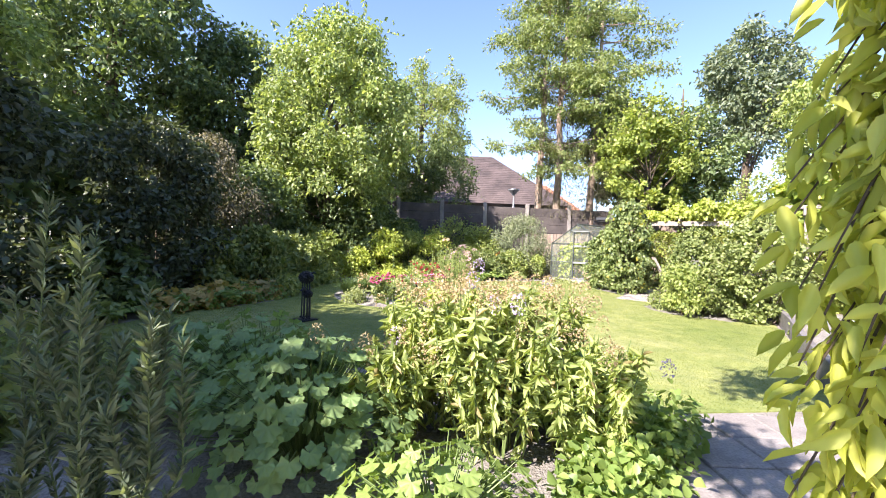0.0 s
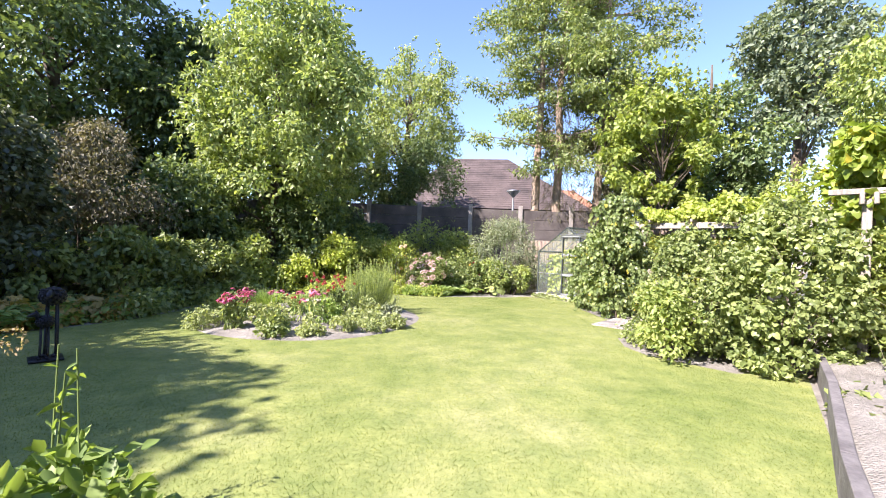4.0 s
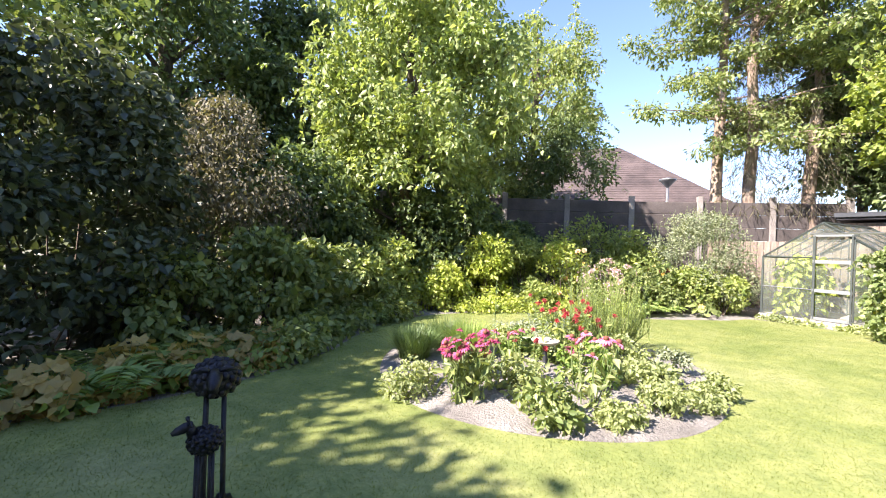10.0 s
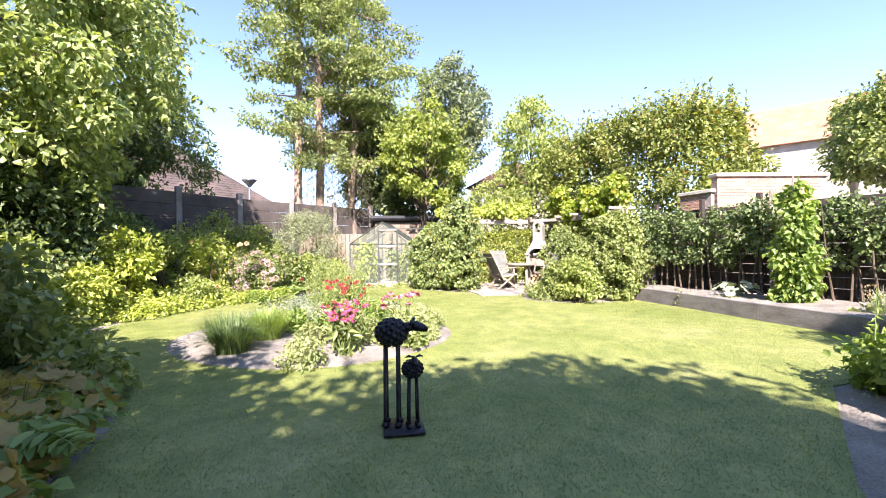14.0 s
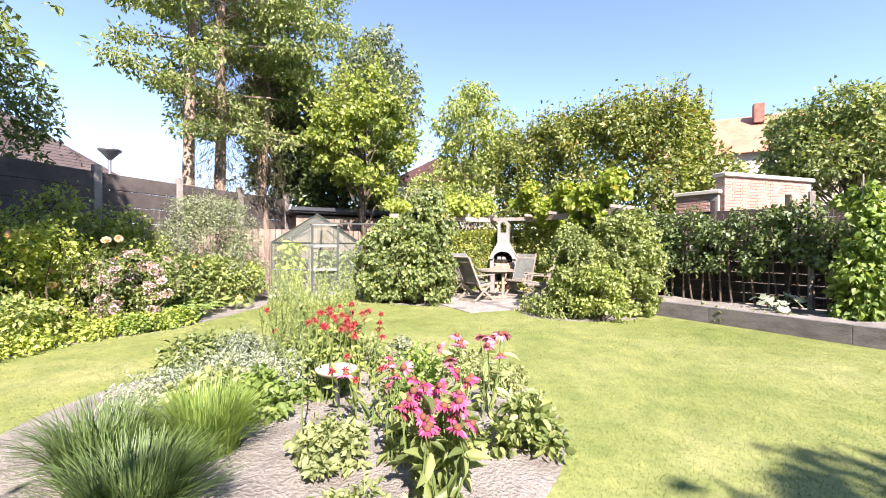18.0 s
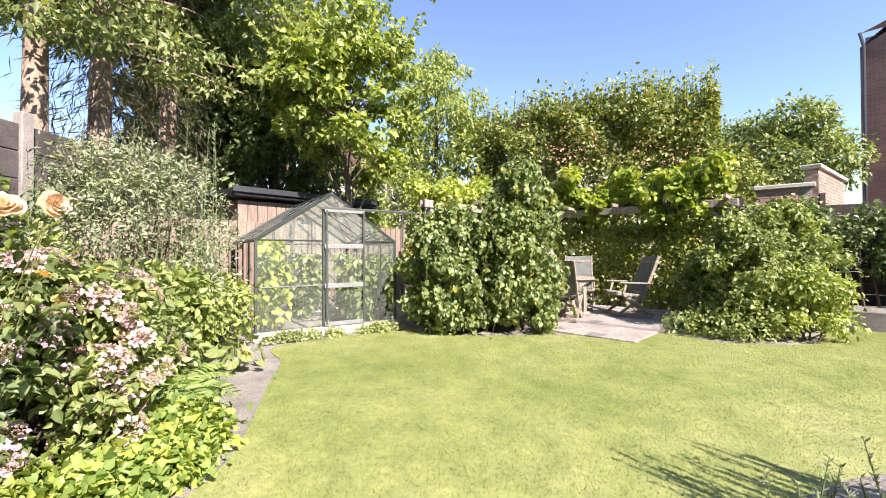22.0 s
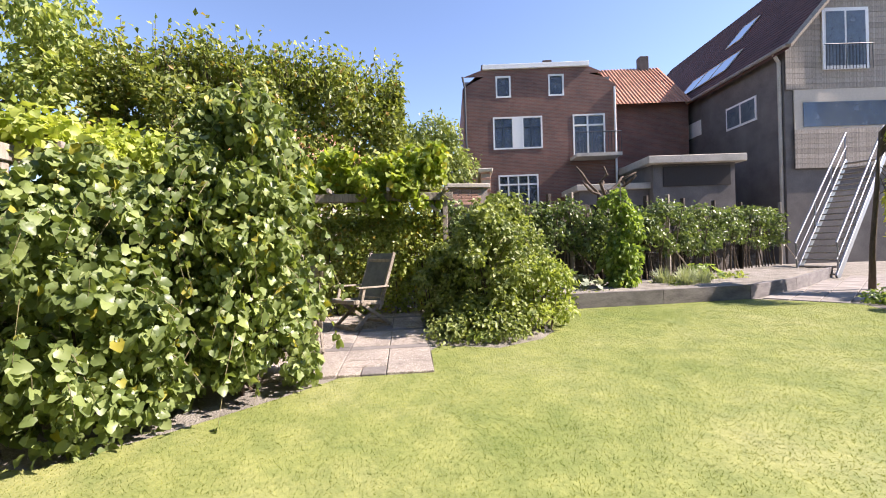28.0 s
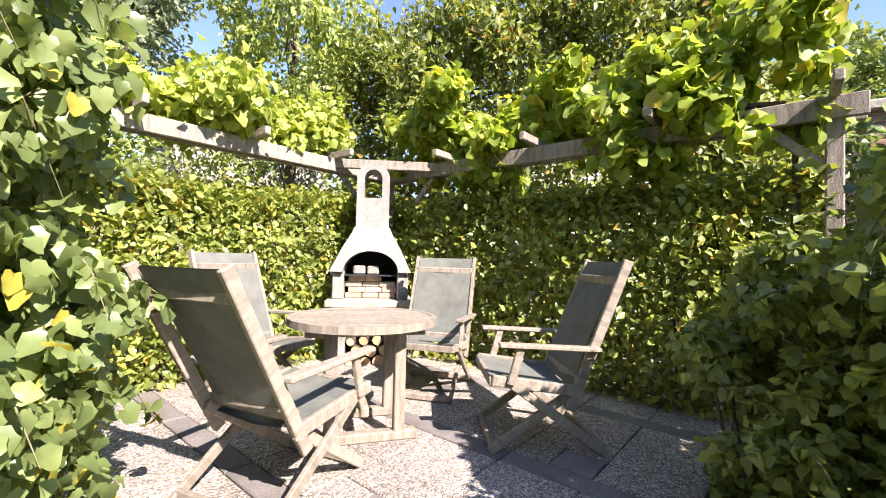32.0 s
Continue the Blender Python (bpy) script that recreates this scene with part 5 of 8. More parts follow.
part("rim", rim, TEAK, table, m=TM)
for x in (-0.2, 0.2):
    for y in (-0.2, 0.2):
        part("leg", Shape().box((0.065, 0.065, 0.66), pose(x, y, 0.38), bevel=0.006), TEAK, table, m=TM)
    part("foot", Shape().box((0.07, 0.62, 0.06), pose(x, 0, 0.062), bevel=0.01), TEAK, table, m=TM)
    part("apron", Shape().box((0.05, 0.7, 0.06), pose(x, 0, 0.68), bevel=0.006), TEAK, table, m=TM)
part("stretcher", Shape().box((0.4, 0.05, 0.06), pose(0, 0, 0.2), bevel=0.006), TEAK, table, m=TM)


def chair(at, yaw, back=0.0):
    """A folding high-backed chair with a sling; it faces its own -y. back: how much further it leans."""
    m = Matrix.Translation(at) @ Matrix.Rotation(radians(yaw), 4, "Z")
    ob = thing("garden_chair", at, "weathered teak folding chair with a grey sling seat and back", "chair", "chairs round the garden table")

    def stick(name, a, b, w, h):
        a, b = Vector(a), Vector(b)
        d = b - a
        mm = Matrix.Translation(a.lerp(b, 0.5)) @ d.to_track_quat("X", "Z").to_matrix().to_4x4()
        return part(name, Shape().box((d.length, w, h), bevel=0.005), TEAK, ob, m=m @ mm)

    for x in (-0.27, 0.27):
        stick("back_rail", (x, 0.14, 0.26), (x, 0.47 + back, 1.1 - back * 0.7), 0.03, 0.055)
        stick("seat_rail", (x, -0.3, 0.42), (x, 0.22, 0.36), 0.028, 0.06)
        stick("armrest", (x * 1.1, -0.27, 0.62), (x * 1.1, 0.3, 0.6), 0.06, 0.025)
        stick("arm_post", (x * 1.08, -0.2, 0.4), (x * 1.08, -0.14, 0.62), 0.028, 0.045)
        stick("leg", (x * 0.88, -0.3, 0.015), (x * 0.88, 0.24, 0.4), 0.026, 0.05)
        stick("leg", (x, 0.36, 0.015), (x, -0.22, 0.42), 0.026, 0.05)
    stick("foot_bar", (-0.25, -0.28, 0.035), (0.25, -0.28, 0.035), 0.03, 0.045)
    stick("foot_bar", (-0.27, 0.33, 0.045), (0.27, 0.33, 0.045), 0.03, 0.045)
    stick("top_rail", (-0.26, 0.405 + back * 0.86, 0.98 - back * 0.6), (0.26, 0.405 + back * 0.86, 0.98 - back * 0.6), 0.025, 0.05)
    stick("low_rail", (-0.26, 0.19, 0.42), (0.26, 0.19, 0.42), 0.025, 0.05)
    stick("front_rail", (-0.27, -0.3, 0.41), (0.27, -0.3, 0.41), 0.03, 0.05)
    back_cloth, seat = Shape(), Shape()
    for s, pts in ((back_cloth, [(0.155, 0.37), (0.235 + back * 0.3, 0.6 - back * 0.2), (0.33 + back * 0.62, 0.83 - back * 0.43), (0.45 + back * 0.98, 1.09 - back * 0.69)]), (seat, [(-0.31, 0.445), (-0.14, 0.415), (0.04, 0.39), (0.19, 0.37)])):
        for y, z in pts:
            for x in (-0.25, 0.0, 0.25):
                s.v.append((x, y + (0.012 if x == 0 and s is back_cloth else 0), z - (0.02 if x == 0 and s is seat else 0)))
        k = len(s.v)
        s.v += [(x, y + 0.005, z - 0.005) for x, y, z in s.v]
        for i in range(3):
            for j in range(2):
                a = i * 3 + j
                s.f += [(a, a + 1, a + 4, a + 3), (k + a, k + a + 3, k + a + 4, k + a + 1)]
    part("back_sling", back_cloth, SLING, ob, m=m, label="taut grey mesh sling")
    part("seat_sling", seat, SLING, ob, m=m, label="grey mesh seat sling")
    return ob


def face(at, target):
    d = Vector(target) - Vector(at)
    return math.degrees(math.atan2(d.y, d.x)) + 90


for (x, y), aim, back in (((6.9, 9.85), (6.78, 10.85), 0.0), ((7.72, 10.55), (6.7, 10.75), 0.0), ((7.38, 11.84), (6.95, 10.95), 0.0), ((6.23, 11.12), (7.16, 10.75), 0.09)):
    chair(Vector((x, y, 0.03)), face((x, y), aim), back)

# ---- sheep sculpture: one plain shape ----
BRONZE = grainy("dark_bronze", (0.012, 0.012, 0.016), (0.035, 0.034, 0.042), 12.0, 0.42, 60.0, 0.3, metal=0.5)
sheep = Shape()
hd = Vector((0.786, -0.617, 0))
sd = Vector((0.617, 0.786, 0))


def one_sheep(at, leg, r, size, foot, turned, ahead=1.75, high=0.45):
    h = (Matrix.Rotation(radians(turned), 3, "Z") @ hd)
    w = Vector((-h.y, h.x, 0))
    c = Vector((*at, leg + r * 0.8))
    sheep.ball(c, r, 12, 8, (1.15, 1.15, 0.95))
    g = np.random.default_rng(int(leg * 100))
    for i in range(74):
        zz = 1 - 2 * (i + 0.5) / 74
        a = i * 2.4
        q = Vector((math.cos(a) * math.sqrt(1 - zz * zz) * 1.15, math.sin(a) * math.sqrt(1 - zz * zz) * 1.15, zz * 0.95)) * r
        sheep.ball(c + q * 0.93, r * 0.21, 7, 5)
    hp = c + h * r * ahead + Vector((0, 0, r * high))
    sheep.tube([c + h * r * 0.8 + Vector((0, 0, r * 0.4 * high + 0.12 * r)), hp - h * r * 0.2], [r * 0.4, r * 0.32], 8)
    sheep.tube([hp - h * r * 0.45 + Vector((0, 0, r * 0.18)), hp, hp + h * r * 0.55 - Vector((0, 0, r * 0.16)), hp + h * r * 0.9 - Vector((0, 0, r * 0.3))], [r * 0.22, r * 0.38, r * 0.3, r * 0.14], 9)
    for s in (-1, 1):
        e = hp - h * r * 0.2 + Vector((0, 0, r * 0.3))
        sheep.tube([e + w * s * r * 0.2, e + w * s * r * 0.6 + Vector((0, 0, r * 0.12)), e + w * s * r * 1.0 - Vector((0, 0, r * 0.02))], [r * 0.1, r * 0.16, r * 0.03], 6)
    for a in (-1, 1):
        for s in (-1, 1):
            top = c + h * a * r * 0.45 + w * s * r * 0.4
            b = Vector((at[0], at[1], 0.035)) + h * a * foot * 0.62 + w * s * foot * 0.62
            sheep.tube([Vector((top.x, top.y, c.z - r * 0.5)), b + Vector((0, 0, 0.05)), b + Vector((0, 0, 0.03))], [size * 0.85, size, size * 1.1], 7)
            sheep.ball(b + Vector((0, 0, 0.012)) - sd * 0.008, size * 2.1, 8, 6, (1, 1, 0.85))


one_sheep((-2.1, 6.46), 0.585, 0.094, 0.012, 0.07, -12)
one_sheep((-2.03, 6.33), 0.37, 0.062, 0.009, 0.048, -86, 1.25, 1.25)
sheep.box((0.27, 0.27, 0.02), pose(-2.07, 6.385, 0.026, 0, 0, 52 - 90), bevel=0.004)
sheep_ob = part("sheep_sculpture", sheep, BRONZE, smooth=True)
tagged(sheep_ob, "dark bronze long-legged sheep and lamb on a small plate", "sculpture")

# ---- neighbouring houses to the south-east ----


def brick_mat(name, a, b, mortar, axis):
    m, nt, bs = material(name, 0.85)
    v = nt.nodes.new("ShaderNodeVectorRotate")
    v.rotation_type = "Z_AXIS"
    v.inputs["Angle"].default_value = -axis
    nt.links.new(place_coords(nt), v.inputs["Vector"])
    sep, com = nt.nodes.new("ShaderNodeSeparateXYZ"), nt.nodes.new("ShaderNodeCombineXYZ")
    nt.links.new(v.outputs[0], sep.inputs[0])
    nt.links.new(sep.outputs[0], com.inputs[0])
    nt.links.new(sep.outputs[2], com.inputs[1])
    br = node(nt, "ShaderNodeTexBrick", Scale=1.0, Color1=(*a, 1), Color2=(*b, 1), Mortar=(*mortar, 1))
    br.inputs["Brick Width"].default_value, br.inputs["Row Height"].default_value, br.inputs["Mortar Size"].default_value = 0.22, 0.065, 0.009
    nt.links.new(com.outputs[0], br.inputs["Vector"])
    c = mixed(nt, "MULTIPLY", 1.0, br.outputs[0], ramp(nt, noise_tex(nt, 0.8, 5.0), (0.3, (0.7, 0.7, 0.72)), (0.7, (1.2, 1.15, 1.12))))
    nt.links.new(c, bs.inputs["Base Color"])
    bumped(nt, bs, br.outputs[1], -0.5, 0.008)
    return m


HU, HN = Vector((-0.686, -0.727, 0)), Vector((-0.727, 0.686, 0))
H0 = Vector((15.1, -0.85, 0))
BRICK = brick_mat("house_brick", (0.2, 0.085, 0.06), (0.13, 0.06, 0.048), (0.17, 0.14, 0.12), math.atan2(HU.y, HU.x))
BRICK_RED = brick_mat("garden_wall_brick", (0.6, 0.36, 0.26), (0.5, 0.28, 0.2), (0.5, 0.44, 0.38), math.atan2(-0.92, -0.39))
NAVY = plain("dark_blue_paint", (0.03, 0.05, 0.075), 0.45)


def H(u, w, z):
    return H0 + HU * u + HN * w + Vector((0, 0, z))


house = thing("brick_house", H(3.5, -4, 0), "dark red brick house with white window frames and clipped gable corners", "house")
outline = [(0, 0), (7.1, 0), (7.1, 8.4), (5.8, 9.35), (1.0, 9.35), (0, 8.5)]
# wall front with window openings cut as a grid
us = sorted({0, 7.1, 1.0, 5.8, 1.54, 2.24, 3.98, 4.7, 1.36, 3.65, 5.06, 6.55, 3.4})
zs = sorted({0, 8.0, 9.0, 5.6, 7.1, 5.13, 2.6, 4.4, 8.4, 9.35})
HOLES = [(1.54, 2.24, 8.0, 9.0), (3.98, 4.7, 8.0, 9.0), (1.36, 3.65, 5.6, 7.1), (5.06, 6.55, 5.13, 7.1), (1.54, 3.4, 2.6, 4.4)]
wall = Shape()
for u0, u1 in zip(us, us[1:]):
    for z0, z1 in zip(zs, zs[1:]):
        uc, zc = (u0 + u1) / 2, (z0 + z1) / 2
        if any(a < uc < b and c < zc < d for a, b, c, d in HOLES):
            continue
        lim = lambda u: 9.35 if 1.0 <= u <= 5.8 else (8.5 + 0.85 * u if u < 1 else 8.4 + 0.95 * (7.1 - u) / 1.3)
        t0, t1 = min(z1, lim(u0)), min(z1, lim(u1))
        if max(t0, t1) <= z0:
            continue
        wall.add([H(u0, 0, z0), H(u1, 0, z0), H(u1, 0, max(t1, z0)), H(u0, 0, max(t0, z0))], [(0, 1, 2, 3)])
for (a, c), (b, d) in zip(outline, outline[1:] + outline[:1]):
    wall.add([H(a, 0, c), H(a, -8, c), H(b, -8, d), H(b, 0, d)], [(0, 1, 2, 3)])
wall.add([H(u, -8, z) for u, z in outline], [tuple(range(6))])
part("wall", wall, BRICK, house)
# Dark sheet close behind the windows; the rooms' dimness is in its colour.
part("room_back", Shape().box((6.9, 0.1, 9.0), Matrix.Translation(H(3.55, -0.6, 4.5)) @ Matrix.Rotation(math.atan2(HU.y, HU.x), 4, "Z")), plain("room_shade_paint", (0.12, 0.13, 0.15), 0.9), house)
HR = Matrix.Rotation(math.atan2(HU.y, HU.x), 4, "Z")


def hbox(name, u0, u1, w0, w1, z0, z1, mat, parent, bevel=0.0):
    return part(name, Shape().box((u1 - u0, abs(w1 - w0), z1 - z0), bevel=bevel), mat, parent, m=Matrix.Translation(H((u0 + u1) / 2, (w0 + w1) / 2, (z0 + z1) / 2)) @ HR)


def hwindow(u0, u1, z0, z1, mull=(), trans=None, mat=WHITE, inner=NAVY):
    win = hbox("window", u0, u1, -0.07, -0.05, z0 - 0.06, z0, mat, house)
    for a, b, c, d in ((u0, u0 + 0.07, z0, z1), (u1 - 0.07, u1, z0, z1), (u0 + 0.07, u1 - 0.07, z1 - 0.07, z1), (u0 + 0.07, u1 - 0.07, z0, z0 + 0.07)):
        hbox("frame", a, b, -0.1, 0.02, c, d, mat, win)
    for u in mull:
        hbox("mullion", u - 0.035, u + 0.035, -0.09, 0.0, z0 + 0.07, z1 - 0.07, inner, win)
    if trans:
        hbox("transom", u0 + 0.07, u1 - 0.07, -0.085, 0.005, trans - 0.035, trans + 0.035, inner, win)
    gl = hbox("pane", u0 + 0.07, u1 - 0.07, -0.06, -0.05, z0 + 0.07, z1 - 0.07, PANE, win)
    return win


# Pale blue film paints the sky's reflection into the skylight panes.
SKYGLASS = glass("sky_painted_glass", (0.55, 0.65, 0.75), 0.55, (0.6, 0.68, 0.78))
hwindow(1.54, 2.24, 8.0, 9.0)
hwindow(3.98, 4.7, 8.0, 9.0)
w = hwindow(1.36, 2.32, 5.6, 7.1, (1.84,), 6.65)
hbox("panel", 2.32, 2.7, -0.06, 0.015, 5.6, 7.1, WHITE, house)
hwindow(2.7, 3.65, 5.6, 7.1, (3.17,), 6.65)
hwindow(5.06, 6.55, 5.13, 7.1, (5.75,), 6.6, WHITE, WHITE)
hwindow(1.54, 3.4, 2.6, 4.4, (2.0, 2.47, 2.93), 3.95, WHITE, WHITE)
hbox("fascia", 0.95, 5.85, -0.3, 0.12, 9.3, 9.52, WHITE, house, 0.01)
roof = Shape().add([H(0.9, 0.1, 9.52), H(5.9, 0.1, 9.52), H(5.9, -8, 9.52), H(0.9, -8, 9.52), H(3.4, -2.6, 10.3), H(3.4, -5.5, 10.3)], [(0, 1, 4), (1, 2, 5, 4), (2, 3, 5), (3, 0, 4, 5)])
part("roof", roof, TILE_BROWN, house)
part("downpipe", Shape().tube([H(0.1, 0.06, 0), H(0.1, 0.06, 8.5), H(0.0, 0.1, 9.0)], 0.05, 8), DARK_STEEL, house)
part("downpipe", Shape().tube([H(7.0, 0.06, 3), H(7.0, 0.06, 8.3)], 0.05, 8), WHITE, house)
balc = hbox("balcony", 4.9, 6.9, 0.0, 1.0, 4.95, 5.1, CONCRETE_PALE, house)
for k in range(15):
    u = 4.92 + 0.14 * k
    part("baluster", Shape().tube([H(u, 0.97, 5.1), H(u, 0.97, 6.0)], 0.012, 5), DARK_STEEL, balc)
part("handrail", Shape().tube([H(4.9, 0.97, 6.02), H(6.9, 0.97, 6.02)], 0.022, 6), DARK_STEEL, balc)
back = thing("tiled_house", H(8.5, -7, 0), "house with a steep orange-red tiled roof behind the brick house", "house")
part("wall", Shape().box((9.5, 6, 9.0), Matrix.Translation(H(7.9, -7, 4.45)) @ HR), BRICK, back)
part("roof", Shape().add([H(3.0, -3.4, 8.6), H(12.6, -3.4, 8.6), H(12.6, -7, 11.9), H(3.0, -7, 11.9), H(3.0, -10.6, 8.6), H(12.6, -10.6, 8.6)], [(0, 1, 2, 3), (3, 2, 5, 4), (0, 3, 4), (1, 5, 2)]), TILE_RED, back)
rib = Shape()
for k in range(48):
    u = 3.05 + 0.2 * k
    rib.tube([H(u, -3.42, 8.63), H(u, -7, 11.93)], 0.04, 4)
part("tile_relief", rib, TILE_RED, back)["kind"] = "stuff"
for u in (5.6, 11.6):
    hb = part("chimney", Shape().box((0.55, 0.5, 1.2), Matrix.Translation(H(u, -7, 12.0)) @ HR, bevel=0.02), CONCRETE, back)

# the grey rendered house with the outside stair
RENDER_GREY = grainy("grey_render", (0.1, 0.09, 0.085), (0.17, 0.155, 0.145), 1.2, 0.9, 40.0, 0.3, local=False)
K0, KU, KN = Vector((4.6, -9.0, 0)), Vector((0.741, -0.671, 0)), Vector((0.671, 0.741, 0))


def K(u, w, z):
    return K0 + KU * u + KN * w + Vector((0, 0, z))


KR = Matrix.Rotation(math.atan2(KU.y, KU.x), 4, "Z")


def kbox(name, u0, u1, w0, w1, z0, z1, mat, parent, bevel=0.0):
    return part(name, Shape().box((u1 - u0, abs(w1 - w0), z1 - z0), bevel=bevel), mat, parent, m=Matrix.Translation(K((u0 + u1) / 2, (w0 + w1) / 2, (z0 + z1) / 2)) @ KR)


grey = thing("rendered_house", K(9, -5.5, 0), "grey rendered house with a steep dark red roof and timber gable", "house")
GE, GR, GL = 8.85, 15.3, 18.0
part("wall", Shape().add([K(0, 0, 0), K(GL, 0, 0), K(GL, 0, GE), K(0, 0, GE), K(0, -11, 0), K(GL, -11, 0), K(GL, -11, GE), K(0, -11, GE), K(GL, -5.5, GR - 0.2), K(0, -0.05, 0), K(0, -0.05, GE)],
                        [(0, 1, 2, 3), (1, 5, 6, 8, 2), (5, 4, 7, 6), (0, 3, 7, 4)]), RENDER_GREY, grey)
part("roof", Shape().add([K(-0.7, 0.35, GE - 0.1), K(GL, 0.35, GE - 0.1), K(GL, -5.5, GR + 0.12), K(-0.7, -5.5, GR + 0.12), K(-0.7, -11.35, GE - 0.1), K(GL, -11.35, GE - 0.1),
                          K(-0.7, 0.35, GE - 0.3), K(GL, 0.35, GE - 0.3), K(GL, -5.5, GR - 0.1), K(-0.7, -5.5, GR - 0.1)], [(0, 1, 2, 3), (3, 2, 5, 4), (6, 9, 8, 7), (0, 6, 7, 1), (0, 3, 9, 6), (1, 7, 8, 2)]), TILE_DARK, grey)
roof_rows = Shape()
for k in range(1, 30):
    w = 0.35 - 5.85 * k / 30
    z = GE - 0.1 + (GR + 0.22 - GE) * k / 30
    roof_rows.tube([K(-0.7, w, z + 0.01), K(GL, w, z + 0.01)], 0.022, 4)
part("tile_relief", roof_rows, TILE_DARK, grey)["kind"] = "stuff"
part("bargeboard", Shape().tube([K(-0.75, 0.4, GE - 0.2), K(-0.75, -5.5, GR)], 0.12, 4), OLD_WOOD, grey)
part("gutter", Shape().tube([K(-0.7, 0.42, GE - 0.14), K(GL, 0.42, GE - 0.14)], 0.08, 8), CONCRETE_POST, grey)
part("downpipe", Shape().tube([K(0.15, 0.08, 0), K(0.15, 0.08, GE - 0.5), K(0.1, 0.35, GE - 0.15)], 0.07, 8), CONCRETE_PALE, grey)
for k in range(30):
    z = 7.25 + 0.22 * k
    half = 5.5 if z < GE else 5.5 - (z - GE) * 5.5 / (GR - GE)
    if half > 0.2:
        part("gable_board", Shape().box((0.03, 2 * half - 0.05, 0.21)), OLD_WOOD, grey, m=Matrix.Translation(K(-0.06, -5.5, z)) @ KR)
fw = kbox("gable_window", -0.14, -0.08, -3.4, -1.5, 7.9, 10.4, WHITE, grey)
kbox("pane", -0.16, -0.14, -3.25, -2.5, 8.05, 10.25, PANE, fw)
kbox("pane", -0.16, -0.14, -2.4, -1.65, 8.05, 10.25, PANE, fw)
for k in range(15):
    part("baluster", Shape().tube([K(-0.28, -3.4 + 0.135 * k, 7.85), K(-0.28, -3.4 + 0.135 * k, 8.85)], 0.013, 5), DARK_STEEL, fw)
part("handrail", Shape().tube([K(-0.28, -3.45, 8.86), K(-0.28, -1.45, 8.86)], 0.022, 6), DARK_STEEL, fw)
kbox("balcony_recess", -0.06, -0.02, -10.6, -0.35, 5.45, 7.14, plain("pale_soffit", (0.5, 0.44, 0.36), 0.7), grey)
kbox("balcony_glass", -0.09, -0.07, -10.0, -0.7, 5.6, 6.6, PANE, grey)
for k in range(8):
    part("deck_board", Shape().box((0.03, 10.4, 0.19)), OLD_WOOD, grey, m=Matrix.Translation(K(-0.1, -5.5, 4.0 + 0.2 * k)) @ KR)
win = kbox("window", 1.5, 3.5, -0.05, 0.03, 6.4, 7.5, WHITE, grey)
kbox("pane", 1.6, 2.46, 0.03, 0.04, 6.5, 7.4, PANE, win)
kbox("pane", 2.56, 3.4, 0.03, 0.04, 6.5, 7.4, PANE, win)
kbox("shutter_panel", 5.5, 7.5, 0.0, 0.05, 6.8, 7.6, WHITE, grey)
slope_z = lambda w: GE - 0.06 + (0.35 - w) * (GR + 0.22 - GE) / 5.85
for u0, u1, w0, w1 in ((4.0, 5.35, -0.35, -1.25), (5.4, 6.75, -0.35, -1.25), (6.8, 8.15, -0.35, -1.25), (5.7, 6.9, -2.4, -3.5)):
    sk = part("skylight", Shape().add([K(u0, w0, slope_z(w0) + 0.08), K(u1, w0, slope_z(w0) + 0.08), K(u1, w1, slope_z(w1) + 0.08), K(u0, w1, slope_z(w1) + 0.08)], [(0, 1, 2, 3)]), SKYGLASS, grey)
    part("frame", Shape().tube([K(u0, w0, slope_z(w0) + 0.06), K(u1, w0, slope_z(w0) + 0.06), K(u1, w1, slope_z(w1) + 0.06), K(u0, w1, slope_z(w1) + 0.06), K(u0, w0, slope_z(w0) + 0.06)], 0.035, 4), CONCRETE_PALE, sk)
annex = thing("flat_annex", K(2.2, 4.0, 0), "low flat-roofed annex with a pale roof edge beside the grey house", "annex")
kbox("body", -0.4, 5, 2.4, 5.7, 0, 4.2, RENDER_GREY, annex)
# Flat dark sheet on the wall, painting the shade of an opening.
kbox("opening", -0.44, -0.41, 2.6, 5.3, 3.3, 4.1, SOOT_AND_SHADE, annex)
kbox("roof_edge", -0.7, 5.2, 2.1, 6.0, 4.2, 4.5, CONCRETE_PALE, annex, 0.02)
link = thing("flat_annex", H(8.0, 1.5, 0), "low extension with pale roof edge between the two houses", "annex")
part("body", Shape().box((6.0, 4.0, 3.3), Matrix.Translation(H(7.6, 0.2, 1.65)) @ HR), RENDER_GREY, link)
part("roof_edge", Shape().box((6.3, 4.3, 0.25), Matrix.Translation(H(7.6, 0.2, 3.4)) @ HR, bevel=0.02), CONCRETE_PALE, link)

stair = thing("outside_stair", (2.9, -2.2, 0), "steel outside stair with wooden treads and handrails", "stairs")
SA, SB = Vector((3.05, -2.3, 0.0)), Vector((2.2, -6.2, 3.6))
sdir = (SB - SA)
sx = Vector((sdir.y, -sdir.x, 0)).normalized()
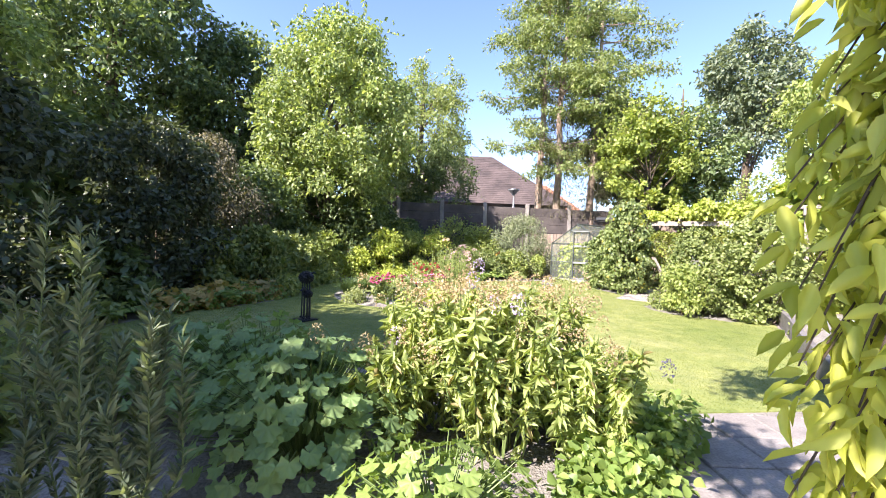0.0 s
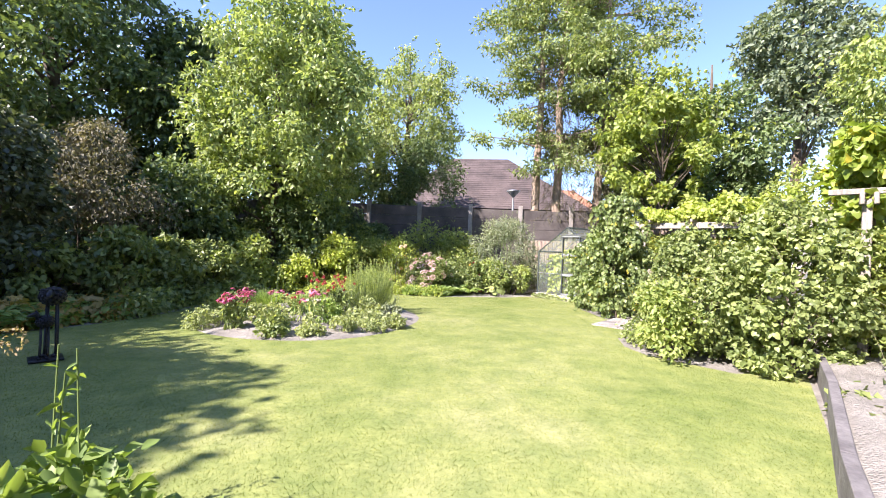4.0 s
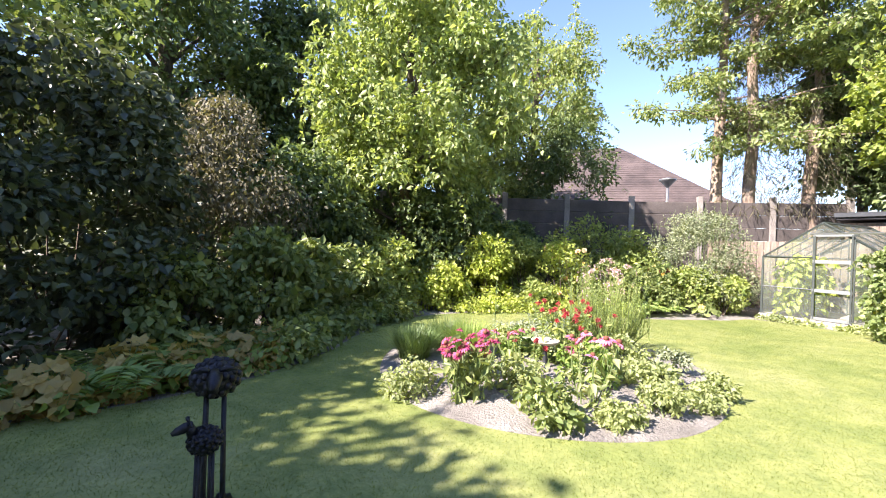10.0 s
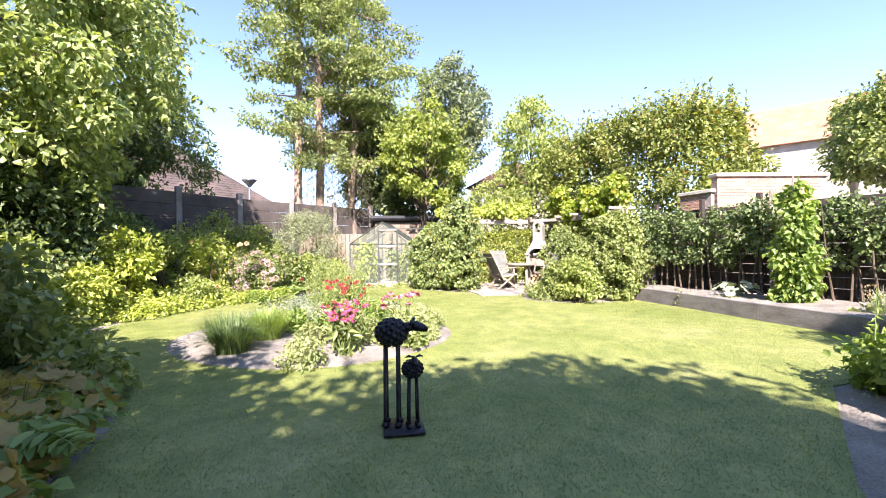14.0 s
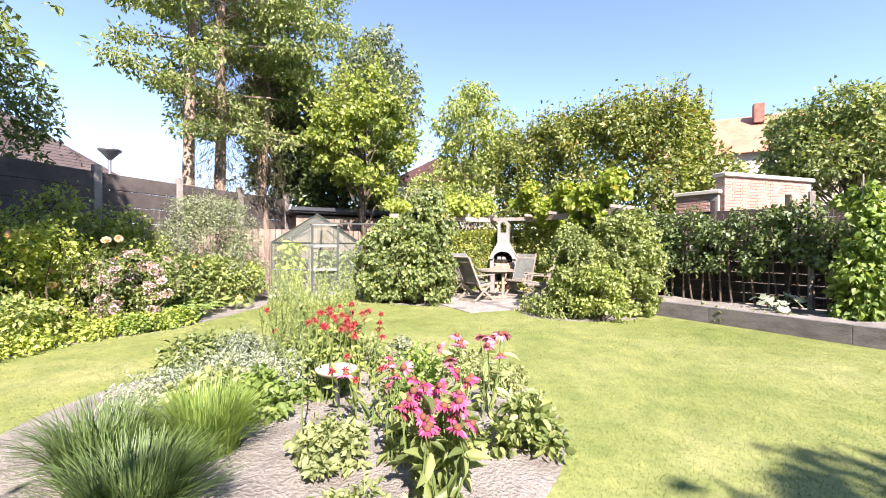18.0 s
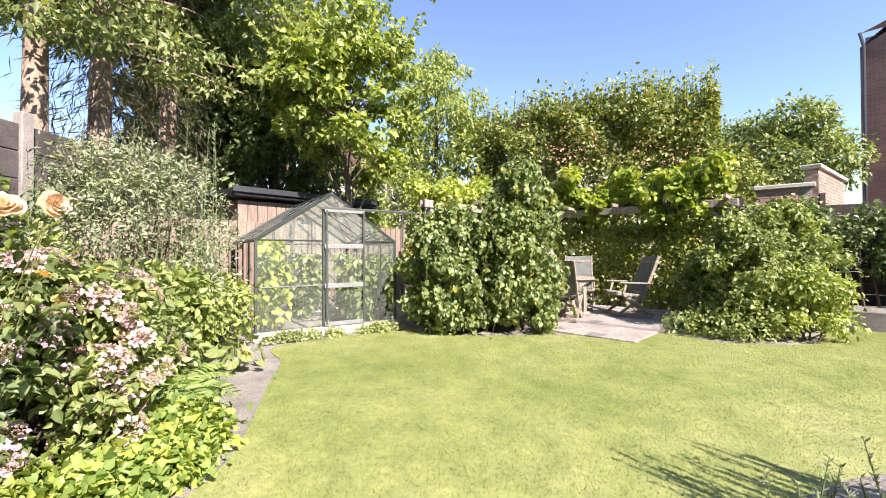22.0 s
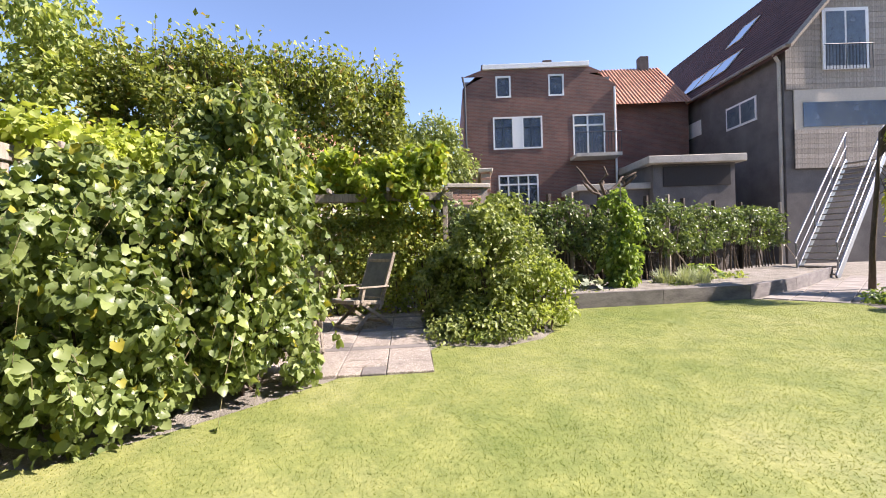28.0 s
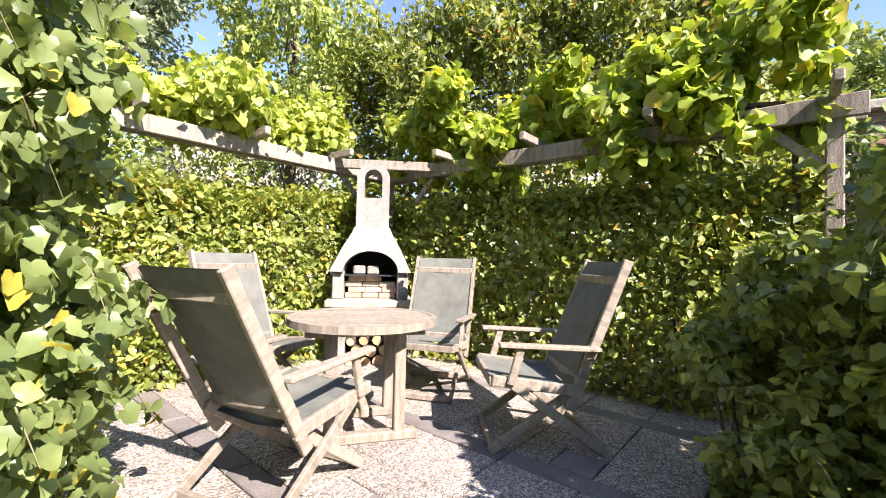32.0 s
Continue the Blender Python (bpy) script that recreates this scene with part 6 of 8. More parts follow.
for s in (-0.45, 0.45):
    beam("stringer", SA + sx * s, SB + sx * s, 0.05, 0.22, stair, STEEL)
    beam("handrail", SA + sx * s + Vector((0, 0, 0.95)), SB + sx * s + Vector((0, 0, 0.95)), 0.045, 0.05, stair, STEEL)
    beam("midrail", SA + sx * s + Vector((0, 0, 0.5)), SB + sx * s + Vector((0, 0, 0.5)), 0.03, 0.03, stair, STEEL)
    for f in (0.02, 0.35, 0.68, 0.98):
        q = SA.lerp(SB, f) + sx * s
        part("baluster", Shape().tube([q, q + Vector((0, 0, 0.95))], 0.022, 6), STEEL, stair)
tread = Shape().box((0.86, 0.26, 0.04), bevel=0.006).mesh("tread")
for k in range(19):
    q = SA.lerp(SB, (k + 0.5) / 19)
    part("tread", tread, OLD_WOOD, stair, m=Matrix.Translation(q) @ Matrix.Rotation(math.atan2(sx.y, sx.x), 4, "Z"))

# brick garden wall and dark fence behind the espalier
MORTAR = grainy("wall_mortar", (0.26, 0.22, 0.19), (0.38, 0.33, 0.29), 4.0, 0.95, 50.0, 0.4, local=False)
BRICK_PINK = grainy("pink_brick", (0.34, 0.185, 0.135), (0.5, 0.31, 0.235), 6.0, 0.9, 60.0, 0.4, vary=0.22)
brick_me = Shape().box((0.212, 0.216, 0.056), bevel=0.004).mesh("brick")
gw = thing("garden_wall", (8.4, 5.8, 0), "pale red brick garden wall with a stone coping", "wall")
for a, b, h in (((7.65, 6.1), (9.5, 4.2), 2.84), ((8.1, 6.85), (7.65, 6.1), 2.48)):
    a, b = Vector(a), Vector(b)
    m = pose(*a.lerp(b, 0.5), 0, 0, 0, math.degrees(math.atan2((b - a).y, (b - a).x)))
    part("wall", Shape().box(((b - a).length, 0.2, h), m @ pose(0, 0, h / 2 - 0.02)), MORTAR, gw)
    for z in np.arange(h - 0.92, h - 0.03, 0.066):
        for j in range(int((b - a).length / 0.225)):
            part("brick", brick_me, BRICK_PINK, gw, m=m @ pose(-(b - a).length / 2 + 0.1 + 0.225 * j + 0.06 * (int(z / 0.066) % 2), 0, z + 0.03))
    part("coping", Shape().box(((b - a).length + 0.1, 0.32, 0.09), m @ pose(0, 0, h + 0.025), bevel=0.015), CONCRETE_PALE, gw)
DARK_WOOD = grainy("dark_fence_wood", (0.03, 0.024, 0.02), (0.075, 0.06, 0.05), 4.0, 0.9, 50.0, 0.5, (6, 6, 0.7), local=False, vary=0.2)
ef = thing("dark_fence", (6.9, 5.2, 0), "dark stained board fence behind the espaliered bushes", "fence")
back_line = [(x + 0.42, y - 0.16) for x, y in HEDGE_LINE]
for (ax, ay), (bx, by) in zip(back_line, back_line[1:]):
    a, b = Vector((ax, ay)), Vector((bx, by))
    ang = math.degrees(math.atan2((b - a).y, (b - a).x))
    L = (b - a).length
    bd = Shape().box((L, 0.025, 0.2), bevel=0.004).mesh("board")
    for k in range(9):
        part("board", bd, DARK_WOOD, ef, m=pose(*a.lerp(b, 0.5), 0.32 + 0.205 * k, 0, 0, ang))
    for f in np.linspace(0, 1, int(L / 1.9) + 2)[:-1]:
        q = a.lerp(b, f)
        part("post", Shape().box((0.09, 0.09, 2.3), pose(0, 0, 1.13), bevel=0.008), DARK_WOOD, ef, m=pose(q.x - 0.07, q.y + 0.03, 0, 0, 0, ang))
wires = thing("wire_trellis", (6.3, 5.3, 0.2), "grey timber posts with wires carrying the espaliered bushes", "trellis")
for (ax, ay), (bx, by) in zip(HEDGE_LINE, HEDGE_LINE[1:]):
    a, b = Vector((ax, ay)), Vector((bx, by))
    for f in (0.97,):
        q = a.lerp(b, f)
        part("post", Shape().box((0.08, 0.08, 2.3), pose(0, 0, 1.13), bevel=0.008), OLD_WOOD, wires, m=pose(q.x - 0.1, q.y - 0.42, 0))
        part("brace", Shape().tube([(q.x - 0.12, q.y - 0.42, 1.1), (q.x - 0.5, q.y - 1.1, 0.2)], 0.018, 6), OLD_WOOD, wires)
    for z in (0.9, 1.4, 1.9):
        part("wire", Shape().tube([(a.x - 0.2, a.y + 0.1, z), (b.x - 0.2, b.y + 0.1, z)], 0.0018, 4), DARK_STEEL, wires)


# ---- plants of the beds ----
LEAF_FERN = leaf_mat("leaf_fern", (0.15, 0.235, 0.07), (0.33, 0.43, 0.155), 0.55, 0.4)
LEAF_BLADE = leaf_mat("leaf_blade", (0.07, 0.125, 0.04), (0.17, 0.25, 0.09), 0.5, 0.3)
LEAF_RUST = leaf_mat("leaf_rust", (0.3, 0.2, 0.07), (0.56, 0.44, 0.17), 0.5, 0.4, (0.26, 0.36, 0.1), 0.5)
LEAF_GOLD = leaf_mat("leaf_gold", (0.38, 0.43, 0.07), (0.72, 0.74, 0.2), 0.5, 0.4)
LEAF_SILVER = leaf_mat("leaf_silver", (0.24, 0.29, 0.22), (0.4, 0.45, 0.36), 0.75, 0.25)
LEAF_FRESH = leaf_mat("leaf_fresh", (0.127, 0.211, 0.052), (0.293, 0.392, 0.117), 0.5, 0.4)
LEAF_SOFT = leaf_mat("leaf_soft", (0.215, 0.265, 0.117), (0.411, 0.461, 0.234), 0.6, 0.4)
LEAF_PHLOX = leaf_mat("leaf_phlox", (0.25, 0.32, 0.1), (0.46, 0.53, 0.22), 0.5, 0.4, (0.36, 0.3, 0.14), 0.03)
LEAF_MALLOW = leaf_mat("leaf_mallow", (0.13, 0.22, 0.085), (0.25, 0.36, 0.15), 0.5, 0.35)
STEM = plain("green_stem", (0.14, 0.2, 0.06), 0.6)
DRY = leaf_mat("dry_heads", (0.32, 0.245, 0.15), (0.52, 0.41, 0.27), 0.8, 0.3)
PINK = leaf_mat("petal_pink", (0.55, 0.13, 0.28), (0.75, 0.3, 0.45), 0.55, 0.3, through_tint=(1.1, 1.0, 0.9))
MAGENTA = leaf_mat("petal_magenta", (0.5, 0.05, 0.18), (0.7, 0.14, 0.3), 0.55, 0.3, through_tint=(1.1, 1.0, 0.9))
RED = leaf_mat("petal_red", (0.36, 0.03, 0.05), (0.55, 0.09, 0.11), 0.55, 0.3, through_tint=(1.1, 1.0, 0.9))
BLUSH = leaf_mat("petal_blush", (0.45, 0.3, 0.28), (0.66, 0.48, 0.44), 0.6, 0.3, (0.4, 0.33, 0.2), 0.25, through_tint=(1.1, 1.0, 0.9))
PALE_PINK = leaf_mat("petal_pale_pink", (0.56, 0.36, 0.44), (0.76, 0.6, 0.66), 0.6, 0.3, through_tint=(1.1, 1.0, 0.9))
LILAC = leaf_mat("petal_lilac", (0.45, 0.36, 0.62), (0.68, 0.58, 0.8), 0.6, 0.3, through_tint=(1.1, 1.0, 0.9))
PEACH = leaf_mat("petal_peach", (0.82, 0.58, 0.38), (0.88, 0.72, 0.56), 0.55, 0.4, through_tint=(1.1, 1.0, 0.9))
YELLOW = leaf_mat("petal_yellow", (0.82, 0.56, 0.14), (0.88, 0.7, 0.28), 0.55, 0.35, through_tint=(1.1, 1.0, 0.9))
CREAM = leaf_mat("petal_cream", (0.66, 0.66, 0.55), (0.82, 0.8, 0.72), 0.6, 0.3, through_tint=(1.1, 1.0, 0.9))
CONE = plain("seed_cone", (0.16, 0.06, 0.03), 0.8)

def flower_mesh(name, count, length, wide, drop, layers=1, rise=0.0, inner=0.006):
    """A ring (or rings) of petals round the origin."""
    pts, out = [], []
    for k in range(layers):
        a = np.linspace(0, 2 * math.pi, count, endpoint=False) + k * 0.4
        d = np.column_stack([np.cos(a), np.sin(a), np.full(count, drop + k * rise)])
        out.append(unit(d))
        pts.append(np.column_stack([np.cos(a) * inner, np.sin(a) * inner, np.full(count, 0.002 * k)]))
    p, d = np.vstack(pts), np.vstack(out)
    return leaf_mesh(name, p, d, length, wide=wide, up=2.0, droop=0, rough=0.03, fold=0.12, fine=True, vary=0.12)


CONE_FLOWER = flower_mesh("petals", 14, 0.05, 0.34, -0.35)
CONE_ME = Shape().lathe([(0.017, -0.004), (0.02, 0.004), (0.014, 0.016), (0.004, 0.021)], sides=10).mesh("cone", True)
spike = unit(np.random.default_rng(3).normal(size=(70, 3)) + np.array([0, 0, 0.5]))
BALM = leaf_mesh("bee_balm", spike * 0.008, spike, 0.042, wide=0.22, rough=0.1, droop=0.1)
fl = unit(np.random.default_rng(4).normal(size=(130, 3)) * np.array([1, 1, 0.7]) + np.array([0, 0, 0.35]))
MOP = leaf_mesh("hydrangea_head", fl * np.array([0.075, 0.075, 0.05]), unit(np.cross(fl, np.random.default_rng(5).normal(size=fl.shape))), 0.032, wide=0.95, up=0.6, droop=0, rough=0.1, fine=True)

gl = np.random.default_rng(6)
ang, far_out = gl.uniform(0, 6.28, 90), 0.052 * np.sqrt(gl.uniform(0, 1, 90))
LACE = leaf_mesh("lacecap_middle", np.column_stack([far_out * np.cos(ang), far_out * np.sin(ang), 0.012 - 3.0 * far_out ** 2]), unit(np.column_stack([np.cos(ang) * 0.3, np.sin(ang) * 0.3, np.ones(90)])), 0.013, wide=0.8, rough=0.2)
ang = np.repeat(np.linspace(0, 6.28, 10)[:-1] + gl.normal(size=9) * 0.12, 4)
arm = np.tile(np.arange(4) * math.pi / 2, 9) + ang
mid = np.column_stack([0.066 * np.cos(ang), 0.066 * np.sin(ang), np.full(36, 0.004)])
LACE_EDGE = leaf_mesh("lacecap_ring", mid, unit(np.column_stack([np.cos(arm), np.sin(arm), np.full(36, 0.1)])), 0.021, wide=1.0, up=3.0, droop=0, rough=0.03, fine=True, vary=0.1)


def rose_mesh(seed):
    """A full rose: rings of cupped petals."""
    s, g = Shape(), np.random.default_rng(seed)
    for ring, (n, r, tall, lean) in enumerate(((3, 0.004, 0.04, 0.05), (4, 0.009, 0.046, 0.18), (5, 0.013, 0.052, 0.36), (5, 0.015, 0.058, 0.6), (5, 0.014, 0.062, 0.95))):
        for k in range(n):
            a0 = 2 * math.pi * (k + 0.5 * ring) / n + g.normal() * 0.1
            k0, w, wave = len(s.v), 2 * math.pi / n * 1.35, g.uniform(0, 6)
            tilt = lean * g.uniform(0.85, 1.15)
            for i in range(6):
                f = i / 5
                turn = tilt * (0.55 + 0.75 * f)
                rr = r + tall * math.sin(turn) * f
                z = tall * math.cos(turn) * f + 0.01 * math.sin(math.pi * f) * -(ring > 2) - 0.003 * ring
                for j in range(7):
                    e = abs(j / 3 - 1)
                    a = a0 + w * (j / 6 - 0.5) * (0.45 + 0.62 * math.sin(1.9 * f + 0.25))
                    lip = (0.005 * math.sin(j * 1.7 + wave) + 0.003 * math.sin(j * 3.3 + wave * 2)) * f * f - 0.011 * e * e * e * f
                    cup = 0.005 * e * e * (1 - f)
                    s.v.append(((rr - cup) * math.cos(a), (rr - cup) * math.sin(a), z + lip))
            for i in range(5):
                for j in range(6):
                    q = k0 + i * 7 + j
                    s.f.append((q, q + 1, q + 8, q + 7))
    return s.mesh("rose", True)


def stalk_plant(name, at, r, h, count, label, head, head_mat, leaf, leaf_mat_, category="flowering plant", seed=0, scale=1.0, leaves=7, cone=None, group="", tilt=25, wide=0.4):
    """Upright stalks from one root, each with leaves along it and a flower on top."""
    g = np.random.default_rng(seed)
    base = Vector((at[0], at[1], at[2] if len(at) > 2 else 0.05))
    ob = thing(name, base, label, category, group)
    st, pts, ways = Shape(), [], []
    for k in range(count):
        a, q = g.uniform(0, 2 * math.pi), r * math.sqrt(g.uniform(0, 1))
        top = base + Vector((math.cos(a) * q, math.sin(a) * q, h * g.uniform(0.72, 1.05)))
        root = base + Vector((math.cos(a) * q * 0.45, math.sin(a) * q * 0.45, -0.04))
        bend = root.lerp(top, 0.55) + Vector((g.normal(), g.normal(), 0)) * 0.03
        st.tube([root, bend, top], [0.006, 0.0045, 0.003], 5)
        for i in range(leaves):
            f = 0.08 + 0.86 * g.uniform(0, 1) ** (0.55 if leaves > 50 else 1)
            p = root.lerp(bend, f / 0.55) if f < 0.55 else bend.lerp(top, (f - 0.55) / 0.45)
            b = g.uniform(0, 2 * math.pi)
            pts.append(tuple(p)), ways.append((math.cos(b), math.sin(b), 0.35))
        if head is not None:
            m = Matrix.Translation(top) @ Euler((radians(g.normal() * tilt), radians(g.normal() * tilt), g.uniform(0, 6))).to_matrix().to_4x4() @ Matrix.Diagonal((scale, scale, scale, 1))
            m = m @ Matrix.Scale(g.uniform(0.8, 1.15), 4)
            fob = part("flower", head, head_mat, ob, m=m)
            if cone is not None:
                part("cone", cone, CONE, fob, m=m)
    part("stalk_mass", st, STEM, ob)["kind"] = "stuff"
    part("foliage", leaf_mesh("foliage", np.array(pts), unit(np.array(ways)), leaf, wide=wide, droop=0.35, fine=2), leaf_mat_, ob)
    return ob


def grass_clump(at, r, h, count, label, mat, seed=0, name="ornamental_grass", width=0.006):
    g = np.random.default_rng(seed)
    ob = thing(name, (at[0], at[1], 0.04), label, "grass")
    n = count
    a, q = g.uniform(0, 2 * math.pi, n), r * 0.35 * np.sqrt(g.uniform(0, 1, n))
    b = a + g.normal(size=n) * 0.5
    L, lean = h * g.uniform(0.6, 1.1, n), g.uniform(0.1, 0.8, n)
    base = np.column_stack([at[0] + np.cos(a) * q, at[1] + np.sin(a) * q, np.full(n, 0.03)])
    way = np.column_stack([np.cos(b), np.sin(b), 0 * b])
    side = np.column_stack([-np.sin(b), np.cos(b), 0 * b]) * width
    rows = []
    for f in (0, 0.35, 0.7, 1.0):
        p = base + way * (r * 0.9 * lean * f ** 1.8)[:, None] + np.array([0, 0, 1]) * (L * (f - 0.42 * lean * f ** 2.6))[:, None]
        w = 1 - f * 0.85
        rows += [p - side * w, p + side * w]
    v = np.stack(rows, 1).reshape(-1, 3)
    idx = np.array([0, 1, 3, 2, 2, 3, 5, 4, 4, 5, 7, 6])
    part("blade_mass", quick_mesh("blades", v, (np.arange(n)[:, None] * 8 + idx).ravel(), 4), mat, ob)["kind"] = "stuff"
    return ob


def plume(name, at, r, h, count, label, mat, seed=0, category="shrub", needle=0.028, per=90, flare=0.8):
    """Upright feathery shoots set with fine needles."""
    g = np.random.default_rng(seed)
    ob = thing(name, (at[0], at[1], 0.04), label, category)
    st, pts, ways = Shape(), [], []
    for k in range(count):
        a, q = g.uniform(0, 2 * math.pi), r * math.sqrt(g.uniform(0.02, 1))
        root = Vector((at[0] + math.cos(a) * q * 0.35, at[1] + math.sin(a) * q * 0.35, 0.0))
        top = Vector((at[0] + math.cos(a) * q * flare * 1.2, at[1] + math.sin(a) * q * flare * 1.2, h * g.uniform(0.5, 1.1)))
        bend = root.lerp(top, 0.5) + Vector((math.cos(a), math.sin(a), 0)) * q * 0.35 + Vector((g.normal(), g.normal(), 0)) * 0.05
        st.tube([root, bend, top], [0.005, 0.004, 0.0015], 4)
        for i in range(per):
            f = g.uniform(0.08, 1)
            p = root.lerp(bend, f * 2) if f < 0.5 else bend.lerp(top, f * 2 - 1)
            b = g.uniform(0, 2 * math.pi)
            pts.append(tuple(p)), ways.append((math.cos(b), math.sin(b), 1.1))
    part("shoot_mass", st, STEM, ob)["kind"] = "stuff"
    part("foliage", leaf_mesh("foliage", np.array(pts), unit(np.array(ways)), needle, wide=0.22, droop=0.0, rough=0.2), mat, ob)
    return ob


def fern(at, r, count, label, seed=0, mat=None):
    """A rosette of arching fronds, each a part with its leaflets."""
    g = np.random.default_rng(seed)
    ob = thing("fern", (at[0], at[1], 0.03), label, "fern")
    for k in range(count):
        a = 2 * math.pi * k / count + g.normal() * 0.2
        L, up = r * g.uniform(0.8, 1.15), g.uniform(0.5, 0.95)
        line = [Vector((at[0] + math.cos(a) * L * f, at[1] + math.sin(a) * L * f, 0.03 + L * up * (1.5 * f - 1.25 * f * f))) for f in np.linspace(0, 1, 17)]
        pts, ways = [], []
        for i, p in enumerate(line[2:]):
            for s in (-1, 1):
                pts.append(tuple(p)), ways.append((-math.sin(a) * s + math.cos(a) * 0.35, math.cos(a) * s + math.sin(a) * 0.35, -0.05))
        f = np.linspace(0, 1, 15)
        size = np.repeat(0.3 * r * np.sin(np.pi * (0.12 + 0.86 * f)) ** 0.8, 2)
        rib = Shape().tube(line, [0.004] * 12 + [0.003] * 5, 4, False)
        lf = leaf_mesh("leaflets", np.array(pts), unit(np.array(ways)), size, wide=0.3, up=2.0, droop=0.05, rough=0.05, vary=0.1, fine=True)
        co, vi = np.empty(len(lf.vertices) * 3, np.float32), np.empty(len(lf.loops), np.int32)
        lf.vertices.foreach_get("co", co), lf.loops.foreach_get("vertex_index", vi)
        bpy.data.meshes.remove(lf)
        me = quick_mesh("frond", np.vstack([np.array(rib.v), co.reshape(-1, 3)]), np.concatenate([np.array(rib.f).ravel(), vi + len(rib.v)]), 4)
        part("frond", me, mat or LEAF_FERN, ob)
    return ob


def lobed_leaf(lobes=5, deep=0.3, cup=0.25):
    """A broad lobed leaf, one unit across, stalk end at the origin, growing along +y."""
    s, n = Shape(), lobes * 4
    s.v.append((0, 0, 0))
    for ring in (0.5, 1.0):
        for i in range(n + 1):
            a = -2.45 + 4.9 * i / n
            r = 0.5 * ring * (1 - (deep * (0.5 - 0.5 * math.cos(2 * math.pi * lobes * i / n + math.pi)) * -1 + deep) * (ring > 0.7) * 0.9)
            r *= 1 + 0.04 * math.sin(13 * a)
            x, y = r * math.sin(a), r * math.cos(a) + 0.12 * ring
            s.v.append((x, y, cup * (x * x * 0.7 + y * y * 0.25) - 0.08 * ring * abs(math.sin(lobes * math.pi * i / n))))
    for i in range(n):
        s.f += [(0, 1 + i, 2 + i), (1 + i, n + 2 + i, n + 3 + i, 2 + i)]
    return s.mesh("leaf", True)


def broad_plant(name, at, r, h, count, size, label, mat, seed=0, lobes=5, deep=0.3, category="plant", dome=True, flower=None):
    """A clump of big single leaves on stalks."""
    g = np.random.default_rng(seed)
    base = Vector((at[0], at[1], at[2] if len(at) > 2 else 0.02))
    ob = thing(name, base, label, category)
    me = lobed_leaf(lobes, deep)
    st = Shape()
    for k in range(count):
        a, q = k * 2.4 + g.normal() * 0.2, r * math.sqrt((k + 0.5) / count)
        z = h * (1 - 0.6 * (q / r) ** 2) * g.uniform(0.45, 1.05) if dome else h * g.uniform(0.4, 1.0)
        p = base + Vector((math.cos(a) * q, math.sin(a) * q, z))
        st.tube([base + Vector((math.cos(a) * q * 0.2, math.sin(a) * q * 0.2, -0.02)), base.lerp(p, 0.6) + Vector((0, 0, 0.05)), p], [0.005, 0.004, 0.002], 4)
        sc = size * g.uniform(0.65, 1.15)
        m = Matrix.Translation(p) @ Matrix.Rotation(a - math.pi / 2 + g.normal() * 0.4, 4, "Z") @ Matrix.Rotation(radians(-18 - 30 * q / r + g.normal() * 14), 4, "X") @ Matrix.Rotation(radians(g.normal() * 12), 4, "Y") @ Matrix.Scale(sc, 4)
        part("leaf", me, mat, ob, m=m)
    part("stalk_mass", st, STEM, ob)["kind"] = "stuff"
    if flower:
        part("flower", flower, YELLOW, ob, m=Matrix.Translation(base + Vector((-0.12, -0.16, 0.22))) @ Matrix.Rotation(radians(50), 4, "X"), label="open yellow trumpet flower")
    return ob


def low_patch(name, line, spread, h, leaf, mat, label, n, seed, category="ground cover", **kw):
    g = np.random.default_rng(seed)
    lm = []
    for k in range(max(10, int(n / 120))):
        q = on_line(line, g.uniform(0, 1))
        rr = g.uniform(0.55, 1.0) * h
        lm.append((q.x + g.normal() * spread * 0.5, q.y + g.normal() * spread * 0.5, rr * 0.55, rr))
    lm = np.array(lm)
    ob = thing(name, (*on_line(line, 0.5), 0.02), label, category)
    p, d = cloud(lm, n, 0.025, shell=0.5, flat=0.7, seed=seed)
    part("foliage", leaf_mesh("foliage", p, d, leaf, up=0.9, **kw), mat, ob)
    part("stem_mass", stems((*on_line(line, 0.5), 0.0), lm, 0.004, 8, seed), STEM, ob)
    return ob


def heads_on(ob, lm, mesh, mat, count, seed, label="", scale=1.0, name="flower", out=1.0):
    g = np.random.default_rng(seed)
    for k in range(count):
        c = lm[g.integers(len(lm))]
        d = unit(g.normal(size=(1, 3)) + np.array([[-0.25, -0.35, 0.75]]))[0]
        p = c[:3] + d * c[3] * out * np.array([1, 1, 0.85])
        m = Matrix.Translation(p) @ Vector(d).to_track_quat("Z", "Y").to_matrix().to_4x4() @ Matrix.Scale(scale * g.uniform(0.75, 1.15), 4)
        part(name, mesh, mat, ob, m=m, label=label)


# the island bed
stalk_plant("coneflower", (-1.18, 8.25), 0.24, 0.55, 28, "pink coneflower clump in full bloom at the bed's edge", CONE_FLOWER, MAGENTA, 0.11, LEAF_MID, seed=1, cone=CONE_ME, leaves=7)
stalk_plant("coneflower", (-0.2, 8.5), 0.28, 0.58, 12, "pale pink coneflower with drooping petals in the island bed", CONE_FLOWER, PINK, 0.11, LEAF_SOFT, seed=2, cone=CONE_ME, leaves=5, scale=1.15)
stalk_plant("coneflower", (-0.95, 8.75), 0.28, 0.5, 6, "pink coneflower among the leaves of the bed", CONE_FLOWER, PINK, 0.1, LEAF_MID, seed=3, cone=CONE_ME)
stalk_plant("bee_balm", (-0.45, 9.78), 0.42, 0.7, 24, "red bee balm with shaggy flower heads", BALM, RED, 0.075, LEAF_BRIGHT, seed=4, leaves=9, scale=0.66)
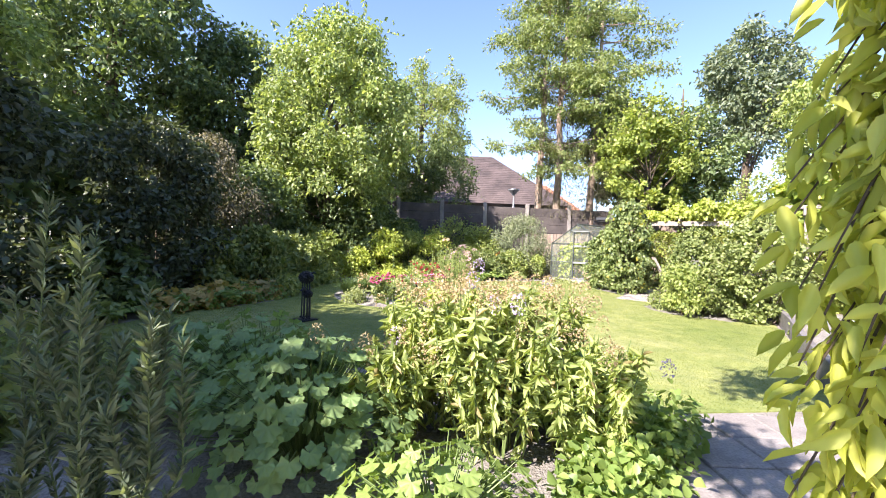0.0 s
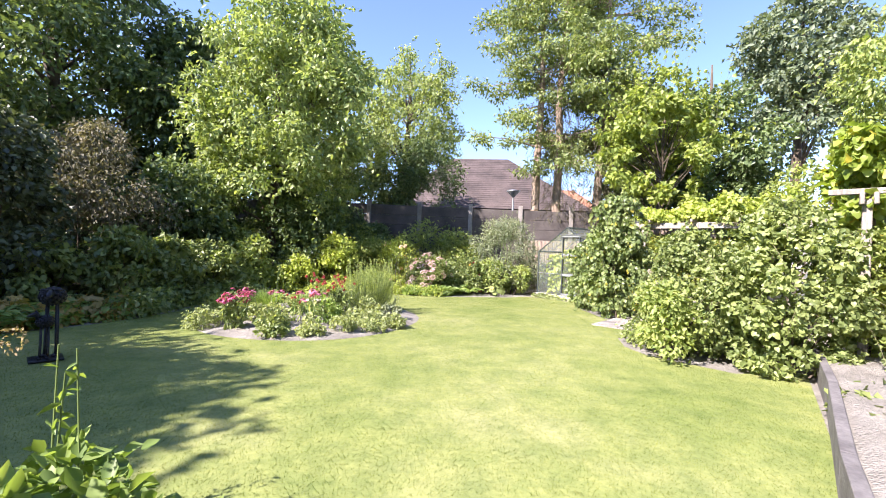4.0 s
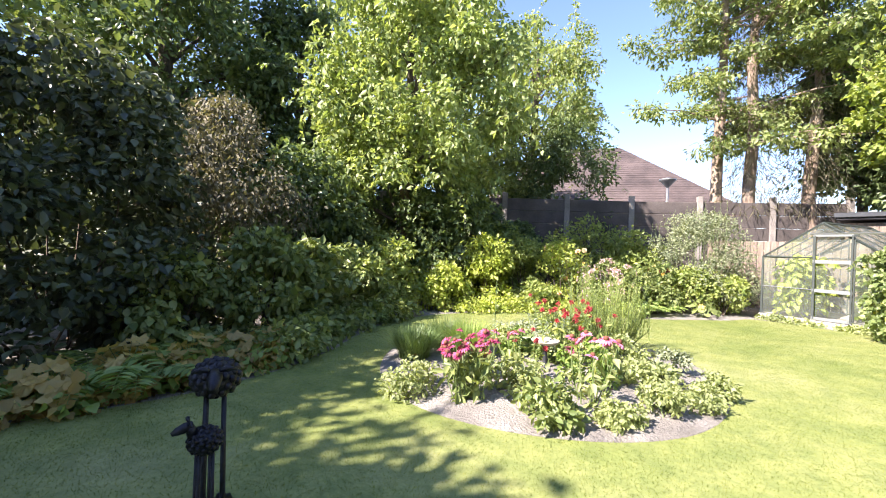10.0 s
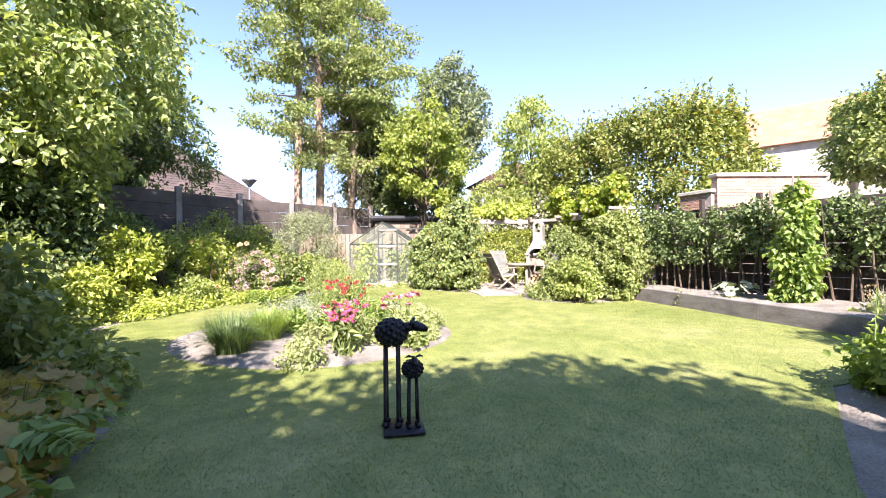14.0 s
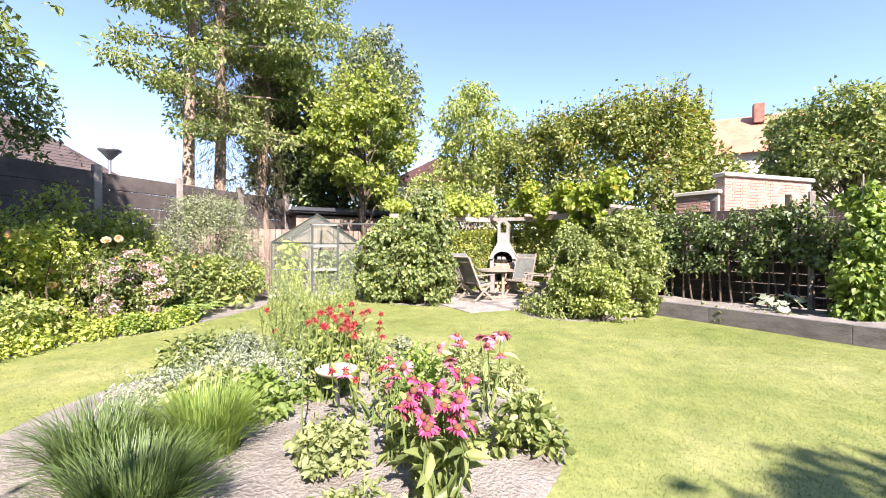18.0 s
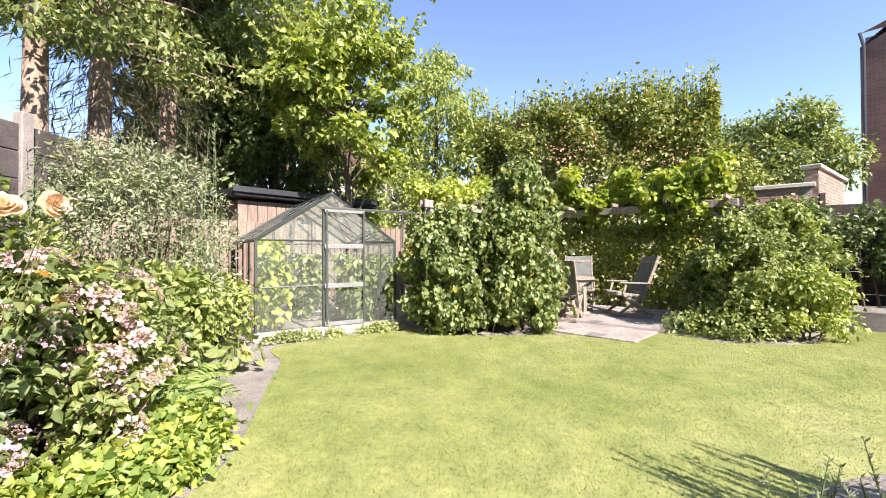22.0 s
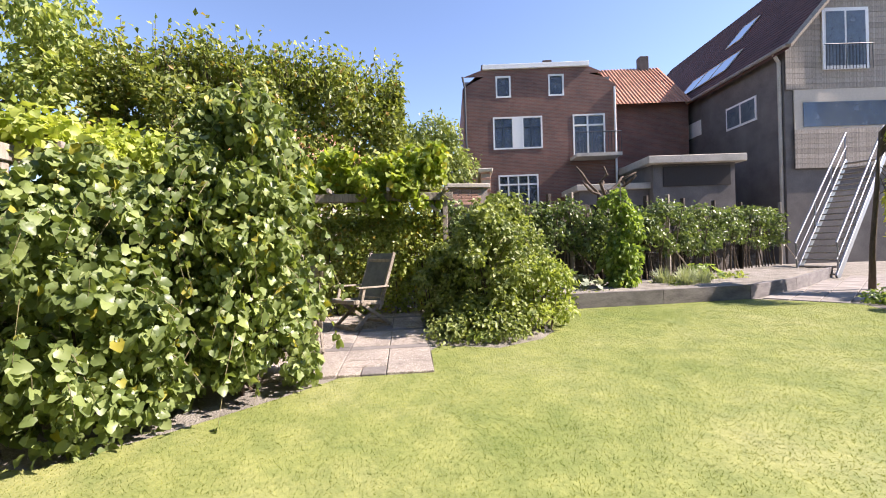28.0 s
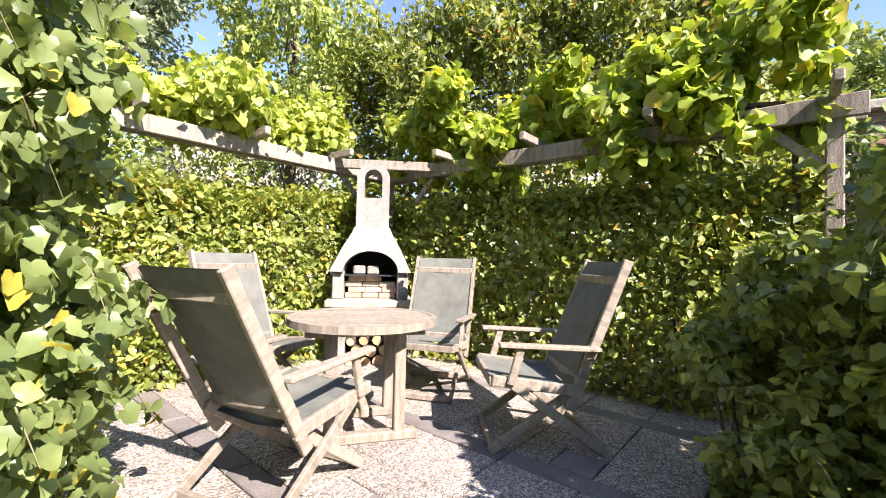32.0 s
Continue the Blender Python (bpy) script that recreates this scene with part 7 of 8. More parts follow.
stalk_plant("bee_balm", (-0.72, 9.12), 0.22, 0.44, 8, "low red bee balm beside the bird bath", BALM, RED, 0.07, LEAF_BRIGHT, seed=5, leaves=9, scale=0.62)
plume("rosemary_bush", (0.2, 10.5), 0.4, 1.0, 135, "tall feathery light green rosemary-like bush", leaf_mat("leaf_needle", (0.264, 0.343, 0.117), (0.45, 0.51, 0.234), 0.6, 0.4), 6, per=190, needle=0.03, flare=1.05)
plume("lavender_bush", (-0.35, 10.75), 0.4, 0.45, 46, "silvery grey lavender bush", LEAF_SILVER, 7, per=60, flare=1.2)
plume("lavender_bush", (0.25, 11.0), 0.35, 0.4, 36, "silver-leaved lavender at the edge of the bed", LEAF_SILVER, 8, per=60, flare=1.2)
grass_clump((-2.02, 9.35), 0.48, 0.42, 1000, "clump of soft blue-green garden grass at the bed's rim", LEAF_BLADE, 9, width=0.006)
grass_clump((-1.85, 10.0), 0.5, 0.42, 950, "arching clump of blue-green grass", LEAF_BLADE, 10, width=0.006)
grass_clump((-1.45, 9.7), 0.44, 0.46, 1300, "tuft of fresh green grass in the bed", LEAF_FRESH, 11)
shrub("bed_plant", (-1.0, 10.3), (0.34, 0.32, 0.16), 0.06, LEAF_SOFT, "leafy bright green perennial in the island bed", "plant", 1000, 14, 0.45, 112, STEM, fine=True, stem=0.005)
shrub("bed_plant", (-1.75, 8.35), (0.28, 0.25, 0.17), 0.038, LEAF_SOFT, "low green perennial cushion", "plant", 1300, 14, 0.45, 113, STEM, fine=True, stem=0.005)
shrub("bed_plant", (0.6, 8.75), (0.34, 0.24, 0.11), 0.038, LEAF_SOFT, "low leafy perennial at the bed's edge", "plant", 1400, 16, 0.45, 114, STEM, fine=True, stem=0.005)
shrub("bed_plant", (0.35, 9.3), (0.3, 0.28, 0.15), 0.05, LEAF_SOFT, "soft green perennial in the bed", "plant", 1500, 16, 0.45, 115, STEM, fine=True, stem=0.005)
shrub("bed_plant", (0.95, 9.15), (0.2, 0.18, 0.12), 0.045, LEAF_SOFT, "small yellow-green plant at the bed's rim", "plant", 800, 12, 0.45, 116, STEM, fine=True, stem=0.005)
shrub("bed_plant", (-0.55, 8.05), (0.26, 0.2, 0.18), 0.06, LEAF_MID, "low green plant by the coneflowers", "plant", 800, 12, 0.45, 117, STEM, fine=True, stem=0.005)
shrub("bed_plant", (-0.35, 11.35), (0.5, 0.25, 0.2), 0.06, LEAF_MID, "low mat of green leaves behind the lavender", "plant", 1300, 14, 0.45, 118, STEM, fine=True, stem=0.005)
for k, (x, y, r, h) in enumerate(((-0.78, 10.62, 0.34, 0.2), (-0.5, 10.2, 0.3, 0.2), (-0.15, 11.0, 0.36, 0.2), (-1.15, 10.85, 0.3, 0.15))):
    shrub("silver_plant", (x, y), (r, r, h), 0.032, LEAF_SILVER, "mound of feathery silver-green foliage in the island bed", "plant", 2600, 26, 0.34, 260 + k, STEM, fine=True, stem=0.004, wide=0.4)
shrub("bed_plant", (-0.8, 9.85), (0.24, 0.24, 0.2), 0.06, LEAF_FRESH, "leafy dark green perennial beside the bee balm", "plant", 900, 14, 0.45, 265, STEM, fine=True, stem=0.005)
stalk_plant("tall_perennial", (-1.1, 9.3, 0.05), 0.03, 0.95, 1, "lone tall stalk with small leaves in the island bed", None, None, 0.045, LEAF_SOFT, seed=266, leaves=22, wide=0.6)
for k, (x, y, r, h, lf, mt) in enumerate(((-0.75, 8.55, 0.32, 0.2, 0.05, LEAF_SOFT), (-0.15, 9.05, 0.34, 0.24, 0.05, LEAF_FRESH), (-1.25, 8.95, 0.26, 0.16, 0.045, LEAF_SOFT), (0.35, 8.45, 0.24, 0.14, 0.04, LEAF_SOFT),
                                           (-0.3, 9.85, 0.36, 0.26, 0.05, LEAF_MID), (0.35, 9.9, 0.32, 0.22, 0.045, LEAF_SOFT), (0.75, 9.75, 0.26, 0.16, 0.04, LEAF_GREY), (0.0, 8.15, 0.22, 0.12, 0.04, LEAF_SOFT))):
    shrub("bed_plant", (x, y), (r * 0.85, r * 0.7, h), lf, mt, "loose leafy perennial filling the island bed", "plant", 800, 22, 0.32, 270 + k, STEM, fine=True, stem=0.005)
stalk_plant("bee_balm", (-0.1, 9.6), 0.3, 0.62, 12, "red bee balm among green leaves", BALM, RED, 0.07, LEAF_BRIGHT, seed=280, leaves=10, scale=0.62)
bath = thing("bird_bath", (-0.56, 9.5, 0.05), "cream shallow bird bath dish on a slim stand", "bird bath")
part("stand", Shape().lathe([(0.09, 0), (0.08, 0.03), (0.028, 0.08), (0.024, 0.3), (0.05, 0.345)], (-0.56, 9.5, -0.04), 16), DARK_STEEL, bath, smooth=True)
part("dish", Shape().lathe([(0.05, 0.0), (0.13, 0.02), (0.155, 0.045), (0.155, 0.055), (0.145, 0.052), (0.1, 0.028), (0.02, 0.02)], (-0.56, 9.5, 0.3), 28), plain("cream_ceramic", (0.56, 0.5, 0.4), 0.45), bath, smooth=True)

# the far border
low_patch("ground_cover", [(-2.5, 13.2), (-1.4, 13.9), (0.0, 14.25), (1.2, 14.3)], 0.28, 0.24, 0.06, LEAF_LIME, "lime green ground cover along the lawn's far edge", 7000, 121, wide=0.8)
low_patch("ground_cover", [(0.2, 14.2), (0.95, 14.25), (1.4, 14.6)], 0.17, 0.22, 0.045, LEAF_FRESH, "fresh green creeping ground cover beside the hydrangea", 9000, 122, wide=0.9, fine=True)
low_patch("ground_cover", [(3.95, 15.35), (4.5, 14.65), (5.2, 13.8)], 0.1, 0.12, 0.04, LEAF_SOFT, "low pale green plants along the greenhouse plinth", 3000, 123, wide=0.85, fine=True)
ob, lm = shrub("hydrangea_bush", (0.72, 14.85), (0.64, 0.5, 0.56), 0.062, LEAF_MID, "hydrangea bush with fading pink and white flower heads", n=8500, lumps=44, size=0.3, seed=124, fine=2, wide=0.65)
heads_on(ob, lm, LACE, BLUSH, 200, 124, scale=0.9, name="flower_head", out=1.32)
heads_on(ob, lm, LACE_EDGE, PALE_PINK, 200, 124, scale=0.9, name="floret_ring", out=1.32)
ob, lm = shrub("hydrangea_bush", (-3.1, 14.6), (0.6, 0.5, 0.62), 0.12, LEAF_MID, "hydrangea bush with round cream flower heads in half shade", n=2400, lumps=22, size=0.42, seed=125, wide=0.65)
heads_on(ob, lm, MOP, CREAM, 16, 125)
ob, lm = shrub("rose_bush", (-0.3, 15.1), (0.62, 0.5, 0.78), 0.07, LEAF_LIME, "yellow-green rose bush with small peach blooms", n=3600, lumps=24, size=0.4, seed=126)
ROSE = rose_mesh(1)
heads_on(ob, lm, ROSE, PEACH, 9, 126, scale=0.9)
ob, lm = shrub("dahlia_bush", (1.95, 15.5), (0.5, 0.45, 0.55), 0.09, LEAF_MID, "leafy dahlia with red and orange blooms", n=2200, lumps=20, size=0.42, seed=127)
heads_on(ob, lm, ROSE, RED, 7, 127, scale=0.9)
heads_on(ob, lm, ROSE, YELLOW, 5, 128, scale=0.8)
shrub("grey_bush", (3.05, 16.4), (1.3, 1.0, 1.22), 0.065, LEAF_GREY, "big grey-green butterfly bush with pale spikes", n=19000, lumps=70, size=0.26, seed=129, wide=0.38, droop=0.1)
plume("grey_spikes", (3.0, 16.5), 1.0, 2.45, 70, "pale spent flower spikes of the butterfly bush", LEAF_GREY, 130, "shrub", 0.05, 40, 0.9)
shrub("border_shrub", (-1.95, 14.6), (0.55, 0.5, 0.85), 0.1, LEAF_LIME, "upright yellow-green shrub in the far border", n=3200, lumps=26, size=0.38, seed=131)
shrub("border_shrub", (-1.15, 15.3), (0.5, 0.45, 0.8), 0.08, LEAF_BRIGHT, "upright sunlit shrub in the far border", n=3600, lumps=20, size=0.4, seed=132)
shrub("border_shrub", (-2.85, 13.65), (0.62, 0.5, 0.52), 0.08, LEAF_LIME, "low bright lime-leaved shrub", n=2800, lumps=20, size=0.42, seed=133, fine=True)
shrub("border_shrub", (0.3, 16.7), (1.2, 0.7, 1.15), 0.095, LEAF_BRIGHT, "dense mid-green shrub before the fence", n=5200, lumps=30, size=0.36, seed=134)
shrub("border_shrub", (-1.9, 16.4), (1.3, 0.7, 1.0), 0.1, LEAF_BRIGHT, "leafy green shrub at the foot of the fence", n=5000, lumps=28, size=0.36, seed=135)
shrub("border_shrub", (1.6, 16.8), (0.9, 0.6, 1.0), 0.095, LEAF_BRIGHT, "light green shrub before the fence", n=4000, lumps=26, size=0.38, seed=136)
shrub("border_shrub", (2.5, 15.6), (0.6, 0.45, 0.55), 0.08, LEAF_BRIGHT, "bushy yellow-green perennial beside the greenhouse", n=3200, lumps=24, size=0.4, seed=137, fine=True)
shrub("border_shrub", (3.35, 15.75), (0.42, 0.4, 0.5), 0.08, LEAF_BRIGHT, "light green perennial against the greenhouse glass", n=2400, lumps=20, size=0.42, seed=138, fine=True)
shrub("border_shrub", (1.25, 15.3), (0.5, 0.4, 0.5), 0.07, LEAF_MID, "green perennial mass behind the hydrangea", n=2400, lumps=20, size=0.42, seed=139, fine=True)
shrub("border_shrub", (-0.9, 14.4), (0.5, 0.35, 0.38), 0.075, LEAF_BRIGHT, "light green perennial clump in the border", n=2000, lumps=18, size=0.42, seed=140)
trumpet = flower_mesh("flower", 6, 0.075, 0.55, 0.55)
broad_plant("courgette_plant", (2.75, 15.0), 0.27, 0.4, 16, 0.2, "courgette plant with big leaves and a yellow flower", LEAF_MID, 141, 5, 0.25, "vegetable plant", True, trumpet)
fern((1.5, 14.85), 0.6, 12, "light green fern in the border", 142)
fern((1.95, 15.05), 0.45, 9, "small bright fern near the lawn", 143)

# the tall rose by the walker
rose = thing("rose_bush", (0.1, 14.3, 0.02), "tall rose bush with large peach-coloured blooms", "shrub")
canes, pts, ways = Shape(), [], []
g = np.random.default_rng(9)
BLOOMS = ((0.025, 14.14, 1.375), (0.155, 14.09, 1.395), (0.15, 14.13, 1.13), (0.45, 14.4, 1.0))
for k, (x, y, z) in enumerate(BLOOMS + ((-0.35, 14.35, 1.25), (0.55, 14.6, 1.3), (-0.2, 14.55, 1.35), (0.3, 14.7, 1.3))):
    a, b = Vector((0.1 + g.normal() * 0.05, 14.45 + g.normal() * 0.05, -0.02)), Vector((x, y, z))
    mid = a.lerp(b, 0.6) + Vector((g.normal() * 0.08, 0.12, 0.05))
    canes.tube([a, a.lerp(mid, 0.5) + Vector((0, 0.03, 0)), mid, mid.lerp(b, 0.6), b], [0.005, 0.004, 0.003, 0.0024, 0.0018], 6)
    for i in range(34):
        f = 0.25 + 0.7 * g.uniform(0, 1) ** 0.8
        p = a.lerp(mid, f / 0.6) if f < 0.6 else mid.lerp(b, (f - 0.6) / 0.4)
        w = g.uniform(0, 6.28)
        pts.append((p.x + 0.05 * math.cos(w), p.y + 0.05 * math.sin(w), p.z + g.normal() * 0.02)), ways.append((math.cos(w), math.sin(w), 0.1))
part("cane_mass", canes, STEM_BROWN, rose)["kind"] = "stuff"
part("foliage", leaf_mesh("foliage", np.array(pts), unit(np.array(ways)), 0.044, wide=0.65, droop=0.3, fine=2), LEAF_DEEP, rose)
for k, (x, y, z) in enumerate(BLOOMS):
    part("flower", rose_mesh(k + 2), PEACH if k < 2 else YELLOW, rose, m=Matrix.Translation((x, y, z - 0.02)) @ Vector(((-0.35, -0.45, 0.5), (-0.1, -0.95, 0.12), (0.3, -0.3, 0.9), (-0.2, -0.4, 0.8))[k]).to_track_quat("Z", "Y").to_matrix().to_4x4() @ Matrix.Scale((0.82, 0.74, 0.36, 0.4)[k], 4))

# the shaded west border
for k, (x, y, r) in enumerate(((-4.35, 7.5, 0.68), (-4.6, 6.8, 0.68), (-4.0, 8.2, 0.6), (-3.75, 9.3, 0.5), (-4.75, 6.0, 0.55), (-3.65, 11.2, 0.5), (-3.85, 10.3, 0.5), (-4.0, 7.65, 0.62))):
    fern((x, y), r, 12, "green fern with arching fronds in the shaded border", 150 + k)
for k, (x, y, r) in enumerate(((-4.02, 7.55, 0.3), (-3.82, 8.0, 0.3), (-4.2, 7.1, 0.28), (-3.7, 8.5, 0.26), (-4.25, 7.8, 0.28), (-4.4, 6.6, 0.28), (-3.65, 8.95, 0.24))):
    broad_plant("coral_bells", (x, y), r * 1.1, 0.42, 50, 0.155, "coral bells with rust, orange and lime leaves at the lawn edge", LEAF_RUST, 230 + k, 5, 0.18)
low_patch("ground_cover", [(-4.55, 6.3), (-4.05, 7.2), (-3.65, 8.0), (-3.5, 8.8)], 0.11, 0.2, 0.085, LEAF_RUST, "cranesbill with rust-tinged leaves along the lawn edge", 3200, 161, wide=0.85, fine=True)
low_patch("ground_cover", [(-3.5, 8.8), (-3.45, 10.0), (-3.5, 11.4), (-3.1, 12.5)], 0.18, 0.34, 0.09, LEAF_MID, "leafy green ground cover along the lawn edge", 4500, 162, wide=0.7, fine=True)
low_patch("ground_cover", [(-5.2, 3.2), (-5.0, 4.6), (-4.75, 5.8)], 0.2, 0.3, 0.1, LEAF_MID, "low green plants in the shade of the west border", 2600, 163, wide=0.8)
for k, (x, y, rx, h, mat, lf) in enumerate(((-4.2, 9.6, 0.6, 0.75, LEAF_MID, 0.11), (-4.1, 10.6, 0.6, 0.7, LEAF_MID, 0.12), (-4.1, 11.8, 0.65, 0.7, LEAF_MID, 0.11), (-3.7, 12.9, 0.6, 0.75, LEAF_BRIGHT, 0.1),
                                            (-4.7, 8.6, 0.6, 0.6, LEAF_MID, 0.11), (-5.2, 6.4, 0.6, 0.6, LEAF_DEEP, 0.12), (-4.3, 13.6, 0.8, 0.85, LEAF_MID, 0.11), (-5.5, 3.4, 0.6, 0.6, LEAF_DEEP, 0.12))):
    shrub("border_shrub", (x, y), (rx, rx, h), lf, mat, "leafy green perennial shrub in the west border", n=3000, lumps=34, size=0.32, seed=170 + k, wide=0.6, fine=True)

# the front bed by the paving
for k, (x, y, r, h, c) in enumerate(((0.35, 2.5, 0.45, 1.0, 44), (0.78, 3.1, 0.4, 0.92, 32), (0.02, 2.95, 0.42, 0.92, 38), (0.25, 3.5, 0.42, 0.85, 30), (0.88, 2.45, 0.34, 0.7, 24), (-0.3, 2.6, 0.32, 0.66, 22))):
    ob = stalk_plant("phlox", (x, y, 0.03), r, h, c, "tall phlox with faded brownish-pink heads in full sun", None, None, 0.074, LEAF_PHLOX, seed=180 + k, leaves=95, wide=0.36)
    g = np.random.default_rng(190 + k)
    hd = [(x + g.normal() * r * 0.55, y + g.normal() * r * 0.55, 0.03 + h * g.uniform(0.82, 1.1)) for i in range(c * 3 // 4)]
    for j, q in enumerate(hd):
        d = unit(g.normal(size=(60, 3)) + np.array([0, 0, 0.4]))
        part("flower_head", leaf_mesh("flower_head", np.array(q) + d * np.array([0.034, 0.034, 0.05]), d, 0.016, wide=0.6), LILAC if j % 13 == 0 else DRY, ob)["kind"] = "stuff"
low_patch("ground_cover", [(1.75, 3.1), (1.15, 2.35), (0.7, 1.8)], 0.12, 0.22, 0.06, LEAF_FRESH, "fresh green edging plants along the paving", 3600, 194, wide=0.75, fine=True)
broad_plant("mallow_plant", (-1.3, 2.95), 0.62, 0.72, 380, 0.11, "dense mallow with dark green lobed leaves in half shade", LEAF_MALLOW, 193, 5, 0.24)
broad_plant("mallow_plant", (-1.0, 2.75), 0.5, 0.68, 300, 0.11, "leafy mallow standing close among its neighbours", LEAF_MALLOW, 192, 5, 0.24)
broad_plant("mallow_plant", (-1.85, 3.05), 0.55, 0.62, 300, 0.11, "mallow with lobed leaves at the shaded end of the bed", LEAF_MALLOW, 191, 5, 0.24)
broad_plant("mallow_plant", (-0.75, 2.35), 0.6, 0.74, 400, 0.11, "spreading mallow with dark green lobed leaves", LEAF_MALLOW, 195, 5, 0.24)
broad_plant("mallow_plant", (0.02, 1.6), 0.48, 0.5, 240, 0.105, "mallow with large lobed leaves beside the path", LEAF_FRESH, 196, 5, 0.32)
shrub("front_plant", (0.9, 2.75), (0.3, 0.35, 0.28), 0.07, LEAF_FRESH, "low fresh green perennial at the paving edge", "plant", 1500, 16, 0.45, 197, STEM, fine=True, stem=0.005)
shrub("front_plant", (0.95, 3.75), (0.5, 0.35, 0.24), 0.075, LEAF_FRESH, "low leafy perennial at the corner of the front bed", "plant", 1800, 18, 0.45, 198, STEM, fine=True, stem=0.005)
shrub("front_plant", (-2.7, 2.9), (0.8, 0.5, 0.32), 0.09, LEAF_MID, "shaded green perennial mass in the front bed", "plant", 2400, 18, 0.45, 200, STEM, stem=0.006)
# Dark grey-green leaves; part of the bed's shade is put into this tone.
for k, (x, y, h) in enumerate(((-1.15, 1.35, 1.25), (-1.35, 1.6, 1.3), (-1.55, 1.3, 1.2))):
    plume("tall_perennial", (x, y), 0.25, h, 9, "tall grey-green leafy spires in the shaded front bed", LEAF_GREYGREEN, 201 + k, "plant", 0.06, 210, 1.0)
stalk_plant("tall_perennial", (0.85, 3.95, 0.03), 0.08, 0.85, 3, "slender single green stalk rising from the bed", None, None, 0.06, LEAF_FRESH, seed=205, leaves=16)

# golden acacia beside the paving
aca = thing("golden_acacia", (1.85, 0.7, 0), "small golden-leaved acacia tree hanging over the paving", "tree")
part("trunk", Shape().tube([(1.85, 0.7, -0.05), (1.83, 0.72, 0.9), (1.75, 0.85, 2.0), (1.68, 1.05, 3.2)], [0.065, 0.05, 0.042, 0.015], 9), BARK, aca, smooth=True)
g = np.random.default_rng(77)
twig, pts, ways = Shape(), [], []
for k in range(170):
    hang = k < 92
    if hang:
        start = Vector((1.55 + g.normal() * 0.08, 0.8 + g.normal() * 0.06, g.uniform(1.8, 2.6)))
        end = Vector((0.82 + abs(g.normal()) * 0.24, 0.9 + g.normal() * 0.08, g.uniform(0.4, 2.0)))
    else:
        # Unseen upper crown, set overhead so its shadow falls on the lawn.
        a, reach = g.uniform(0, 2 * math.pi), 0.85 * math.sqrt(g.uniform(0, 1))
        start = Vector((1.7, 1.0, g.uniform(2.7, 3.2)))
        end = Vector((0.35 + math.cos(a) * reach, 1.2 + math.sin(a) * reach * 0.7, g.uniform(3.3, 3.9)))
    mid = start.lerp(end, 0.5) + Vector((0, 0, 0.22))
    twig.tube([start, mid, end], [0.01, 0.006, 0.002], 5)
    for i in range(80):
        f = g.uniform(0.2, 1.0)
        p = start.lerp(mid, f * 2) if f < 0.5 else mid.lerp(end, f * 2 - 1)
        b = g.uniform(0, 2 * math.pi)
        pts.append((p.x + 0.03 * math.cos(b), p.y + 0.03 * math.sin(b), p.z - g.uniform(0, 0.12))), ways.append((math.cos(b), math.sin(b), -0.6))
part("twig_mass", twig, BARK, aca)["kind"] = "stuff"
part("crown", leaf_mesh("crown", np.array(pts), unit(np.array(ways)), 0.088, wide=0.36, droop=0.5, fine=2), LEAF_GOLD, aca)
# Unseen trees, added so that their shadows fall on lawn and front bed.
tree("shade_tree", (-6.7, 0.7), 6.0, (0.3, 0.1), (-6.2, 0.9, 4.75), (2.4, 2.3, 2.3), 0.2, LEAF_MID, "unseen leafy tree added to shade the west part of the lawn", 19000, 60, 0.3, 210, 0.2)
tree("shade_tree", (-6.6, -1.6), 5.2, (0.2, 0.1), (-6.3, -1.6, 4.6), (1.7, 1.7, 1.7), 0.2, LEAF_MID, "unseen leafy tree added to shade the front bed", 13000, 44, 0.32, 211, 0.16)

# Unseen crown behind the start point, added for dappled shade on the slabs.
tree("shade_tree", (-2.3, -1.4), 3.6, (0.6, 0.4), (-1.15, -0.5, 3.6), (0.75, 0.65, 0.4), 0.1, LEAF_MID, "small unseen tree added to dapple the terrace paving", 1500, 22, 0.3, 212, 0.07)

# raised bed plants
bean = thing("bean_tower", (5.3, 4.6, 0.24), "runner beans climbing a tall pole in the raised bed", "vegetable plant")
part("pole", Shape().tube([(5.3, 4.6, 0.15), (5.3, 4.6, 2.4)], 0.014, 6), OLD_WOOD, bean)
lm = np.array([(5.3 + np.random.default_rng(k).normal() * 0.12, 4.6 + np.random.default_rng(k + 50).normal() * 0.12, 0.35 + 0.13 * k, 0.29 - 0.01 * k) for k in range(15)])
p, d = cloud(lm, 2600, 0.26, shell=0.5, seed=211)
part("foliage", leaf_mesh("foliage", p, d, 0.095, wide=0.85, droop=0.6, fine=2), LEAF_FRESH, bean)
low_patch("strawberry_row", [(6.3, 7.3), (5.6, 6.0), (5.0, 4.9)], 0.22, 0.2, 0.07, LEAF_MID, "row of low strawberry plants in the raised bed", 3200, 212, "vegetable plant", wide=0.85)
low_patch("vegetable_row", [(4.9, 3.9), (4.5, 2.4), (4.0, 0.5)], 0.3, 0.26, 0.1, LEAF_BRIGHT, "low leafy vegetables in the raised bed", 2600, 213, "vegetable plant", wide=0.7)
broad_plant("squash_plant", (5.75, 5.5, 0.24), 0.4, 0.35, 18, 0.2, "squash plant with grey-green leaves in the raised bed", LEAF_SILVER, 214, 5, 0.2, "vegetable plant")
broad_plant("squash_plant", (4.75, 1.6, 0.24), 0.5, 0.4, 20, 0.22, "squash plant with large leaves near the bean pole", LEAF_FRESH, 215, 5, 0.2, "vegetable plant")
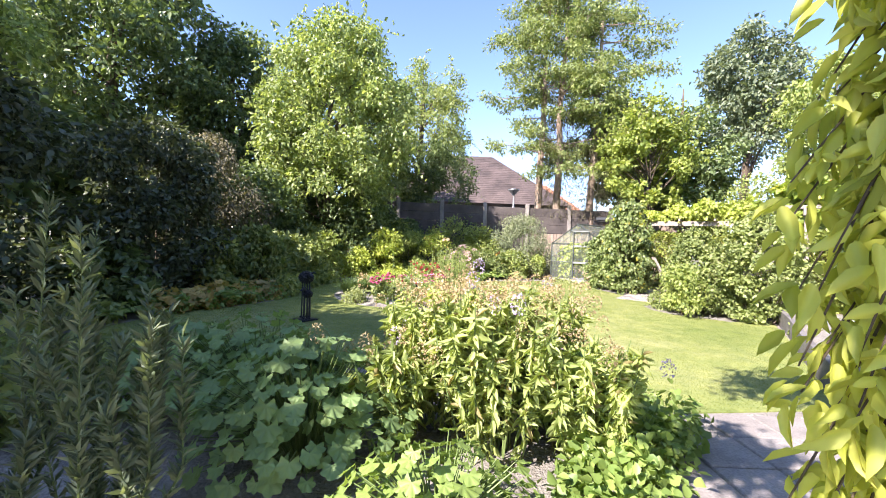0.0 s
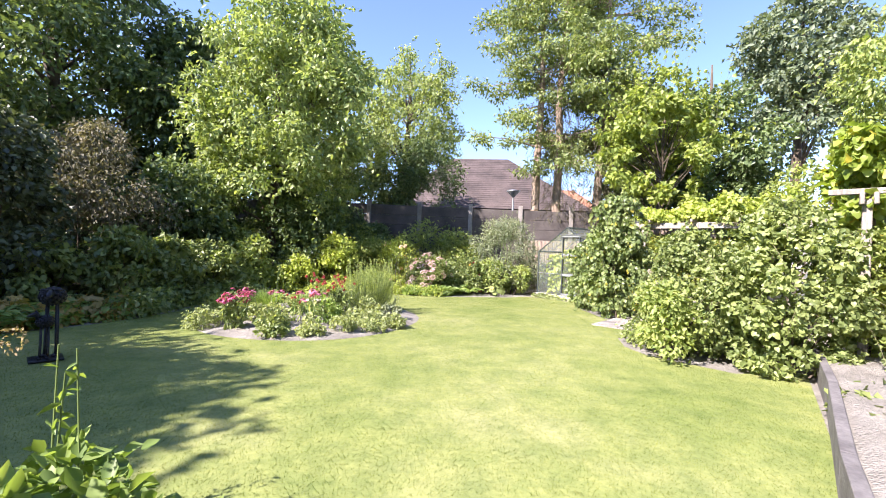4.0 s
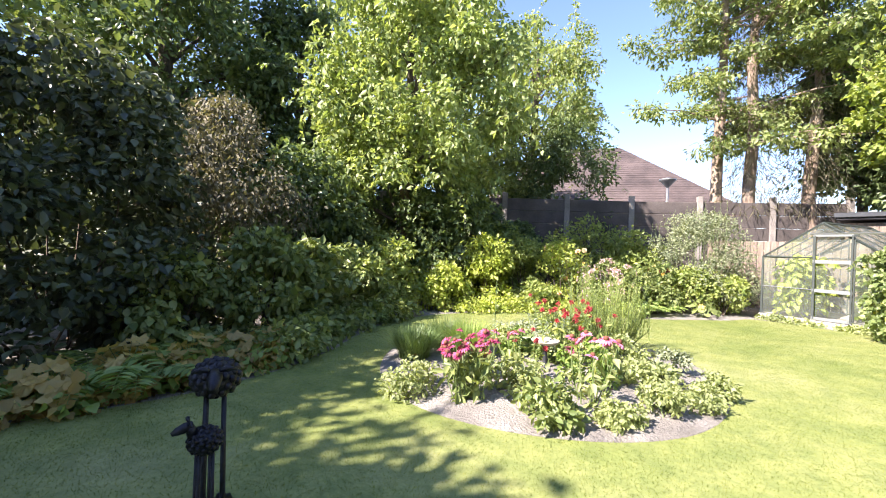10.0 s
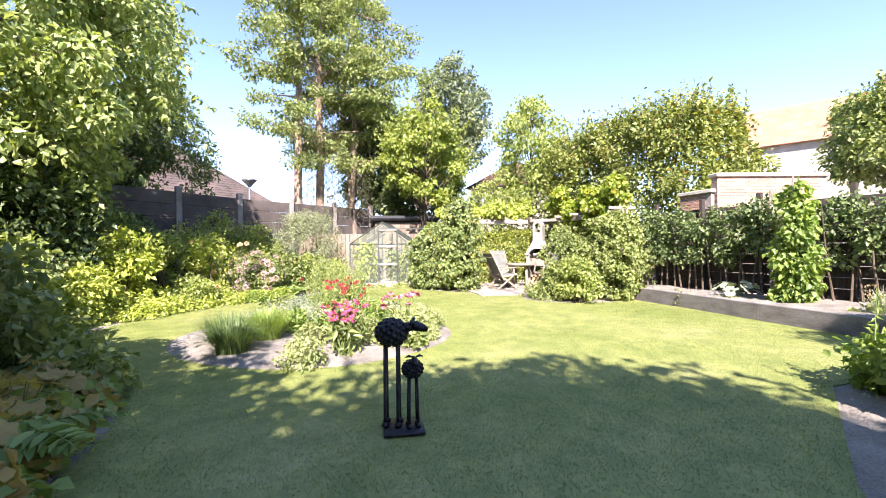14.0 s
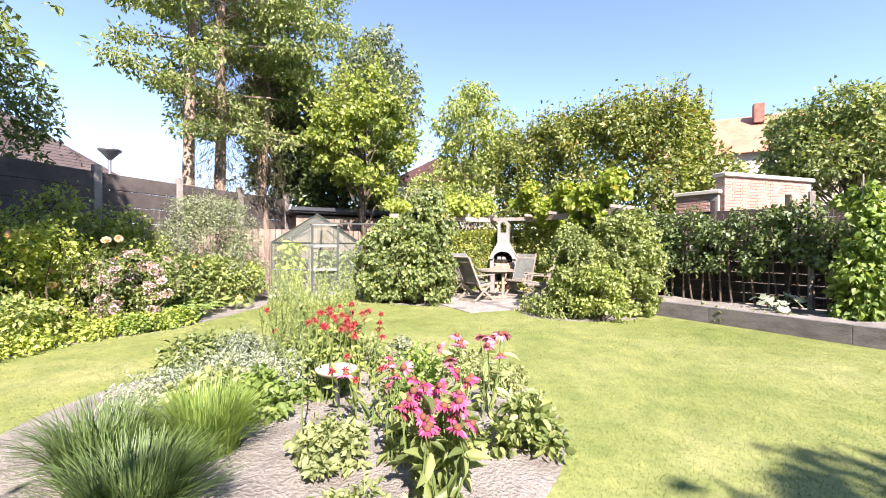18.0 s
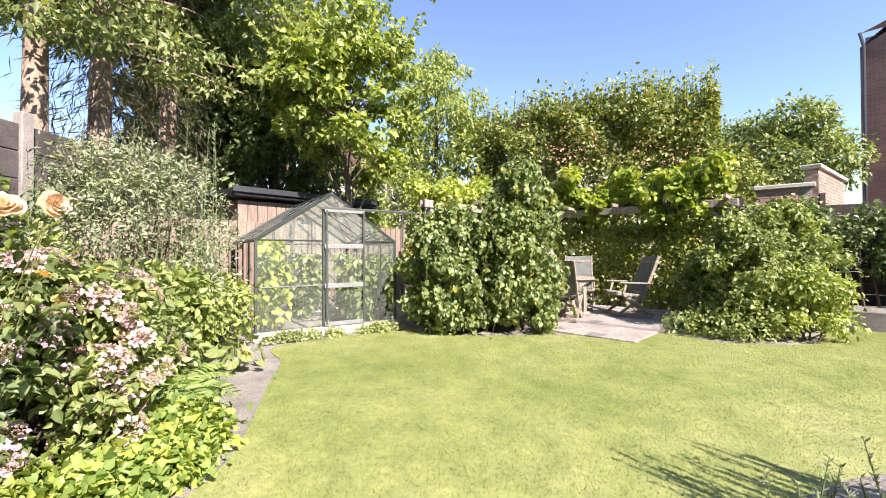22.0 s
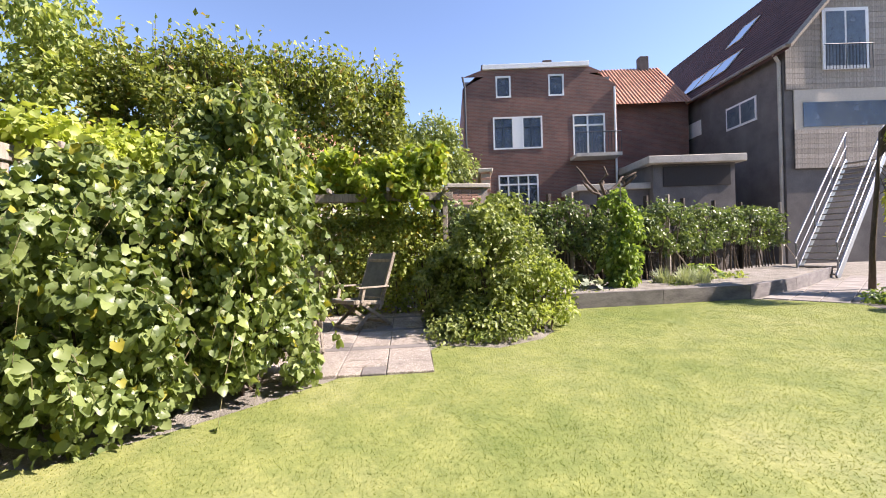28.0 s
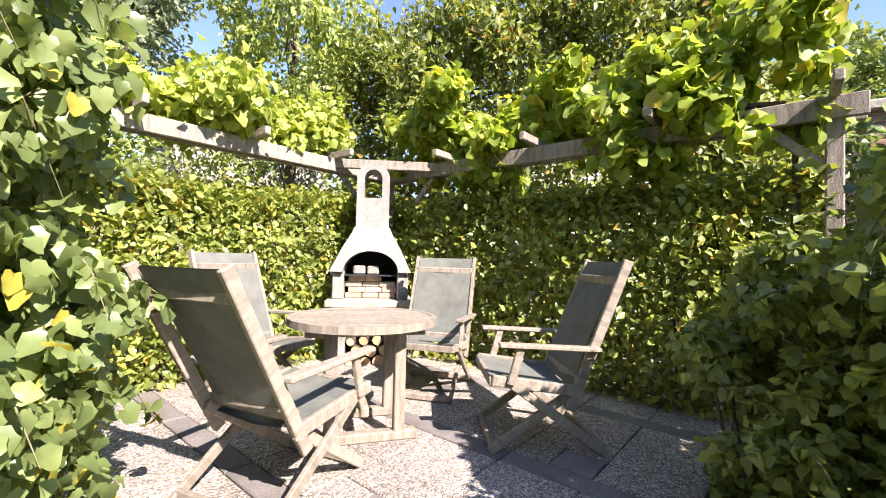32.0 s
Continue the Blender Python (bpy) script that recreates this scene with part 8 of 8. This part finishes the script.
for k, (x, y) in enumerate(((4.3, 3.1), (4.95, 3.4), (4.45, 3.55), (4.7, 2.8))):
    grass_clump((x, y), 0.35, 0.6, 260, "clump of strappy grey-green leaves in the raised bed", LEAF_SILVER, 216 + k, "strap_leaf_plant", 0.014)
low_patch("ground_cover", [(4.85, 8.65), (5.0, 9.15), (5.3, 9.55)], 0.16, 0.34, 0.055, LEAF_HAZEL, "low leafy shoots at the foot of the hazel bush", 2600, 218, wide=0.65, fine=True)
low_patch("ground_cover", [P(1.5, -0.34)[:2], P(3.2, -0.3)[:2]], 0.12, 0.2, 0.05, LEAF_HAZEL, "low leafy plants along the shaded edge of the patio", 2600, 219, wide=0.65, fine=True)
shrub("yellow_shrub", (4.78, 8.22), (0.36, 0.42, 0.5), 0.065, LEAF_BRIGHT, "yellow-green shrub at the foot of the bush", n=2600, lumps=22, size=0.42, seed=220, fine=True)
broad_plant("hosta", (4.92, 9.33), 0.2, 0.14, 14, 0.12, "low hosta with pale edged leaves", LEAF_FRESH, 221, 1, 0.0)
bare = thing("pollard_tree", (7.6, 0.6, 0), "bare knobbly pollarded tree behind the raised bed", "tree")
g = np.random.default_rng(31)
part("trunk", Shape().tube([(7.6, 0.6, -0.1), (7.62, 0.62, 1.2), (7.55, 0.6, 2.5)], [0.11, 0.09, 0.08], 9), BARK, bare, smooth=True)
for k in range(7):
    a = k * 0.9
    pts = [Vector((7.57, 0.6, 2.3))]
    for i in range(5):
        pts.append(pts[-1] + Vector((math.cos(a) * 0.2 + g.normal() * 0.09, math.sin(a) * 0.2 + g.normal() * 0.09, 0.2 + g.normal() * 0.08)))
    part("limb", Shape().tube(pts, [0.06, 0.05, 0.045, 0.04, 0.045, 0.02], 7), BARK, bare, smooth=True)

# ---- paving at the start ----
PAVER = grainy("grey_paver", (0.2, 0.18, 0.165), (0.33, 0.3, 0.275), 2.5, 0.9, 60.0, 0.4, local=False, vary=0.12)
paving = tagged(thing("paving", (2.0, 1.5, 0), "", ""), "worn grey square slabs of the terrace path", "paving", kind="structure")
slab_me = Shape().box((0.39, 0.39, 0.05), bevel=0.008).mesh("slab")
for i in range(13):
    for j in range(18):
        x, y = 0.62 + 0.4 * i, 3.04 - 0.4 * j
        limit = 1.25 + 0.72 * (y - 2.3) if y > 0.4 else -0.4
        if x - 0.2 < limit or x > min(3.35 + 0.2 * (y - 2.6), 3.2):
            continue
        part("slab", slab_me, PAVER, paving, m=pose(x, y, -0.008 + 0.003 * RNG.uniform(-1, 1), 0, 0, RNG.uniform(-0.4, 0.4)))

# ---- lawn blades ----
g = np.random.default_rng(2)
n = 640000
xy = np.column_stack([g.uniform(-4.9, 6.4, n), g.uniform(2.5, 15.2, n)])
xy = xy[inside(xy, LAWN_EDGE) & ~inside(xy, BED)]
n = len(xy)
a = g.uniform(0, 2 * math.pi, n)
h = g.uniform(0.003, 0.013, n)
lean = g.normal(size=(n, 2)) * 0.009
w = 0.0034
v = np.empty((n, 3, 3), np.float32)
v[:, 0] = np.column_stack([xy[:, 0] - np.cos(a) * w, xy[:, 1] - np.sin(a) * w, np.full(n, 0.006)])
v[:, 1] = np.column_stack([xy[:, 0] + np.cos(a) * w, xy[:, 1] + np.sin(a) * w, np.full(n, 0.006)])
v[:, 2] = np.column_stack([xy + lean, 0.009 + h])
blades = part("grass_blades", quick_mesh("grass_blades", v.reshape(-1, 3), np.arange(3 * n), 3), GRASS)
tagged(blades, "short mown blades of grass over the lawn", "grass", kind="stuff")
